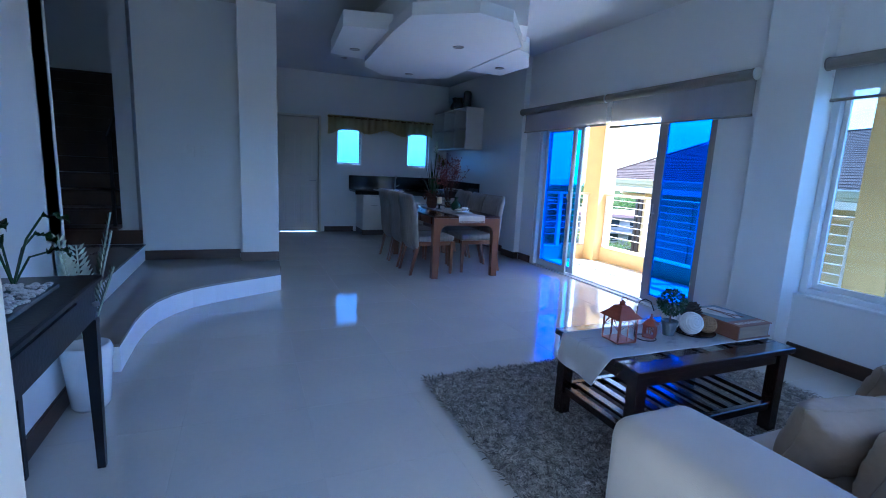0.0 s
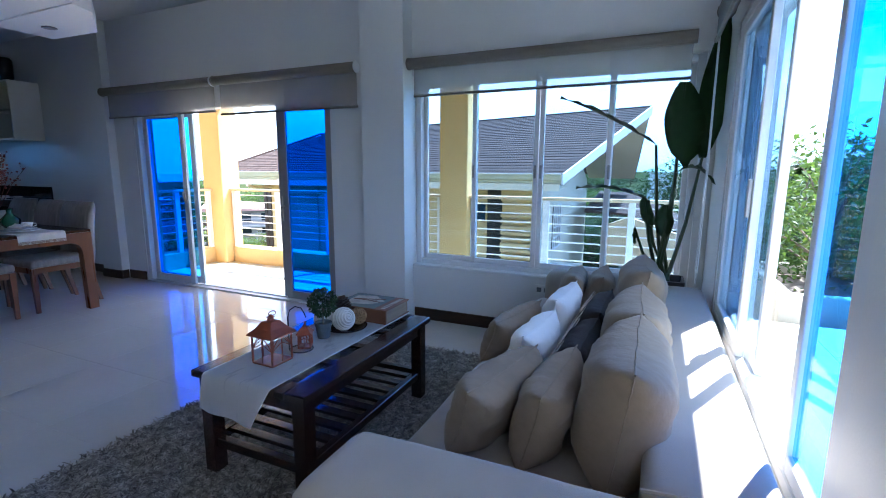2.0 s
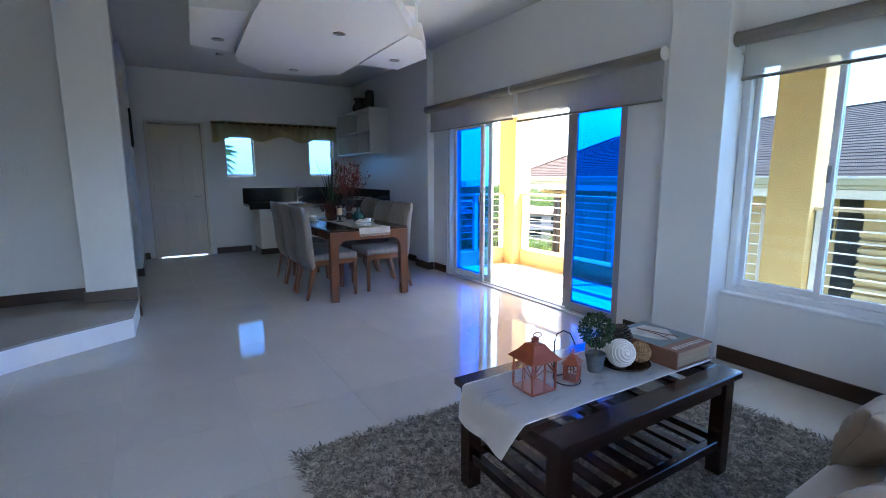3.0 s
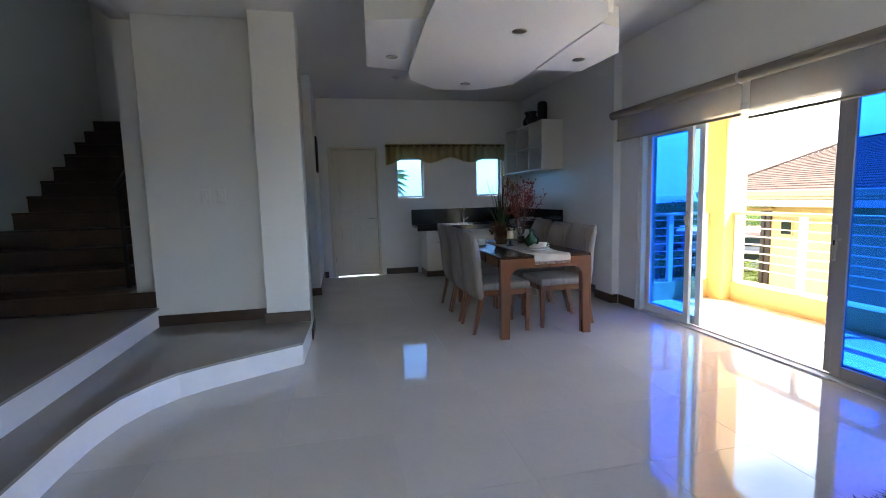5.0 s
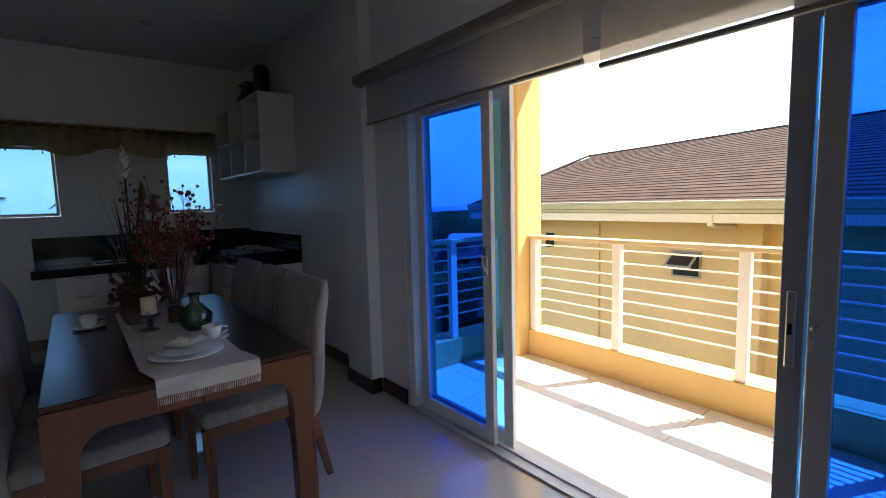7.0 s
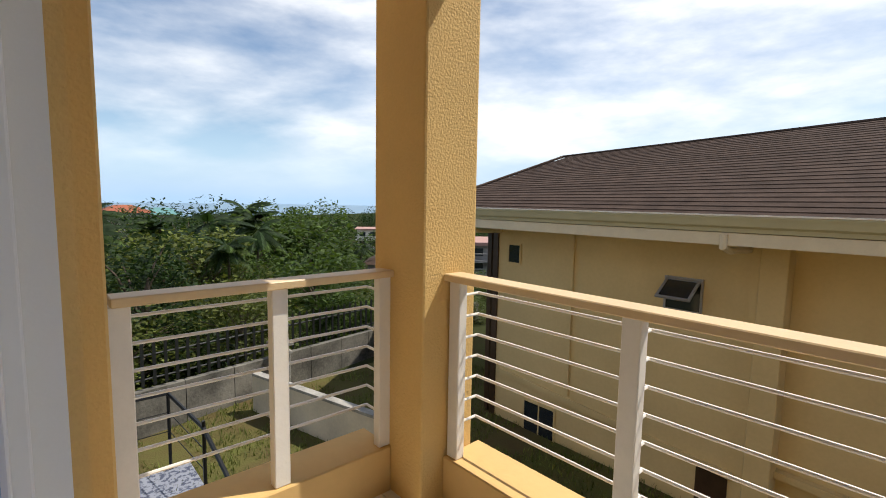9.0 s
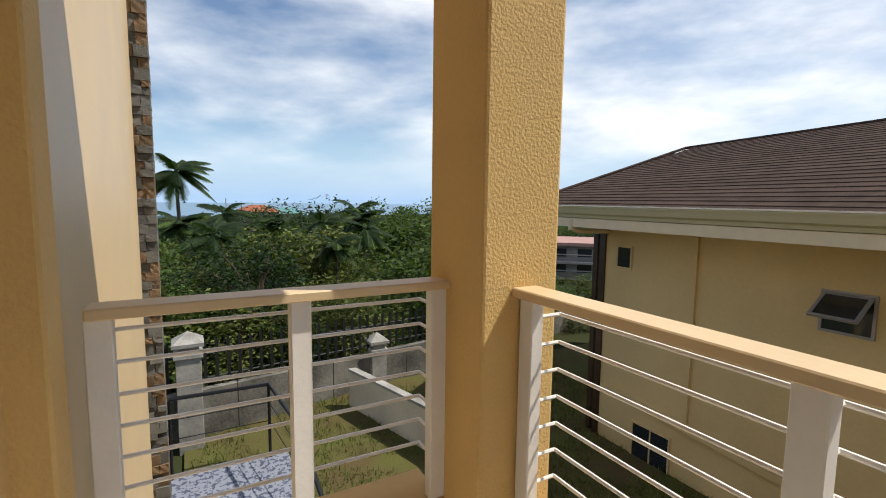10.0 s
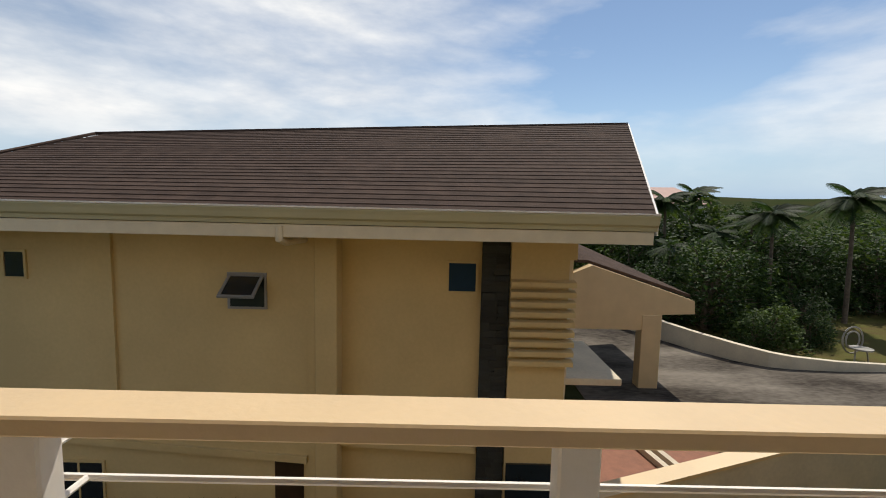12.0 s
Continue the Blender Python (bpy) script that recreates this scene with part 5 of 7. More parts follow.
part("cone_scale", bm, CONEM, pc)

bk = thing("book_box", (1.88, 1.72, ZT), "thick brown book-shaped box with a tower picture", "book box")
M = pose(1.865, 1.693, ZT + 0.006, 0, 0, 0) @ Matrix.Diagonal((1.12, 1.26, 1.12, 1))
part("page_block", box(bmesh.new(), -0.105, 0.105, -0.13, 0.125, 0.006, 0.062, m=M), PAGES, bk)
cv = bmesh.new()
box(cv, -0.112, 0.112, -0.135, 0.13, 0.0, 0.006, bevel=0.001, m=M)
box(cv, -0.112, 0.112, -0.135, 0.13, 0.062, 0.068, bevel=0.001, m=M)
box(cv, -0.112, -0.105, -0.135, 0.13, 0.006, 0.062, m=M)
part("cover", cv, BOOKC, bk)
part("cover_picture", box(bmesh.new(), -0.108, 0.108, -0.075, 0.127, 0.0682, 0.0688, m=M), BOOKG, bk, "grey-green printed picture")
pr = bmesh.new()
prism(pr, [(-0.09, 0.10), (-0.05, -0.03), (0.02, -0.06), (0.09, 0.02), (0.06, 0.10)], 0.0689, 0.0693)
bmesh.ops.transform(pr, matrix=M, verts=pr.verts)
part("print", pr, PRINT, bk, "pale figure shape")
tw = bmesh.new()
for s in (-1, 1):
    tube(tw, [M @ Vector((0.02 + s * 0.03, -0.05, 0.0696)), M @ Vector((0.015 + s * 0.012, 0.0, 0.0696)), M @ Vector((0.0, 0.09, 0.0696))], 0.0025, 4)
tube(tw, [M @ Vector((-0.012, -0.02, 0.0696)), M @ Vector((0.045, -0.02, 0.0696))], 0.002, 4)
tube(tw, [M @ Vector((-0.002, 0.02, 0.0696)), M @ Vector((0.028, 0.02, 0.0696))], 0.002, 4)
part("print", tw, BOOKC, bk, "dark lattice tower shape")
ww = bmesh.new()
for k in range(9):
    box(ww, -0.09 + 0.021 * k, -0.076 + 0.021 * k, -0.118, -0.098, 0.0682, 0.0688, m=M)
part("lettering", ww, PRINT, bk, "pale illegible lettering")

# ---- tall plant by the window ----
def big_leaf(bm, root, tip, width, droop, seed, face=0):
    root, tip = Vector(root), Vector(tip)
    d = tip - root
    side = d.cross(Vector((0, 0, 1)))
    side = Vector((0.15, 1, 0)).normalized() if face else side.normalized()
    n = 12
    rows = []
    for k in range(n + 1):
        u = k / n
        p = root + d * u + Vector((0, 0, droop * math.sin(math.pi * u)))
        w = width * (math.sin(math.pi * min(1, u * 0.93 + 0.04)) ** 0.7) * (1 if u < 0.9 else 0.6)
        ws = 0.012 * math.sin(u * 17 + seed)
        up = side.cross(d).normalized()
        rows.append([p + side * w * s + up * (abs(s) * w * 0.35 + ws * s) for s in (-1, -0.5, 0, 0.5, 1)])
    rings(bm, rows, cap=False, closed=False)
    bmesh.ops.solidify(bm, geom=list(bm.faces), thickness=0.0015)


pl = thing("tall_plant", (2.98, 0.20, 0.0), "tall dark green broad-leaved plant in a black pot", "potted plant")
pot = rings(bmesh.new(), [[(2.98 + sx * w, 0.20 + sy * w * 0.85, z) for sx, sy in ((-1, -0.9), (-0.9, -1), (0.9, -1), (1, -0.9), (1, 0.9), (0.9, 1), (-0.9, 1), (-1, 0.9))] for z, w in ((0, 0.09), (0.56, 0.115), (0.61, 0.118), (0.612, 0.105), (0.56, 0.10))])
part("pot", pot, BLACKG, pl, "black tapered square pot")
# root, tip, half width, droop, turn of the blade about its rib
LEAVES = [((3.0, 0.32, 1.44), (3.0, 0.92, 1.755), 0.05, 0.02, 0), ((2.96, 0.19, 1.80), (2.95, 0.15, 1.30), 0.11, 0.0, 1), ((3.02, 0.06, 1.36), (3.0, -0.01, 2.14), 0.085, 0.0, 1), ((3.0, 0.34, 1.10), (3.0, 0.79, 1.165), 0.045, 0.03, 0),
          ((3.0, 0.37, 1.12), (3.0, 0.31, 0.91), 0.04, 0.0, 1), ((2.98, 0.20, 1.27), (2.98, -0.02, 1.20), 0.05, 0.06, 0), ((2.99, 0.24, 1.075), (2.99, 0.235, 0.855), 0.055, 0.0, 1), ((3.0, 0.41, 0.92), (3.0, 0.40, 0.80), 0.012, 0.0, 1)]
for k, (a, b, w, dr, face) in enumerate(LEAVES):
    part("stem", tube(bmesh.new(), [(2.99 + 0.02 * math.cos(k), 0.22 + 0.05 * math.sin(k * 1.7), 0.56), ((3.0 + a[0]) / 2 + 0.012, 0.35 * 0.22 + 0.65 * a[1], 0.5 * (0.56 + a[2])), a], [0.013, 0.011, 0.008], 6), PLANTL, pl)
    bm = bmesh.new()
    big_leaf(bm, a, b, w, dr, k, face)
    part("leaf", bm, PLANTL, pl, smooth=True)

# outlet and switches
ol = thing("wall_outlet", (3.265, 1.45, 0.30), "white double wall outlet", "outlet")
part("plate", B(3.258, 3.27, 0.98, 1.10, 0.335, 0.41, bevel=0.003), PLASW, ol)
part("socket", B(3.255, 3.259, 0.995, 1.03, 0.355, 0.39), ZINC, ol)
part("socket", B(3.255, 3.259, 1.05, 1.085, 0.355, 0.39), ZINC, ol)
for x in (-1.06, -0.93):
    sw = thing("light_switch", (x, 5.735, 1.30), "white rocker light switch plate", "switch", "light switches")
    part("plate", B(x - 0.037, x + 0.037, 5.732, 5.74, 1.27, 1.39, bevel=0.003), PLASW, sw)
    part("rocker", B(x - 0.012, x + 0.012, 5.727, 5.733, 1.31, 1.35, bevel=0.002), PLASW, sw)
ic = thing("wall_handset", (0.47, -0.03, 1.3), "white wall-mounted remote in its holder", "remote control")
part("holder", B(0.45, 0.50, -0.03, -0.018, 1.30, 1.39, bevel=0.004, seg=2), PLASW, ic)
part("remote", B(0.455, 0.495, -0.018, -0.006, 1.315, 1.45, bevel=0.005, seg=2), PLASW, ic)
part("display", B(0.462, 0.488, -0.006, -0.004, 1.40, 1.435), ZINC, ic)
wo = thing("wall_outlet", (1.06, 8.985, 0.3), "white wall outlet near the counter", "outlet")
part("plate", B(1.02, 1.10, 8.982, 8.99, 0.33, 0.45, bevel=0.003), PLASW, wo)
pf = thing("picture_frame", (-0.2, 8.3, 1.66), "thin dark framed picture on the hall wall", "picture")
fm = bmesh.new()
for q in ((8.14, 8.17, 1.67, 2.17), (8.45, 8.48, 1.67, 2.17), (8.17, 8.45, 1.67, 1.70), (8.17, 8.45, 2.14, 2.17)):
    box(fm, -0.2, -0.175, *q)
part("frame", fm, BLACKM, pf)
part("backing", B(-0.198, -0.19, 8.17, 8.45, 1.70, 2.14), BOOKG, pf)

# ---- kitchen ----
def base_cabinet(x0, x1, y0, y1, face, drawers=True):
    t = thing("kitchen_cabinet", ((x0 + x1) / 2, (y0 + y1) / 2, 0), "white lacquered base cabinet with drawer and door", "cabinet", "base cabinets")
    part("body", B(x0, x1, y0, y1, 0.10, 0.78), CABW, t)
    part("plinth", B(x0 + (0.0 if face == "y" else 0.05), x1, y0 + (0.05 if face == "y" else 0), y1, 0, 0.099), BASEB, t)
    def front(z0, z1, nm):
        if face == "y":
            d = part(nm, B(x0 + 0.006, x1 - 0.006, y0 - 0.018, y0 - 0.001, z0, z1, bevel=0.002), CABW, t)
            cx = (x0 + x1) / 2
            hz = z1 - 0.05 if nm == "drawer" else z1 - 0.06
            part("handle", tube(bmesh.new(), [(cx - 0.06, y0 - 0.018, hz), (cx - 0.06, y0 - 0.04, hz), (cx + 0.06, y0 - 0.04, hz), (cx + 0.06, y0 - 0.018, hz)], 0.005, 6), STEEL, d)
        else:
            d = part(nm, B(x0 - 0.018, x0 - 0.001, y0 + 0.006, y1 - 0.006, z0, z1, bevel=0.002), CABW, t)
            cy = (y0 + y1) / 2
            part("handle", tube(bmesh.new(), [(x0 - 0.018, cy - 0.06, z1 - 0.05), (x0 - 0.04, cy - 0.06, z1 - 0.05), (x0 - 0.04, cy + 0.06, z1 - 0.05), (x0 - 0.018, cy + 0.06, z1 - 0.05)], 0.005, 6), STEEL, d)
    front(0.62, 0.775, "drawer")
    front(0.105, 0.612, "door")


for k in range(3):
    base_cabinet(1.42 + 0.41 * k, 1.42 + 0.41 * k + 0.405, 8.43, 8.985, "y")
for k in range(2):
    base_cabinet(2.68, 3.245, 7.44 + 0.49 * k, 7.44 + 0.49 * k + 0.485, "x")
wt = thing("worktop", (2.3, 8.4, 0.78), "black granite L-shaped worktop with upstand", "worktop")
part("slab", box(B(1.27, 3.245, 8.37, 8.985, 0.781, 0.82, bevel=0.004), 2.62, 3.245, 7.42, 8.368, 0.781, 0.82, bevel=0.004), GRANITE, wt)
part("front_edge", B(1.27, 2.62, 8.368, 8.40, 0.745, 0.781), GRANITE, wt)
part("upstand", box(B(1.27, 3.225, 8.962, 8.987, 0.821, 1.07), 3.226, 3.247, 7.42, 8.987, 0.821, 1.04), GRANITE, wt)
fa = thing("kitchen_tap", (2.15, 8.85, 0.82), "dark swan-neck kitchen tap", "tap")
part("spout", tube(bmesh.new(), [(2.15, 8.88, 0.82), (2.15, 8.88, 1.02), (2.14, 8.84, 1.08), (2.13, 8.76, 1.09), (2.12, 8.70, 1.05)], 0.011, 8), STEEL, fa)
part("lever", tube(bmesh.new(), [(2.17, 8.88, 0.88), (2.23, 8.86, 0.92)], 0.008, 6), STEEL, fa)
sk = thing("sink", (1.95, 8.65, 0.82), "steel sink rim set in the worktop", "sink")
part("rim", box(box(B(1.72, 2.2, 8.48, 8.50, 0.821, 0.826), 1.72, 2.2, 8.80, 8.82, 0.821, 0.826), 1.70, 1.72, 8.48, 8.82, 0.821, 0.826), STEEL, sk)
sv = thing("gas_stove", (2.95, 7.95, 0.82), "black two-burner gas stove on the worktop", "stove")
part("body", B(2.74, 3.18, 7.60, 8.28, 0.821, 0.89, bevel=0.01), BLACKG, sv)
for y in (7.78, 8.10):
    part("burner", lathe(bmesh.new(), [(0.05, 0), (0.05, 0.015), (0.02, 0.02)], 16, (2.96, y, 0.89)), BLACKM, sv)
    g = bmesh.new()
    for a in range(4):
        m = Matrix.Translation((2.96, y, 0.905)) @ Matrix.Rotation(a * math.pi / 2, 4, "Z")
        box(g, 0.02, 0.12, -0.005, 0.005, 0.0, 0.018, m=m)
    part("grate", g, STEEL, sv)
for y in (7.8, 8.08):
    part("knob", tube(bmesh.new(), [(2.74, y, 0.855), (2.715, y, 0.855)], 0.018, 10), STEEL, sv)

oc = thing("open_shelf", (3.1, 8.0, 1.62), "white wall shelf unit with open cubbies", "shelf")
y0, y1, z0, z1 = 7.43, 8.90, 1.62, 2.32
for q in ((3.235, 3.248, y0, y1, z0, z1), (2.93, 3.235, y0, y0 + 0.018, z0, z1), (2.93, 3.235, y1 - 0.018, y1, z0, z1)):
    part("panel", B(*q), CABW, oc)
for z in (z0, (z0 + z1) / 2 - 0.009, z1 - 0.018):
    part("shelf_board", B(2.93, 3.235, y0 + 0.018, y1 - 0.018, z, z + 0.018), CABW, oc)
for k in (1, 2):
    y = y0 + (y1 - y0) * k / 3
    for za, zb in ((z0 + 0.018, (z0 + z1) / 2 - 0.009), ((z0 + z1) / 2 + 0.009, z1 - 0.018)):
        part("divider", B(2.932, 3.235, y - 0.009, y + 0.009, za, zb), CABW, oc)
for x, y, r, h in ((3.08, 7.75, 0.085, 0.30), (3.06, 8.05, 0.10, 0.22), (3.10, 8.32, 0.09, 0.26)):
    lb = [(r * 0.6, 0.0), (r, h * 0.25), (r * 0.95, h * 0.45), (r * 0.45, h * 0.7), (r * 0.55, h * 0.85), (r * 0.8, h * 0.92), (r * 0.3, h)]
    if r < 0.09:
        lb = [(r * 0.8, 0), (r * 0.85, h * 0.9), (r * 0.6, h), (r * 0.5, h)]
    single("vase", lathe(bmesh.new(), lb, 16, (x, y, 2.321)), BLACKG, "black ceramic vase on the wall shelf", "vase", "shelf vases", smooth=True)
sh = thing("small_shelf", (2.95, 8.95, 1.35), "small white corner shelf with a cup", "shelf")
part("board", B(2.90, 3.2, 8.80, 8.988, 1.34, 1.355), CABW, sh)

# valance curtain
cr = thing("valance_curtain", (1.87, 8.93, 1.95), "pale yellow scalloped valance with tassels on a rod", "curtain")
part("rod", tube(bmesh.new(), [(0.86, 8.93, 2.115), (2.92, 8.93, 2.115)], 0.010, 8), BRASS, cr)
bm = bmesh.new()
n = 96
top, low = [], []
for i in range(n + 1):
    u = i / n
    x = 0.87 + 2.03 * u
    y = 8.93 + 0.014 * math.sin(u * 2 * math.pi * 16)
    dip = 0.032 - 0.045 * math.cos(2 * math.pi * 2.954 * (u - 0.197)) + (0.04 * max(0, 1 - u * 14))
    top.append((x, y, 2.145))
    low.append((x, y + 0.004, 1.915 - dip))
rings(bm, [top, [(a[0], a[1], (a[2] + b[2]) / 2) for a, b in zip(top, low)], low], cap=False, closed=False)
bmesh.ops.solidify(bm, geom=list(bm.faces), thickness=0.003)
part("cloth", bm, CURT, cr, smooth=True)
for i in range(2, n, 3):
    a = low[i]
    part("tassel", tube(bmesh.new(), [(a[0], a[1], a[2]), (a[0], a[1], a[2] - 0.035)], [0.003, 0.007], 5), CURT, cr)
for k in range(8):
    x = 0.97 + 0.26 * k
    part("eyelet", tube(bmesh.new(), [(x + 0.02 * math.cos(a), 8.912, 2.115 + 0.02 * math.sin(a)) for a in [2 * math.pi * q / 12 for q in range(13)]], 0.004, 5, cap=False), BRASS, cr)

# ---- on the dining table ----
TT = 0.736
dr = thing("dining_runner", (1.93, 5.8, TT), "cream linen runner with fringed end", "table runner")
bm = bmesh.new()
loops = []
for dy, dz in [(-0.012, -0.055), (-0.010, -0.02), (0.0, 0.0), (0.02, 0.003)] + [(0.15 + 0.17 * k, 0.003) for k in range(8)]:
    top = [(1.72 + 0.345 * j / 8 + 0.03 * (dy < 0.1), 4.975 + dy + 0.004 * math.sin(j * 1.7) * (dz < 0), TT + dz + 0.004) for j in range(9)]
    loops.append(top + [(x, y + 0.002 * (dz < 0), z - 0.003) for x, y, z in reversed(top)])
rings(bm, loops)
bmesh.ops.recalc_face_normals(bm, faces=list(bm.faces))
part("cloth", bm, LINEN, dr)
bm = bmesh.new()
for k in range(60):
    x = 1.752 + 0.340 * k / 59
    tube(bm, [(x, 4.963, TT - 0.054), (x + 0.003 * math.sin(k * 7), 4.961, TT - 0.08)], 0.0014, 4)
part("fringe", bm, LINEN, dr)


def plate_at(x, y, z, r, label, nm="plate"):
    return single(nm, lathe(bmesh.new(), [(r * 0.55, 0), (r * 0.6, 0.004), (r, 0.016), (r, 0.019), (r * 0.62, 0.008), (0.001, 0.007)], 32, (x, y, z)), CHINA, label, nm, "dinner plates", smooth=True)


plate_at(1.89, 5.215, TT + 0.005, 0.135, "large white china dinner plate")
plate_at(1.89, 5.215, TT + 0.018, 0.105, "white china salad plate stacked on another")
np_ = thing("napkin", (1.90, 5.22, TT + 0.03), "folded cream napkin tied with a ring", "napkin")
bm = bmesh.new()
for k in range(5):
    a = 0.5 + k * 0.5
    tube(bm, [(1.90, 5.22, TT + 0.045), (1.90 + 0.05 * math.cos(a), 5.22 + 0.05 * math.sin(a), TT + 0.055 + 0.01 * math.sin(k * 3)), (1.90 + 0.09 * math.cos(a), 5.22 + 0.09 * math.sin(a), TT + 0.045)], [0.012, 0.018, 0.006], 7)
part("cloth", bm, LINEN, np_, smooth=True)


def cup(x, y, z):
    t = thing("tea_cup", (x, y, z), "white china cup on its saucer", "cup", "tea cups")
    part("saucer", lathe(bmesh.new(), [(0.035, 0), (0.04, 0.003), (0.07, 0.012), (0.07, 0.014), (0.03, 0.006), (0.001, 0.006)], 24, (x, y, z)), CHINA, t, smooth=True)
    part("bowl", lathe(bmesh.new(), [(0.022, 0.007), (0.03, 0.012), (0.040, 0.05), (0.041, 0.065), (0.038, 0.065), (0.034, 0.03), (0.001, 0.015)], 24, (x, y, z)), CHINA, t, smooth=True)
    part("handle", tube(bmesh.new(), [(x + 0.038, y - 0.005, z + 0.055), (x + 0.062, y - 0.01, z + 0.052), (x + 0.064, y - 0.01, z + 0.035), (x + 0.036, y - 0.005, z + 0.022)], 0.004, 6), CHINA, t, smooth=True)


cup(2.02, 5.395, TT)
cup(1.60, 6.05, TT)


def wine_glass(x, y):
    t = thing("wine_glass", (x, y, TT), "clear stemmed wine glass", "glass", "wine glasses")
    part("foot", lathe(bmesh.new(), [(0.034, 0.002), (0.01, 0.006), (0.004, 0.012), (0.004, 0.075)], 20, (x, y, TT + 0.002)), GLASS, t, smooth=True)
    part("bowl", lathe(bmesh.new(), [(0.004, 0.075), (0.03, 0.095), (0.038, 0.125), (0.033, 0.17), (0.0318, 0.17), (0.036, 0.125), (0.001, 0.085)], 20, (x, y, TT + 0.002), cap=False), GLASS, t, smooth=True)


wine_glass(1.757, 5.365)
cd = thing("candle", (1.83, 5.78, TT), "cream pillar candle on a dark holder", "candle")
part("holder", lathe(bmesh.new(), [(0.05, 0), (0.045, 0.01), (0.012, 0.02), (0.012, 0.06), (0.045, 0.075), (0.045, 0.082)], 20, (1.83, 5.78, TT)), BLACKG, cd, "dark turned holder")
part("wax", lathe(bmesh.new(), [(0.033, 0.083), (0.033, 0.16), (0.028, 0.163), (0.001, 0.158)], 20, (1.83, 5.78, TT)), WAX, cd)
gv = single("green_vase", lathe(bmesh.new(), [(0.04, 0), (0.07, 0.04), (0.075, 0.08), (0.04, 0.12), (0.02, 0.14), (0.022, 0.17), (0.03, 0.18), (0.018, 0.16)], 22, (2.0, 5.62, TT)), GREENG, "dark green glass bottle vase", "vase", smooth=True)


def berry_vase(x, y):
    t = thing("berry_branches", (x, y, TT), "tall clear vase of red berry twigs", "vase")
    part("vase", lathe(bmesh.new(), [(0.04, 0), (0.045, 0.02), (0.04, 0.15), (0.05, 0.29), (0.053, 0.30), (0.047, 0.29), (0.036, 0.15), (0.04, 0.03), (0.001, 0.02)], 20, (x, y, TT + 0.001)), GLASS, t, "clear glass vase", smooth=True)
    part("filling", lathe(bmesh.new(), [(0.034, 0.03), (0.034, 0.10), (0.001, 0.11)], 14, (x, y, TT + 0.001)), DRIED, t)
    rnd = random.Random(11)
    tw, be = bmesh.new(), bmesh.new()
    for k in range(30):
        a, sp = rnd.uniform(0, 6.28), rnd.uniform(0.06, 0.30)
        h = rnd.uniform(0.42, 0.72)
        p0 = Vector((x + 0.02 * math.cos(a), y + 0.02 * math.sin(a), TT + 0.12))
        p2 = Vector((x + sp * math.cos(a), y + sp * math.sin(a), TT + h))
        p1 = (p0 + p2) / 2 + Vector((rnd.uniform(-0.03, 0.03), rnd.uniform(-0.03, 0.03), 0.06))
        tube(tw, [p0, p1, p2], [0.003, 0.0022, 0.0012], 4)
        for q in range(13):
            u = rnd.uniform(0.4, 1.0)
            c = p1.lerp(p2, (u - 0.4) / 0.6) + Vector((rnd.gauss(0, 0.022), rnd.gauss(0, 0.022), rnd.gauss(0, 0.022)))
            tube(tw, [p1.lerp(p2, max(0, (u - 0.5) / 0.6)), c], 0.0008, 3)
            b = bmesh.ops.create_icosphere(be, subdivisions=1, radius=rnd.uniform(0.006, 0.0105))
            bmesh.ops.translate(be, vec=c, verts=b["verts"])
    part("twig", tw, TWIG, t)
    be_ob = part("berry", be, BERRY, t, smooth=True)
    tagged(be_ob, kind="stuff")


berry_vase(1.94, 5.76)
ga = thing("grass_arrangement", (1.80, 5.98, TT), "pot of dried blooms with spiky dark grass", "plant")
part("pot", lathe(bmesh.new(), [(0.05, 0), (0.075, 0.06), (0.07, 0.13), (0.06, 0.13), (0.001, 0.11)], 18, (1.80, 5.98, TT)), DRIED, ga)
bm = bmesh.new()
rnd = random.Random(8)
for k in range(34):
    a, s, h = rnd.uniform(0, 6.28), rnd.uniform(0.05, 0.24), rnd.uniform(0.2, 0.66)
    r0, r1 = Vector((1.80, 5.98, TT + 0.11)), Vector((1.80 + s * math.cos(a), 5.98 + s * math.sin(a), TT + 0.12 + h))
    md = (r0 + r1) / 2 + Vector((0, 0, 0.06))
    n = Vector((-math.sin(a), math.cos(a), 0)) * 0.006
    rings(bm, [[r0 - n, r0 + n], [md - n * 1.2, md + n * 1.2], [r1 - n * 0.1, r1 + n * 0.1]], cap=False, closed=False)
part("blade", bm, PLANTL, ga)
bm = bmesh.new()
for k in range(160):
    c = Vector((1.80 + rnd.gauss(0, 0.05), 5.98 + rnd.gauss(0, 0.05), TT + 0.16 + rnd.gauss(0, 0.035)))
    b = bmesh.ops.create_icosphere(bm, subdivisions=1, radius=rnd.uniform(0.008, 0.02))
    bmesh.ops.translate(bm, vec=c, verts=b["verts"])
tagged(part("bloom", bm, DRIED, ga), kind="stuff")
part("stalk", tube(bmesh.new(), [(1.80, 5.96, TT + 0.11), (1.795, 5.92, TT + 0.5), (1.79, 5.86, TT + 0.76)], [0.006, 0.005, 0.006], 6), PLANTL, ga)
bm = bmesh.new()
for k in range(30):
    u, a = k / 30, k * 2.4
    c, d = Vector((1.79, 5.86, TT + 0.72 + 0.15 * u)), Vector((math.cos(a), math.sin(a), 0.9 + u)).normalized()
    w = d.cross(Vector((0, 0, 1))).normalized() * (0.016 - 0.008 * u)
    L = 0.052 - 0.022 * u
    rings(bm, [[c, c], [c + d * L * 0.55 - w, c + d * L * 0.55 + w], [c + d * L, c + d * L]], cap=False, closed=False)
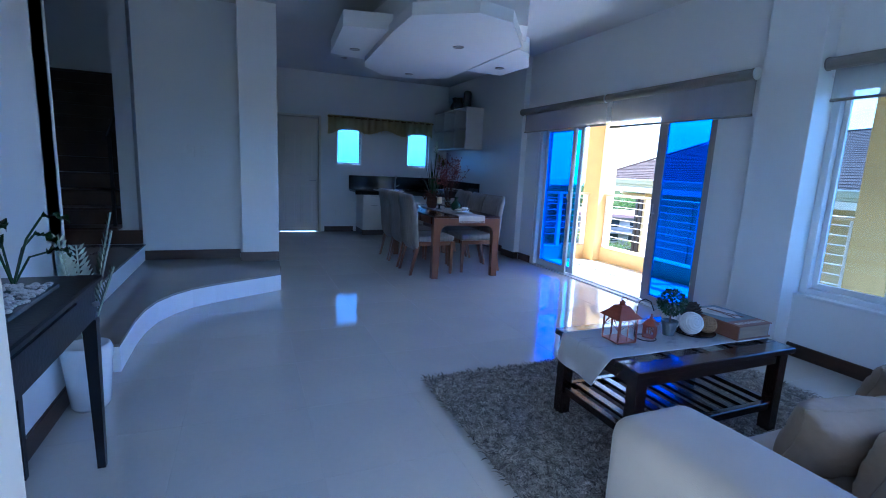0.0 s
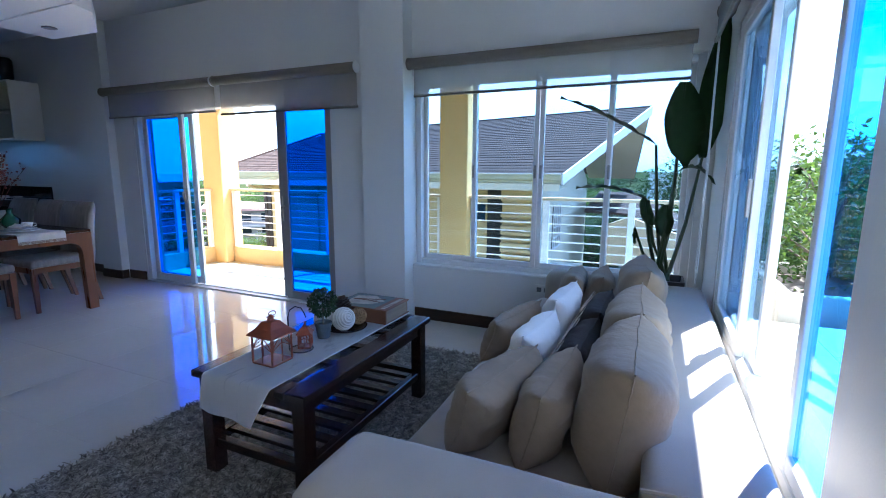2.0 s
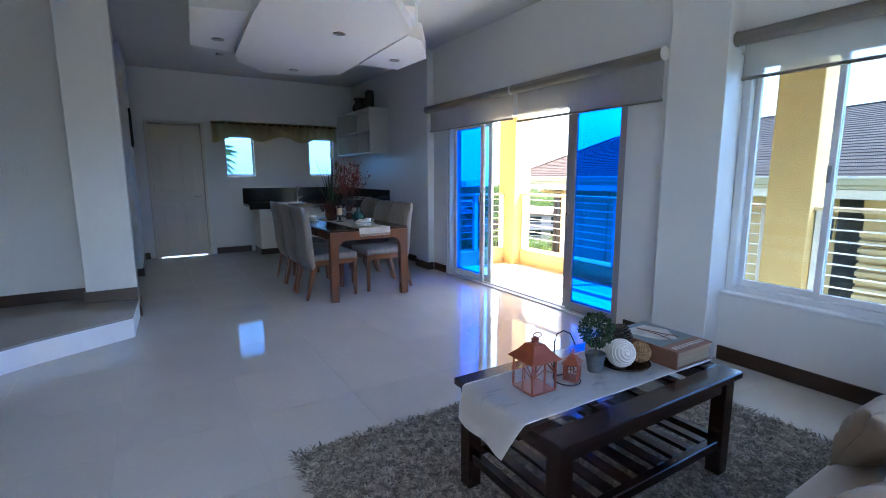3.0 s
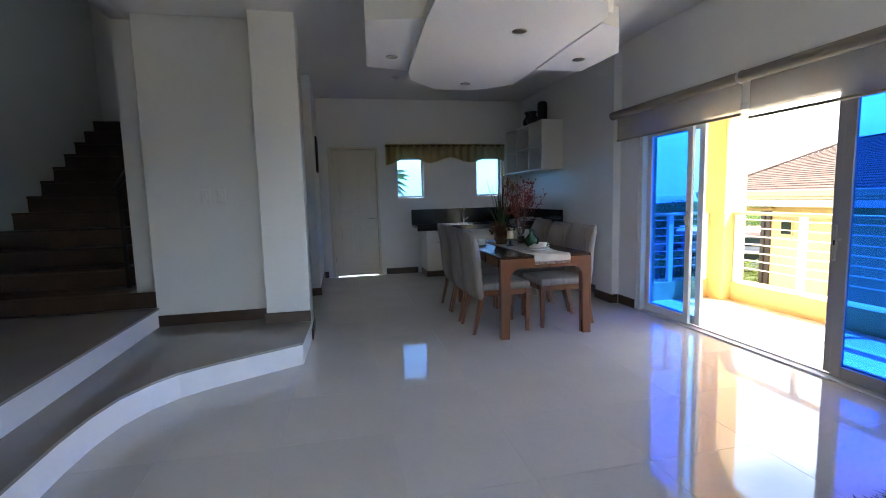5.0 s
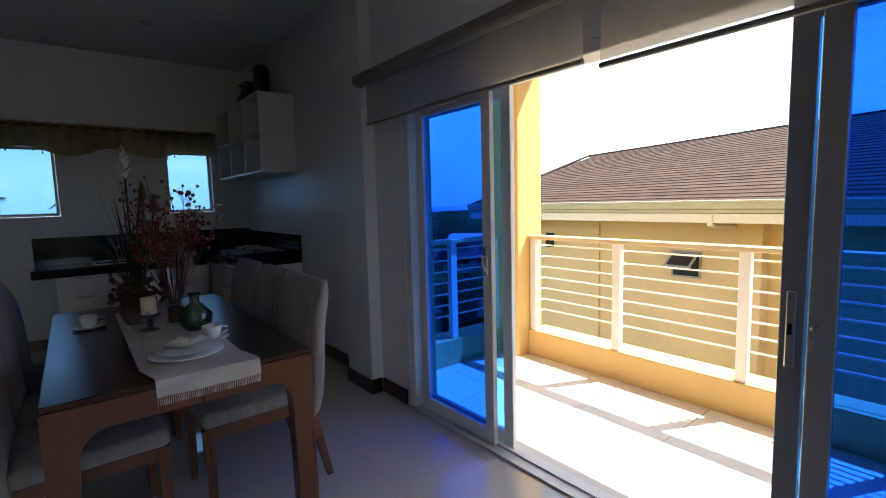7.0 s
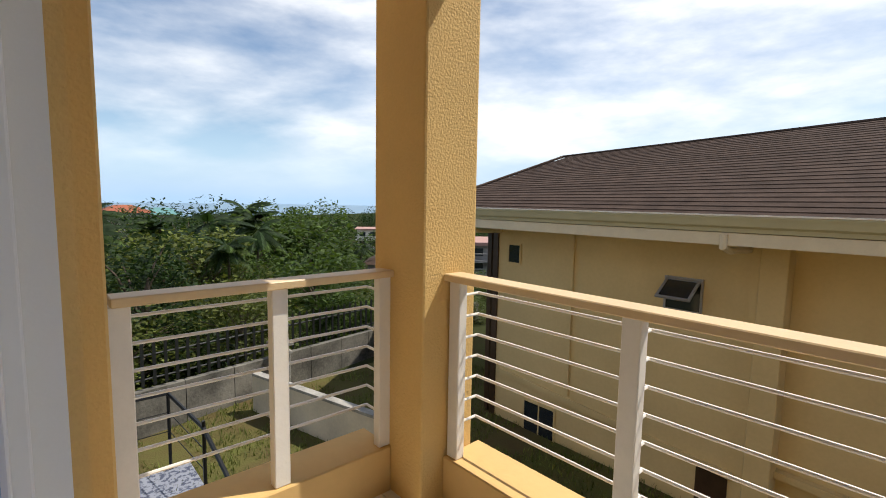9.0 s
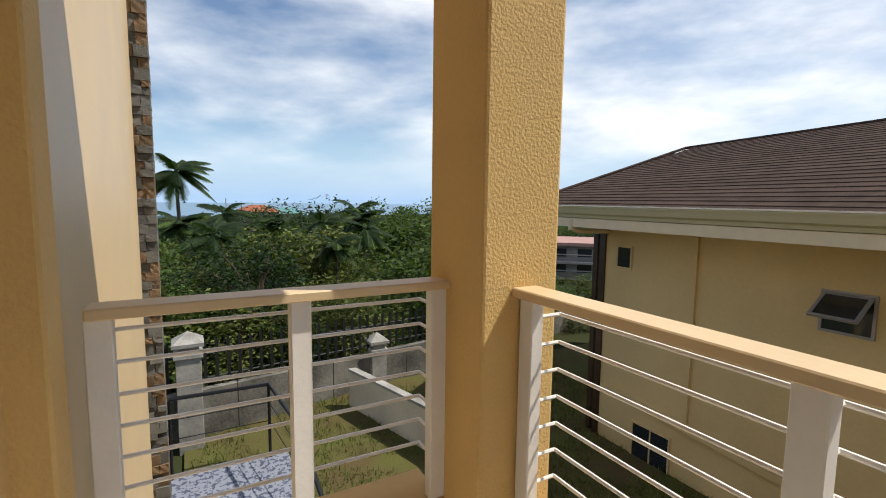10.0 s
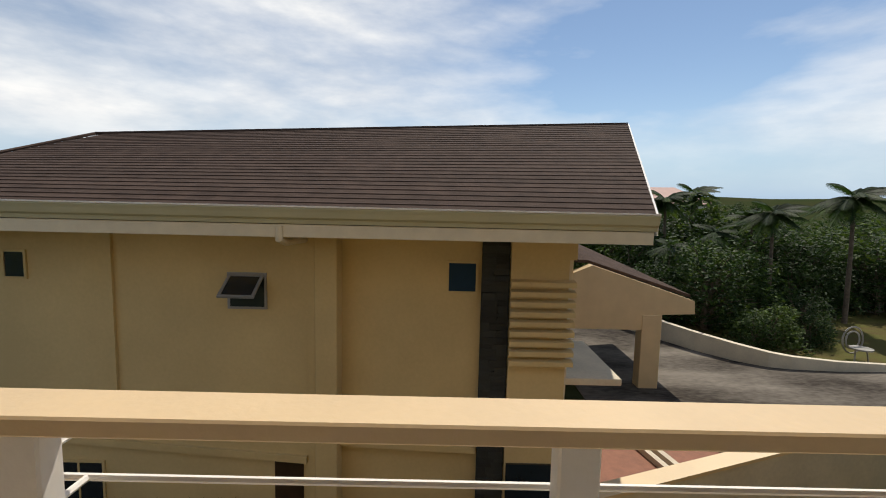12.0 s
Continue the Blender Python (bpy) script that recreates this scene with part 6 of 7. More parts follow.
bmesh.ops.remove_doubles(bm, verts=bm.verts, dist=1e-5)
part("flower", bm, WHITELEAF, ga, "pale ginger-like flower spike")
for x, y, h in ((1.86, 5.92, 0.62), (1.90, 5.88, 0.56)):
    part("stalk", tube(bmesh.new(), [(1.82, 5.96, TT + 0.11), (x, y, TT + h)], 0.004, 5), PLANTL, ga)
    part("bud", lathe(bmesh.new(), [(0.004, 0), (0.017, 0.03), (0.015, 0.06), (0.003, 0.10)], 8, (x, y, TT + h)), LEAF3, ga, "yellow-green cone bud", smooth=True)

# ---- console table by the entrance ----
ct = thing("console_table", (-1.22, 1.5, 0), "black console table with tapered legs and drawer", "console table")
part("tabletop", B(-1.385, -1.06, 0.95, 2.22, 0.775, 0.80, bevel=0.006), BLACKM, ct)
part("apron", B(-1.37, -1.085, 0.98, 2.19, 0.635, 0.774), BLACKM, ct)
part("drawer", B(-1.085, -1.073, 1.25, 1.95, 0.65, 0.76, bevel=0.002), BLACKM, ct)
part("knob", lathe(bmesh.new(), [(0.012, 0), (0.014, 0.012), (0.006, 0.016)], 10, (-1.065, 2.12, 0.70)), STEEL, ct)
for x in (-1.36, -1.10):
    for y in (0.99, 2.17):
        part("leg", rings(bmesh.new(), [[(x - w, y - w, z), (x + w, y - w, z), (x + w, y + w, z), (x - w, y + w, z)] for z, w in ((0, 0.014), (0.635, 0.024))]), BLACKM, ct)
tp = thing("pebble_tray", (-1.25, 1.9, 0.80), "flat tray of white pebbles on the console", "tray")
part("tray", B(-1.36, -1.14, 1.62, 2.02, 0.801, 0.815, bevel=0.003), ZINC, tp)
rnd = random.Random(2)
pb = bmesh.new()
bmesh.ops.create_icosphere(pb, subdivisions=1, radius=1.0)
pm = finish("pebble", pb, PEBBLE)
for k in range(220):
    ob = new("pebble", pm)
    r = rnd.uniform(0.008, 0.014)
    ob.parent, ob.scale = tp, (r, r * rnd.uniform(0.7, 1.0), r * 0.6)
    ob.location = Vector((rnd.uniform(-1.35, -1.15), rnd.uniform(1.63, 2.01), 0.82)) - Vector((-1.25, 1.9, 0.80))
fg = single("figurine", rings(bmesh.new(), [[(-1.24 + dx + w * math.cos(a), 1.72 + dx + w * 0.7 * math.sin(a), 0.826 + z) for a in [2 * math.pi * k / 12 for k in range(12)]] for z, w, dx in ((0, 0.045, 0), (0.03, 0.04, 0.005), (0.06, 0.022, 0.0), (0.09, 0.03, -0.01), (0.12, 0.018, -0.02), (0.135, 0.006, -0.02))]), BLACKG, "small dark abstract ornament on the pebbles", "ornament", smooth=True)
cp = thing("console_plant", (-1.26, 2.0, 0.815), "small dark-leaved plant among pebbles on the console", "plant")
for k, (x, y, z) in enumerate(((-1.32, 2.06, 1.02), (-1.24, 2.14, 0.97), (-1.20, 2.10, 1.04), (-1.30, 1.94, 1.0), (-1.22, 2.18, 0.90))):
    part("stem", tube(bmesh.new(), [(-1.26, 2.0, 0.816), ((-1.26 + x) / 2, (2.0 + y) / 2, z * 0.5 + 0.45), (x, y, z)], 0.004, 5), PLANTL, cp)
    bm = bmesh.new()
    big_leaf(bm, (x, y, z), (x + 0.5 * (x + 1.26) + 0.03, y + 0.09, z - 0.03 - 0.02 * (k % 2)), 0.022, 0.015, k)
    part("leaf", bm, PLANTL, cp, smooth=True)
fp = thing("floor_vase", (-1.28, 2.75, 0), "white floor vase with pale artificial leaves", "vase")
part("vase", lathe(bmesh.new(), [(0.075, 0), (0.085, 0.02), (0.11, 0.30), (0.10, 0.33), (0.085, 0.33), (0.001, 0.30)], 22, (-1.28, 2.75, 0)), CHINA, fp, smooth=True)
for k in range(7):
    a = k * 2.1
    tip = Vector((-1.26 + 0.12 * math.cos(a), 2.75 + 0.14 * math.sin(a), 0.72 + 0.09 * (k % 4)))
    part("stem", tube(bmesh.new(), [(-1.28, 2.75, 0.30), tip], 0.004, 5), WHITELEAF, fp)
    bm = bmesh.new()
    for q in range(11):
        u = q / 11
        p = Vector((-1.28, 2.75, 0.30)).lerp(tip, 0.45 + 0.55 * u)
        for s in (-1, 1):
            d = Vector((-math.sin(a), math.cos(a), 0)) * s
            w = 0.075 * (1 - u * 0.6)
            bm.faces.new([bm.verts.new(v) for v in (p, p + d * w * 0.5 + Vector((0, 0, w * 0.75)), p + d * w + Vector((0, 0, w * 1.1)), p + d * w * 0.65 + Vector((0, 0, w * 0.3)))])
    part("leaf", bm, WHITELEAF if k % 3 else PLANTL, fp)

# ---- garden below the balcony ----
IRON = mat("black_iron_fence", (0.012, 0.014, 0.014), 0.5, vary=0.1)
CAPW = mat("pale_weathered_plaster", (0.40, 0.38, 0.34), 0.85, color2=(0.20, 0.19, 0.17), scale=3, fine=25, bump=0.3)
CREAMW = mat("cream_garden_wall", (0.66, 0.58, 0.44), 0.85, color2=(0.50, 0.44, 0.34), scale=1.5, fine=20, bump=0.25)
MOSA = mat("blue_white_mosaic", (0.24, 0.255, 0.30), 0.5, color2=(0.06, 0.07, 0.11), scale=14, fine=30, bump=0.1, contrast=(0.44, 0.50))
ORANGE = mat("orange_clay_roof", (0.33, 0.095, 0.045), 0.8, vary=0.1, scale=2)
GREYH = mat("grey_concrete_house", (0.33, 0.31, 0.30), 0.85, vary=0.2, scale=0.6, fine=4)
PINKR = mat("pink_metal_roof", (0.42, 0.24, 0.20), 0.7, vary=0.1, scale=2)
TEAL = mat("teal_metal_roof", (0.12, 0.28, 0.28), 0.6, vary=0.1)


def fence_line(u):
    """Foot of the boundary wall: place, height of its top."""
    return 2.6 + 7.6 * u, 13.35 + 1.75 * u, -2.05 - 0.20 * u


bw = thing("boundary_wall", (5, 14, -3.0), "weathered grey concrete boundary wall", "garden wall", kind="structure")
for k in range(8):
    (xa, ya, za), (xb, yb, zb) = fence_line(k / 8 - 0.25), fence_line((k + 1) / 8 - 0.25 - 0.002)
    bm = rings(bmesh.new(), [[(x, y, -3.6), (x, y + 0.15, -3.6), (x, y + 0.15, z), (x, y, z)] for x, y, z in ((xa, ya, za), (xb, yb, zb))])
    part("panel", bm, CONC, bw)
    (xa, ya, za), (xb, yb, zb) = fence_line(k / 8 + 0.75), fence_line((k + 1) / 8 + 0.75 - 0.002)
    bm = rings(bmesh.new(), [[(x, y, -3.6), (x, y + 0.15, -3.6), (x, y + 0.15, z), (x, y, z)] for x, y, z in ((xa, ya, za), (xb, yb, zb))])
    part("panel", bm, CONC, bw)


def gate_pillar(x, y, top, w=0.19):
    t = thing("fence_pillar", (x, y, -3.2), "pale plaster fence pillar with a pyramid cap", "pillar", "fence pillars")
    part("shaft", box(B(x - w, x + w, y - w, y + w, -3.4, top - 0.42, bevel=0.008), x - w - 0.03, x + w + 0.03, y - w - 0.03, y + w + 0.03, top - 0.42, top - 0.34, bevel=0.01), CAPW, t)
    part("neck", B(x - w + 0.03, x + w - 0.03, y - w + 0.03, y + w - 0.03, top - 0.34, top - 0.22), CAPW, t)
    sq = lambda r, z: [(x - r, y - r, z), (x + r, y - r, z), (x + r, y + r, z), (x - r, y + r, z)]
    part("cap", rings(bmesh.new(), [sq(w + 0.05, top - 0.22), sq(w + 0.05, top - 0.16), sq(0.01, top)]), CAPW, t)


gate_pillar(3.72, 13.45, -0.95)
gate_pillar(7.45, 14.45, -1.70, 0.17)
gate_pillar(10.6, 15.2, -2.1, 0.17)
fc = thing("picket_fence", (6, 14, -1.8), "black iron picket fence on the boundary wall", "fence")
m0 = None
for k in range(64):
    x, y, z = fence_line(-0.2 + 1.6 * k / 63)
    if m0 is None:
        pk = rings(bmesh.new(), [[(-0.026, -0.01, zz), (0.026, -0.01, zz), (0.026, 0.01, zz), (-0.026, 0.01, zz)] for zz in (0, 0.78)] + [[(-0.005, -0.01, 0.84), (0.005, -0.01, 0.84), (0.005, 0.01, 0.84), (-0.005, 0.01, 0.84)]])
        m0 = finish("picket", pk, IRON)
    ob = new("picket", m0)
    ob.parent, ob.location = fc, Vector((x, y + 0.08, z + 0.05)) - Vector((6, 14, -1.8))
for h in (0.18, 0.62):
    a, b = fence_line(-0.2), fence_line(1.4)
    part("rail", tube(bmesh.new(), [(a[0], a[1] + 0.10, a[2] + h), (b[0], b[1] + 0.10, b[2] + h)], 0.018, 6), IRON, fc)
lw = thing("low_wall", (6.7, 11.3, -2.95), "low cream plaster garden wall with a pale coping", "garden wall", kind="structure")
part("body", rings(bmesh.new(), [[(x, y, -3.1), (x + 0.12, y, -3.1), (x + 0.12, y, z), (x, y, z)] for x, y, z in ((6.57, 13.7, -2.2), (7.67, 9.6, -2.2))]), CREAMW, lw)
part("coping", rings(bmesh.new(), [[(x - 0.02, y, z), (x + 0.14, y, z), (x + 0.14, y, z + 0.05), (x - 0.02, y, z + 0.05)] for x, y, z in ((6.57, 13.7, -2.2), (7.67, 9.6, -2.2))]), CAPW, lw)
struct("mosaic_landing", B(3.3, 5.1, 10.6, 12.35, -2.96, -2.86, bevel=0.01), MOSA, "landing paved with blue and white stone mosaic", "landing")
hr = thing("garden_handrail", (4.4, 12.3, -2.86), "dark metal handrail round the landing", "railing")
for x, y in ((3.45, 12.3), (4.82, 12.3), (4.98, 11.0)):
    part("post", tube(bmesh.new(), [(x, y, -2.87), (x, y, -1.65)], 0.025, 6), BLACKM, hr)
part("rail", tube(bmesh.new(), [(3.45, 12.3, -1.63), (4.82, 12.3, -1.65), (4.98, 11.0, -1.75), (5.10, 9.2, -2.5)], 0.03, 6), BLACKM, hr)
for h in (0.3, 0.6):
    part("wire", tube(bmesh.new(), [(3.45, 12.3, -1.65 - h), (4.82, 12.3, -1.65 - h), (4.98, 11.0, -1.75 - h)], 0.008, 5), BLACKM, hr)

# grass tufts
def tufts(name, n, region, h0, h1, material, label, seed):
    rnd = np.random.RandomState(seed)
    x0, x1, y0, y1, z = region
    px, py = rnd.uniform(x0, x1, n), rnd.uniform(y0, y1, n)
    keep = np.array([noise.noise(Vector((a * 1.1, b * 1.1, seed))) > -0.22 for a, b in zip(px, py)])
    px, py = px[keep], py[keep]
    n = len(px)
    an, hh, le, w = rnd.uniform(0, 6.28, n), rnd.uniform(h0, h1, n), rnd.uniform(0.02, 0.08, n), rnd.uniform(0.006, 0.014, n)
    dx, dy = np.cos(an), np.sin(an)
    vs = np.stack([np.stack([px - dy * w, py + dx * w, 0 * px], -1), np.stack([px + dy * w, py - dx * w, 0 * px], -1), np.stack([px + dx * le, py + dy * le, hh], -1)], 1).reshape(-1, 3)
    me = bpy.data.meshes.new(name)
    me.from_pydata((vs + [0, 0, z]).tolist(), [], (np.arange(n)[:, None] * 3 + [0, 1, 2]).tolist())
    me.materials.append(material)
    return tagged(new(name, me), label, "grass", "", "stuff")


tufts("grass", 22000, (3.7, 12.0, 6.5, 14.2, -2.95), 0.04, 0.13, LEAF3, "short dry and green lawn grass", 3)

# ---- trees ----
def leaf_cloud(bm, rnd, centre, radius, n, size, flat=0.75):
    for k in range(n):
        d = Vector((rnd.gauss(0, 1), rnd.gauss(0, 1), rnd.gauss(0, 1))).normalized()
        p = centre + Vector((d.x, d.y, d.z * flat)) * radius * rnd.uniform(0.35, 1.0) ** 0.5
        a = Vector((rnd.gauss(0, 1), rnd.gauss(0, 1), rnd.gauss(0, 0.5) - 0.15)).normalized()
        b = a.cross(Vector((rnd.gauss(0, 1), rnd.gauss(0, 1), 1.2))).normalized()
        s = size * rnd.uniform(0.55, 1.3)
        bm.faces.new([bm.verts.new(v) for v in (p, p + a * s * 0.5 + b * s * 0.24, p + a * s, p + a * s * 0.5 - b * s * 0.24)])


def tree(seed, h, spread, material, label, leaves=1500, size=0.20, clumps=16, low=0.25):
    rnd = random.Random(seed)
    t = thing("tree", (0, 0, 0), label, "tree", "garden trees")
    tr = tube(bmesh.new(), [(0, 0, -0.5), (0.05 * h * rnd.uniform(-1, 1), 0.03 * h, h * 0.3), (0.06 * h * rnd.uniform(-1, 1), 0.05 * h * rnd.uniform(-1, 1), h * 0.75)], [0.035 * h, 0.024 * h, 0.008 * h], 7)
    cr = bmesh.new()
    for k in range(clumps):
        a, u = k * 2.4 + rnd.uniform(-0.4, 0.4), (k + 0.5) / clumps
        z = h * (low + (0.93 - low) * u)
        r = spread * (0.25 + 0.75 * math.sin(math.pi * (0.22 + 0.72 * u))) * rnd.uniform(0.35, 0.95)
        c = Vector((r * math.cos(a), r * math.sin(a), z + rnd.uniform(-0.06, 0.06) * h))
        tube(tr, [(0, 0, z * 0.6), c * 0.55 + Vector((0, 0, z * 0.33)), c], [0.012 * h, 0.007 * h, 0.002 * h], 5)
        leaf_cloud(cr, rnd, c, spread * rnd.uniform(0.30, 0.48), leaves // clumps, size)
    part("trunk", tr, BARK, t, local=True)
    part("crown", cr, material, t, local=True)
    return t


def palm(seed, h, length, label, fronds=24):
    rnd = random.Random(seed)
    t = thing("palm_tree", (0, 0, 0), label, "palm tree", "palm trees")
    lean = rnd.uniform(-0.05, 0.08) * h
    pts = [(lean * (k / 6) ** 2, 0, h * k / 6 - 0.3) for k in range(7)]
    part("trunk", tube(bmesh.new(), pts, [0.16 - 0.012 * k for k in range(7)], 8), BARK, t, local=True)
    top = Vector(pts[-1])
    for k in range(fronds):
        a, e = k * 2.4, rnd.uniform(-0.5, 1.15)
        L = length * rnd.uniform(0.8, 1.1)
        bm = bmesh.new()
        spine = []
        for q in range(9):
            u = q / 8
            r = L * u * math.cos(e * (1 - 0.3 * u))
            spine.append(top + Vector((r * math.cos(a), r * math.sin(a), L * u * math.sin(e) - L * 0.5 * u * u)))
        tube(bm, spine, [0.03 - 0.003 * q for q in range(9)], 4)
        for q in range(34):
            u = 0.12 + 0.86 * q / 33
            i = min(7, int(u * 8))
            p = spine[i].lerp(spine[i + 1], u * 8 - i)
            d = (spine[i + 1] - spine[i]).normalized()
            for s in (-1, 1):
                side = d.cross(Vector((0, 0, 1))).normalized() * s
                ln = length * 0.26 * math.sin(math.pi * min(1, 0.15 + u * 0.85)) + 0.08
                tip = p + side * ln * 0.75 + d * ln * 0.5 - Vector((0, 0, ln * 0.55))
                w = d * 0.05
                bm.faces.new([bm.verts.new(v) for v in (p - w, p + w, tip)])
        part("frond", bm, LEAF2 if k % 3 else LEAF1, t, local=True)
    return t


def land(x, y):
    """Height of the ground sheet near a place."""
    r = math.hypot(x - 6, y - 6)
    a = math.atan2(y - 6, x - 6)
    if r <= 14:
        return -3.0
    far = r - 14
    n, s = max(0, math.sin(a - 0.15)), max(0, -math.sin(a - 0.2))
    dip = max(0.0, math.cos(a - 0.78)) ** 4 * min(max(0, far - 2), 16) / 16 * 2.4
    return -3.0 - dip - n * (far * 0.10 if far < 60 else 6 + (far - 60) * 0.055) + s * (max(0, min(far, 80) - 26) * 0.02 + max(0, far - 120) * 0.035)


KINDS = [tree(1, 3.2, 1.7, LEAF1, "dense green garden tree with small leaves", 4200, 0.15, 22, 0.10),
         tree(2, 3.6, 1.9, LEAF2, "dark green leafy tree behind the fence", 4200, 0.16, 22, 0.12),
         tree(3, 2.6, 1.6, LEAF3, "yellow-green shrub with an uneven crown", 3200, 0.14, 18, 0.05),
         tree(4, 3.4, 1.8, LEAF1, "loose green tree with drooping leaves", 2600, 0.24, 16, 0.12)]
KINDS[0].matrix_basis, KINDS[1].matrix_basis = pose(2.4, 16.2, -3.1), pose(5.2, 17.2, -3.3)
KINDS[2].matrix_basis, KINDS[3].matrix_basis = pose(7.6, 17.0, -3.6), pose(10.2, 18.0, -3.8)
rnd = random.Random(21)


def plant_row(n, x0, x1, y0, y1, top0, top1, kinds=(0, 1, 2, 3)):
    """Trees of the four kinds, sized so that their tops reach between two heights."""
    for k in range(n):
        x, y = x0 + (x1 - x0) * (k + rnd.uniform(0.1, 0.9)) / n, rnd.uniform(y0, y1)
        z = land(x, y) - 0.2
        src = KINDS[kinds[rnd.randrange(len(kinds))]]
        base_h = {0: 3.2, 1: 3.6, 2: 2.6, 3: 3.4}[KINDS.index(src)]
        s = (rnd.uniform(top0, top1) - z) / base_h
        o = copy_thing(src, pose(x, y, z, 0, 0, rnd.uniform(0, 360)))
        o.scale = (s * rnd.uniform(0.9, 1.25), s * rnd.uniform(0.9, 1.25), s)


plant_row(10, 0.5, 13, 15.6, 17.0, -1.9, -0.5, (0, 2, 2, 3))
plant_row(10, -1, 12, 18, 21, -2.4, -0.5, (0, 1, 2, 3))
plant_row(11, -3, 13, 22, 27, -3.0, 0.1)
plant_row(13, -6, 17, 28, 36, -3.2, 0.6)
plant_row(14, -10, 24, 38, 52, -4.0, 0.9)
plant_row(14, -16, 36, 56, 85, -3.0, 0.3, (0, 1))
plant_row(12, 46, 80, 52, 70, -3.5, -1.0, (0, 1))
plant_row(11, 11, 22, 15.5, 20, -2.9, -2.0, (0, 2, 3))
plant_row(12, 16, 30, 19, 27, -4.6, -3.3, (0, 1, 2))
plant_row(8, 24, 30, -3, 5, -1.2, 0.4, (1, 0))
plant_row(5, 20.6, 23, 1.5, 6, -2.2, -0.8, (1, 0))
plant_row(9, 22, 36, 22, 34, -6.0, -5.0, (0, 3))
plant_row(24, -30, 130, 95, 150, -4.5, -1.5, (1,))
plant_row(6, 16, 26, 10, 16, -3.6, -2.8, (0, 3))
plant_row(16, 14, 32, 20, 33, -6.0, -4.9, (0, 1, 3))
plant_row(16, 26, 60, 40, 62, -6.2, -4.2, (0, 1))
plant_row(14, 50, 110, 60, 100, -5.5, -3.2, (1,))
# trees beyond the driveway
plant_row(9, 23, 27, -20, -4, -1.6, 0.7, (0, 1, 3))
plant_row(16, 27, 33, -30, 0, -0.4, 1.7, (0, 1, 1, 3))
plant_row(16, 33, 48, -45, 8, -0.6, 1.6, (0, 1))
plant_row(26, 50, 90, -95, 14, -0.5, 1.4, (1, 0))
plant_row(24, 95, 180, -190, 30, 0.5, 4.0, (1,))
plant_row(8, 17.6, 21, -9.5, -4.6, -2.2, -1.2, (1, 3, 1))
plant_row(9, 20, 25, -12, -3.2, -1.2, 0.2, (1, 0, 1))
plant_row(9, 23, 30, -20, -6, -0.4, 0.9, (1, 1, 0))
P0 = palm(4, 9.5, 2.5, "tall coconut palm above the greenery")
P0.matrix_basis = pose(3.5, 38, -6.4)
for x, y, z, s in ((4.6, 21, -4.2, 0.42), (1.6, 23, -4.4, 0.45), (6.9, 24, -4.6, 0.46), (3.6, 27, -5.0, 0.5), (8.6, 21.5, -4.3, 0.38), (10.8, 25, -4.9, 0.47), (5.6, 33, -5.6, 0.58), (14.5, 38, -6, 0.6), (-2.5, 36, -6.5, 0.85), (0.8, 30, -5.4, 0.55), (9.5, 27, -5.2, 0.52), (12.5, 30, -5.5, 0.55), (13.2, 33, -5.6, 0.6), (22.5, -4.6, -3.0, 0.30), (21.6, -8.0, -3.0, 0.45), (21.5, -10.9, -3.0, 0.52), (20.5, -13.5, -3.0, 0.48), (23.0, -6.6, -3.0, 0.36), (24.5, -9.0, -3.0, 0.42), (26, -6.0, -3, 0.5), (31, -10, -3, 0.55), (20, 24, -6, 0.25), (26, 27, -6.8, 0.25), (23, 29, -7, 0.28), (27, 31, -7.2, 0.3), (24, 25, -6.5, 0.24), (30, 34, -7.4, 0.3), (21, 28, -6.6, 0.26), (29, 46, -8, 0.5), (42, 50, -9, 0.55)):
    o = copy_thing(P0, pose(x, y, z, 0, 0, x * 77))
    o.scale = (s * 1.2, s * 1.2, s * (1.12 if 20 < y < 34 and x < 14 else 1.0))

# ---- far houses ----
def far_house(x, y, z, w, d, h, storeys, wallm, roofm, label, rz=0, flat=False):
    t = thing("far_house", (0, 0, 0), label, "house", "far houses")
    part("wall", B(-w / 2, w / 2, -d / 2, d / 2, -3, h), wallm, t, local=True)
    if flat:
        part("roof", B(-w / 2 - 0.5, w / 2 + 0.5, -d / 2 - 0.6, d / 2 + 0.5, h, h + 0.3), roofm, t, local=True)
        for s in range(storeys):
            zz = h * s / storeys
            part("balcony", box(B(-w / 2 - 0.3, w / 2 + 0.3, -d / 2 - 1.0, -d / 2, zz - 0.15, zz + 0.05), -w / 2 - 0.3, w / 2 + 0.3, -d / 2 - 1.0, -d / 2 - 0.9, zz + 0.65, zz + 0.75), wallm, t, local=True)
    else:
        rings_pts = [[(-w / 2 - 0.6, -d / 2 - 0.6, h), (w / 2 + 0.6, -d / 2 - 0.6, h), (w / 2 + 0.6, d / 2 + 0.6, h), (-w / 2 - 0.6, d / 2 + 0.6, h)], [(-w / 5, -0.05, h + w * 0.2), (w / 5, -0.05, h + w * 0.2), (w / 5, 0.05, h + w * 0.2), (-w / 5, 0.05, h + w * 0.2)]]
        part("roof", rings(bmesh.new(), rings_pts), roofm, t, local=True)
    for s in range(storeys):
        for k in range(4):
            cx = -w / 2 + w * (k + 0.5) / 4
            zz = h * s / storeys
            part("window", B(cx - w * 0.07, cx + w * 0.07, -d / 2 - 0.05, -d / 2 + 0.02, zz + h / storeys * 0.3, zz + h / storeys * 0.8), DGLASS, t, local=True)
    t.matrix_basis = pose(x, y, z, 0, 0, rz)
    return t


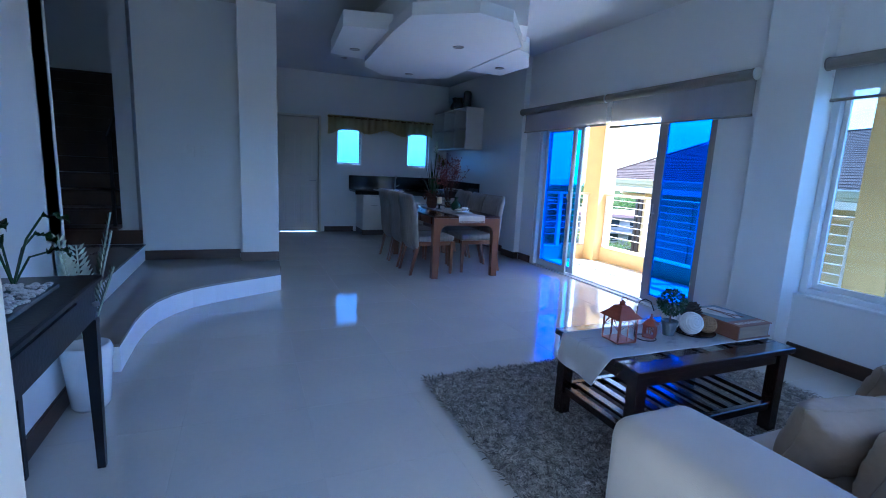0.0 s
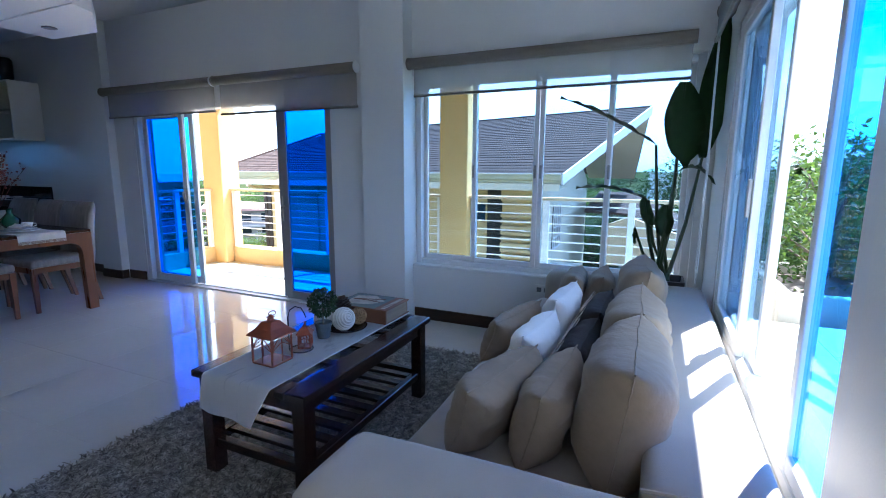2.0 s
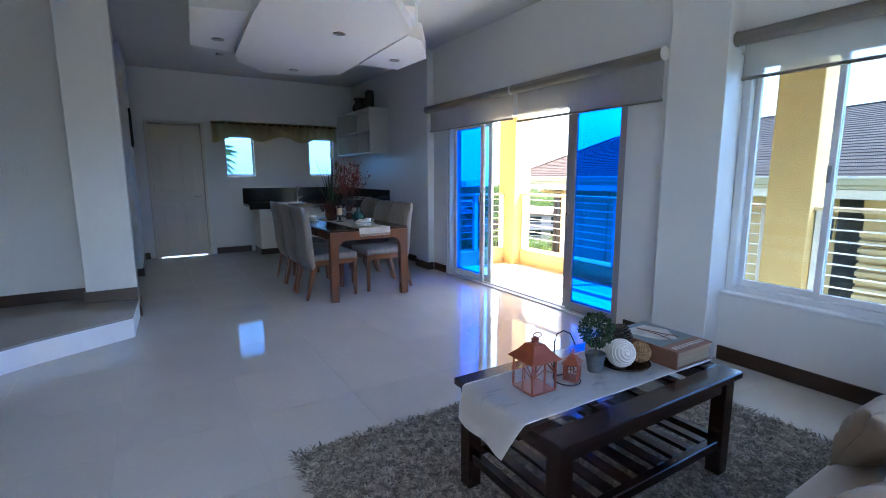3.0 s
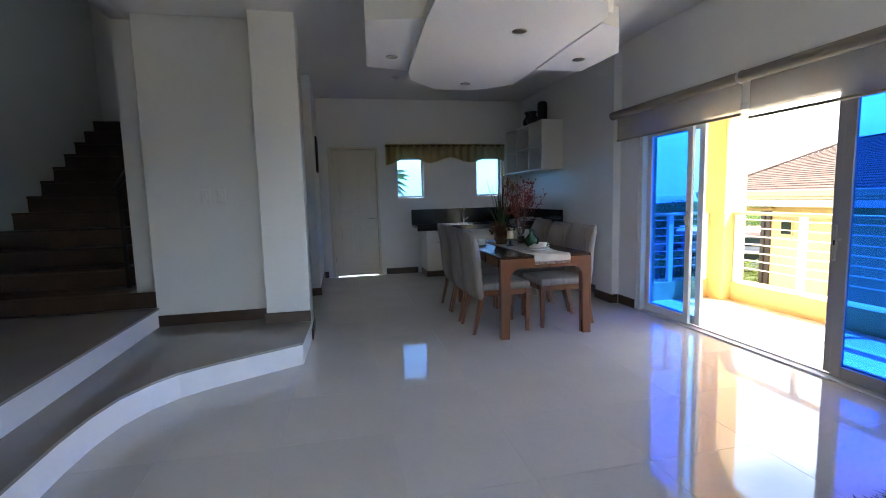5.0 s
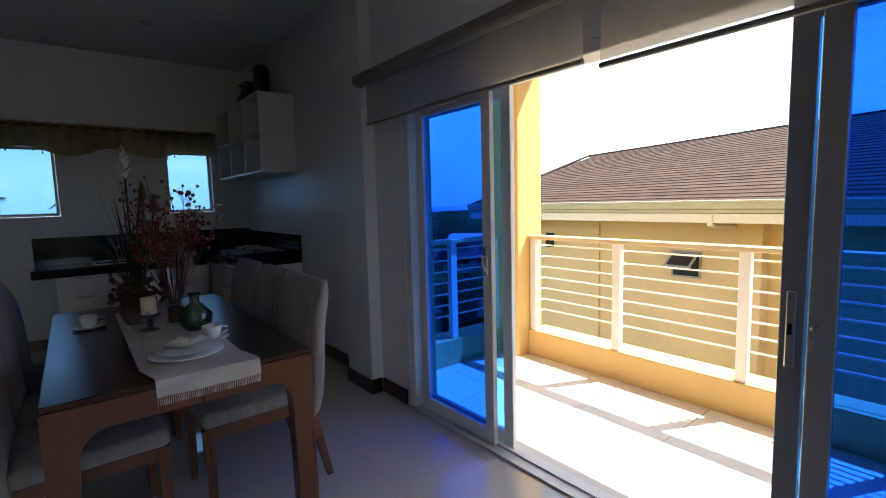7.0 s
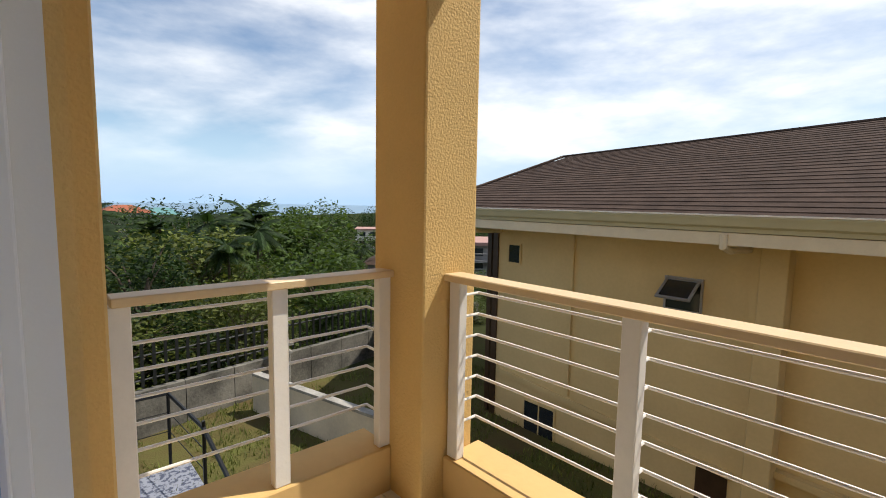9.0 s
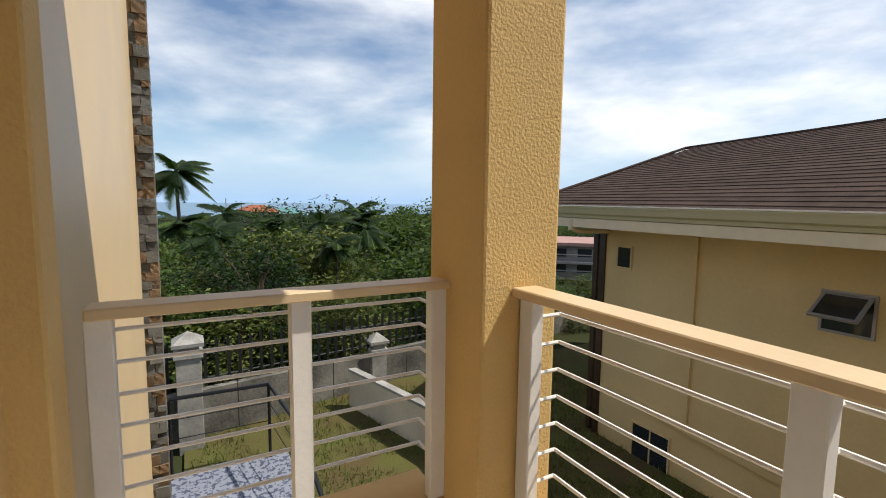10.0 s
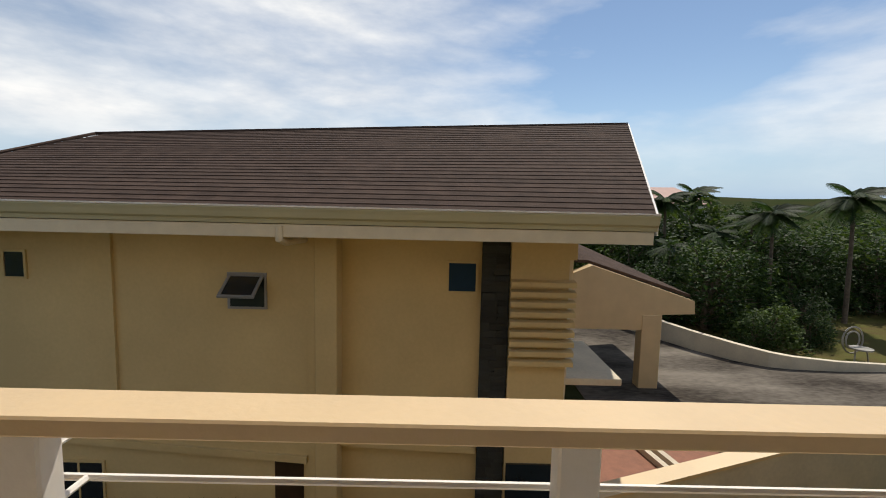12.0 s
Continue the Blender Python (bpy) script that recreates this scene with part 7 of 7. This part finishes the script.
far_house(15.5, 98, -4.3, 6.2, 5.5, 3.0, 1, GREYH, ORANGE, "distant house with an orange clay roof", 10)
far_house(22, 104, -5.0, 6, 5, 3.2, 1, GREYH, TEAL, "distant house with a teal roof", -10)
far_house(37.5, 39.5, -7.2, 9, 7, 4.4, 3, GREYH, PINKR, "grey three-storey house with balconies and flat pink roof", -42, True)
far_house(33.5, 45.5, -7.2, 6, 5, 2.0, 1, GREYH, ROOFM, "low house with a brown hipped roof", -40)
far_house(62, 92, -9.0, 9, 7, 4.0, 2, WHITEP, PINKR, "white distant two-storey house", -35, True)
far_house(45, -14, -1.5, 7, 6, 3.0, 1, WHITEP, PINKR, "white house half hidden by trees", 70)
far_house(52, -3, -1.8, 7, 6, 3.0, 1, WHITEP, TEAL, "pale house half hidden by trees", 80)
for x, y in ((11.3, 32), (7.6, 60)):
    single("lamp_post", tube(bmesh.new(), [(x, y, -6), (x, y, -0.9 if y < 40 else 1.2)], 0.05, 6), CAPW, "thin pale utility pole among the trees", "pole", "utility poles")

# ---- driveway side ----
DRIVE = [(21.5, -1.6, 0.75), (20.2, -2.0, 0.70), (18.98, -2.58, 0.63), (17.8, -3.2, 0.57), (16.9, -3.88, 0.50), (16.45, -4.5, 0.42), (16.3, -5.03, 0.36), (16.2, -6.2, 0.28), (16.24, -7.54, 0.22), (16.3, -13, 0.18)]
struct("verge", prism(bmesh.new(), [(40, -40), (16.4, -40)] + [(x + 0.1, y - 0.05) for x, y, h in reversed(DRIVE)] + [(40, -1.6)], -3.05, -2.965), GRASS, "rough green verge beyond the driveway", "ground")
struct("road", B(10.5, 21.4, -22, 1.2, -3.05, -2.985), ASPH, "worn concrete driveway with dark stains", "road")
cb = thing("driveway_kerb", (16, -3, -3), "curved pale concrete driveway wall", "kerb", kind="structure")
rows = [[(x + 0.12, y - 0.14, -3.05), (x, y, -3.05), (x, y, -3 + h), (x + 0.12, y - 0.14, -3 + h)] for x, y, h in DRIVE]
part("wall", rings(bmesh.new(), rows), CREAMW, cb)
gw = thing("garage_wing", (16, 0.6, -3), "cream carport wing with gabled roof and posts", "carport")
gb = rings(bmesh.new(), [[(x, 1.72, -1.58), (x, -0.25, -1.58), (x, -0.73, -1.21), (x, -1.49, -1.18), (x, -1.46, -0.87), (x, 0.95, -0.08), (x, 1.72, -0.40)] for x in (14.8, 15.1)])
part("gable", gb, CREAM, gw)
part("post", B(14.78, 15.12, -0.72, -0.26, -3.0, -1.22, bevel=0.01), CREAM, gw)
part("post", B(17.6, 17.9, 0.9, 1.3, -3.0, -1.30), CREAMW, gw)
part("roof", rings(bmesh.new(), [[(x, 2.3, -0.02 + r), (x, 0.98, -0.07 + r), (x, -1.52, -0.86), (x, -1.52, -0.78), (x, 0.98, 0.0 + r), (x, 2.3, 0.05 + r)] for x, r in ((15.12, 0.0), (19.5, 0.45))]), ROOFM, gw)
part("wall", B(15.2, 15.4, 1.1, 2.7, -3.0, -2.1), CREAMW, gw)
part("canopy", B(10.4, 12.2, 1.9, 2.74, -1.20, -1.10, bevel=0.01), CREAMW, gw)
for k in range(9):
    part("grille_bar", B(15.2, 15.23, 1.35 + 0.06 * k, 1.37 + 0.06 * k, -2.1, -1.75), WHITEP, gw)
gt = thing("terrace_steps", (10.5, 0, -3), "terracotta paved terrace with white-edged steps", "steps")
part("paving", B(9.2, 12.2, -1.6, 2.6, -3.02, -2.93), BRICKR, gt)
for y in (0.86, 0.64, -0.58, -0.82, -1.05, -1.40):
    m = Matrix.Translation((11.6, y, -2.93)) @ Matrix.Rotation(radians(12), 4, "Z")
    part("nosing", box(bmesh.new(), -0.55, 0.75, -0.05, 0.05, 0, 0.10, m=m), CREAMW, gt)
sw_ = thing("sloping_wall", (9, 0.9, -3), "cream sloping garden wall with a pale top", "garden wall", kind="structure")
part("body", rings(bmesh.new(), [[(x, y, -3.1), (x + 0.2, y, -3.1), (x + 0.2, y, z), (x, y, z)] for x, y, z in ((8.5, 3.2, -1.75), (9.5, -1.3, -1.20))]), CREAMW, sw_)
part("coping", rings(bmesh.new(), [[(x - 0.02, y, z), (x + 0.22, y, z), (x + 0.22, y, z + 0.04), (x - 0.02, y, z + 0.04)] for x, y, z in ((8.5, 3.2, -1.75), (9.5, -1.3, -1.20))]), CREAM, sw_)
gcz = thing("garden_chair", (17.0, -7.5, -2.965), "white metal garden chair on the grass", "chair")
bm = bmesh.new()
for r in (0.30, 0.20):
    tube(bm, [(17.3, -7.5 + r * math.cos(a), -2.42 + r * 1.3 * math.sin(a)) for a in [2 * math.pi * k / 18 for k in range(19)]], 0.025, 5, cap=False)
part("backrest", bm, CAPW, gcz)
part("seat", lathe(bmesh.new(), [(0.28, 0), (0.28, 0.04), (0.001, 0.05)], 16, (17.0, -7.5, -2.6)), CAPW, gcz)
for dy in (-0.2, 0.2):
    part("leg", tube(bmesh.new(), [(16.95, -7.5 + dy, -2.97), (17.0, -7.5 + dy * 0.8, -2.6)], 0.02, 5), CAPW, gcz)
struct("yard", B(-6, 7.5, -12, -0.36, -3.2, -0.55), GRASS, "green yard outside the sofa window", "ground")
tufts("grass", 9000, (1.5, 7.0, -4, -0.4, -0.55), 0.04, 0.12, LEAF3, "green yard grass outside the window", 9)
yw = single("yard_wall", B(-3, 7.4, -4.2, -4.0, -0.55, 0.35, bevel=0.01), CREAMW, "low cream yard wall outside the sofa window", "garden wall", kind="structure")
plant_row(1, 3.4, 3.6, -5.6, -5.3, 2.3, 2.4, (2,))
for x, y, z, s in ((1.0, -5.6, -0.6, 0.8), (4.2, -6.2, -0.6, 0.8), (6.5, -1.55, -0.3, 0.62), (7.2, -2.3, -0.6, 0.8), (6.9, -3.3, -0.6, 0.8), (9.0, -7.2, -0.6, 0.8)):
    o = copy_thing(KINDS[2] if s > 0.7 else KINDS[0], pose(x, y, z, 0, 0, x * 50))
    o.scale = (s * 0.8, s * 0.8, s)
pl = thing("planter_box", (5.9, -1.5, -0.55), "cream plaster planter box with soil and a bush", "planter")
pb = bmesh.new()
for q in ((5.0, 5.12, -2.1, -0.85), (6.78, 6.9, -2.1, -0.85), (5.12, 6.78, -2.1, -1.98), (5.12, 6.78, -0.97, -0.85)):
    box(pb, *q, -0.56, 0.14, bevel=0.01)
part("box", pb, CREAMW, pl)
part("soil", B(5.12, 6.78, -1.98, -0.97, -0.56, 0.02), BARK, pl)

# ---- ledgestone cladding on the outside wall ----
cl = thing("stone_cladding", (3.5, 9.05, -3.2), "rough rust and slate ledgestone cladding", "cladding", kind="structure")
rnd = random.Random(31)
sm = []
for k in range(6):
    bm = B(-0.5, 0.5, -0.5, 0.5, -0.5, 0.5)
    bmesh.ops.subdivide_edges(bm, edges=list(bm.edges), cuts=1, use_grid_fill=True)
    for v in bm.verts:
        v.co += 0.07 * noise.noise_vector(v.co * 3 + Vector((k * 5, 0, 0)))
    sm.append((finish("stone", bm, STONE if k % 3 else STONEB)))
z = -3.2
while z < 3.6:
    h = rnd.choice((0.045, 0.06, 0.075, 0.09))
    cut = rnd.uniform(0.3, 0.7)
    for a, b in ((0, cut), (cut, 1)):
        x0, x1 = 3.42 + 0.155 * a, 3.42 + 0.155 * b
        ob = new("stone", sm[rnd.randrange(6)])
        ob.parent = cl
        ob.location = Vector(((x0 + x1) / 2, 9.06 + rnd.uniform(-0.018, 0.012), z + h / 2)) - Vector((3.5, 9.05, -3.2))
        ob.scale = ((x1 - x0) * 0.98, 0.16, h * 0.96)
    z += h

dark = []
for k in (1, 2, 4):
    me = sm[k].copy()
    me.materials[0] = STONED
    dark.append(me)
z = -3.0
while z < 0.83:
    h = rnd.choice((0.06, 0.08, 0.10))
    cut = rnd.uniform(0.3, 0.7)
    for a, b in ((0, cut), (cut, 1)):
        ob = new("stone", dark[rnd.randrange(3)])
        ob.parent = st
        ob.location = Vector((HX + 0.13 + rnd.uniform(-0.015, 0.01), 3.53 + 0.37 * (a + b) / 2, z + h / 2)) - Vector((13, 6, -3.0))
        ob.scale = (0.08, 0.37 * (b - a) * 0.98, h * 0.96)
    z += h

# ---- floor tiles ----
flr = bpy.data.objects["floor"]
tm = finish("tile", B(-0.2910, 0.2910, -0.2995, 0.2995, -0.012, 0.0, bevel=0.0008), TILE)
for i in range(-2, 7):
    for j in range(-4, 12):
        ob = new("tile", tm)
        ob.parent = flr
        ob.location = (-0.255 + 0.583 * i + 0.2915, 2.4 + 0.6 * j + 0.3, 0)
        if i == 6:
            ob.location.x, ob.scale.x = 3.30, 0.19
bf = bpy.data.objects["balcony_floor"]
tm = finish("tile", B(-0.298, 0.298, -0.298, 0.298, -0.012, 0.0, bevel=0.0015), BALC)
for i in range(3):
    for j in range(13):
        ob = new("tile", tm)
        ob.parent = bf
        ob.location = (3.36 + 0.6 * i + 0.30, -1.3 + 0.6 * j, -0.079)
        if i == 2:
            ob.location.x, ob.scale.x = 4.66, 0.33
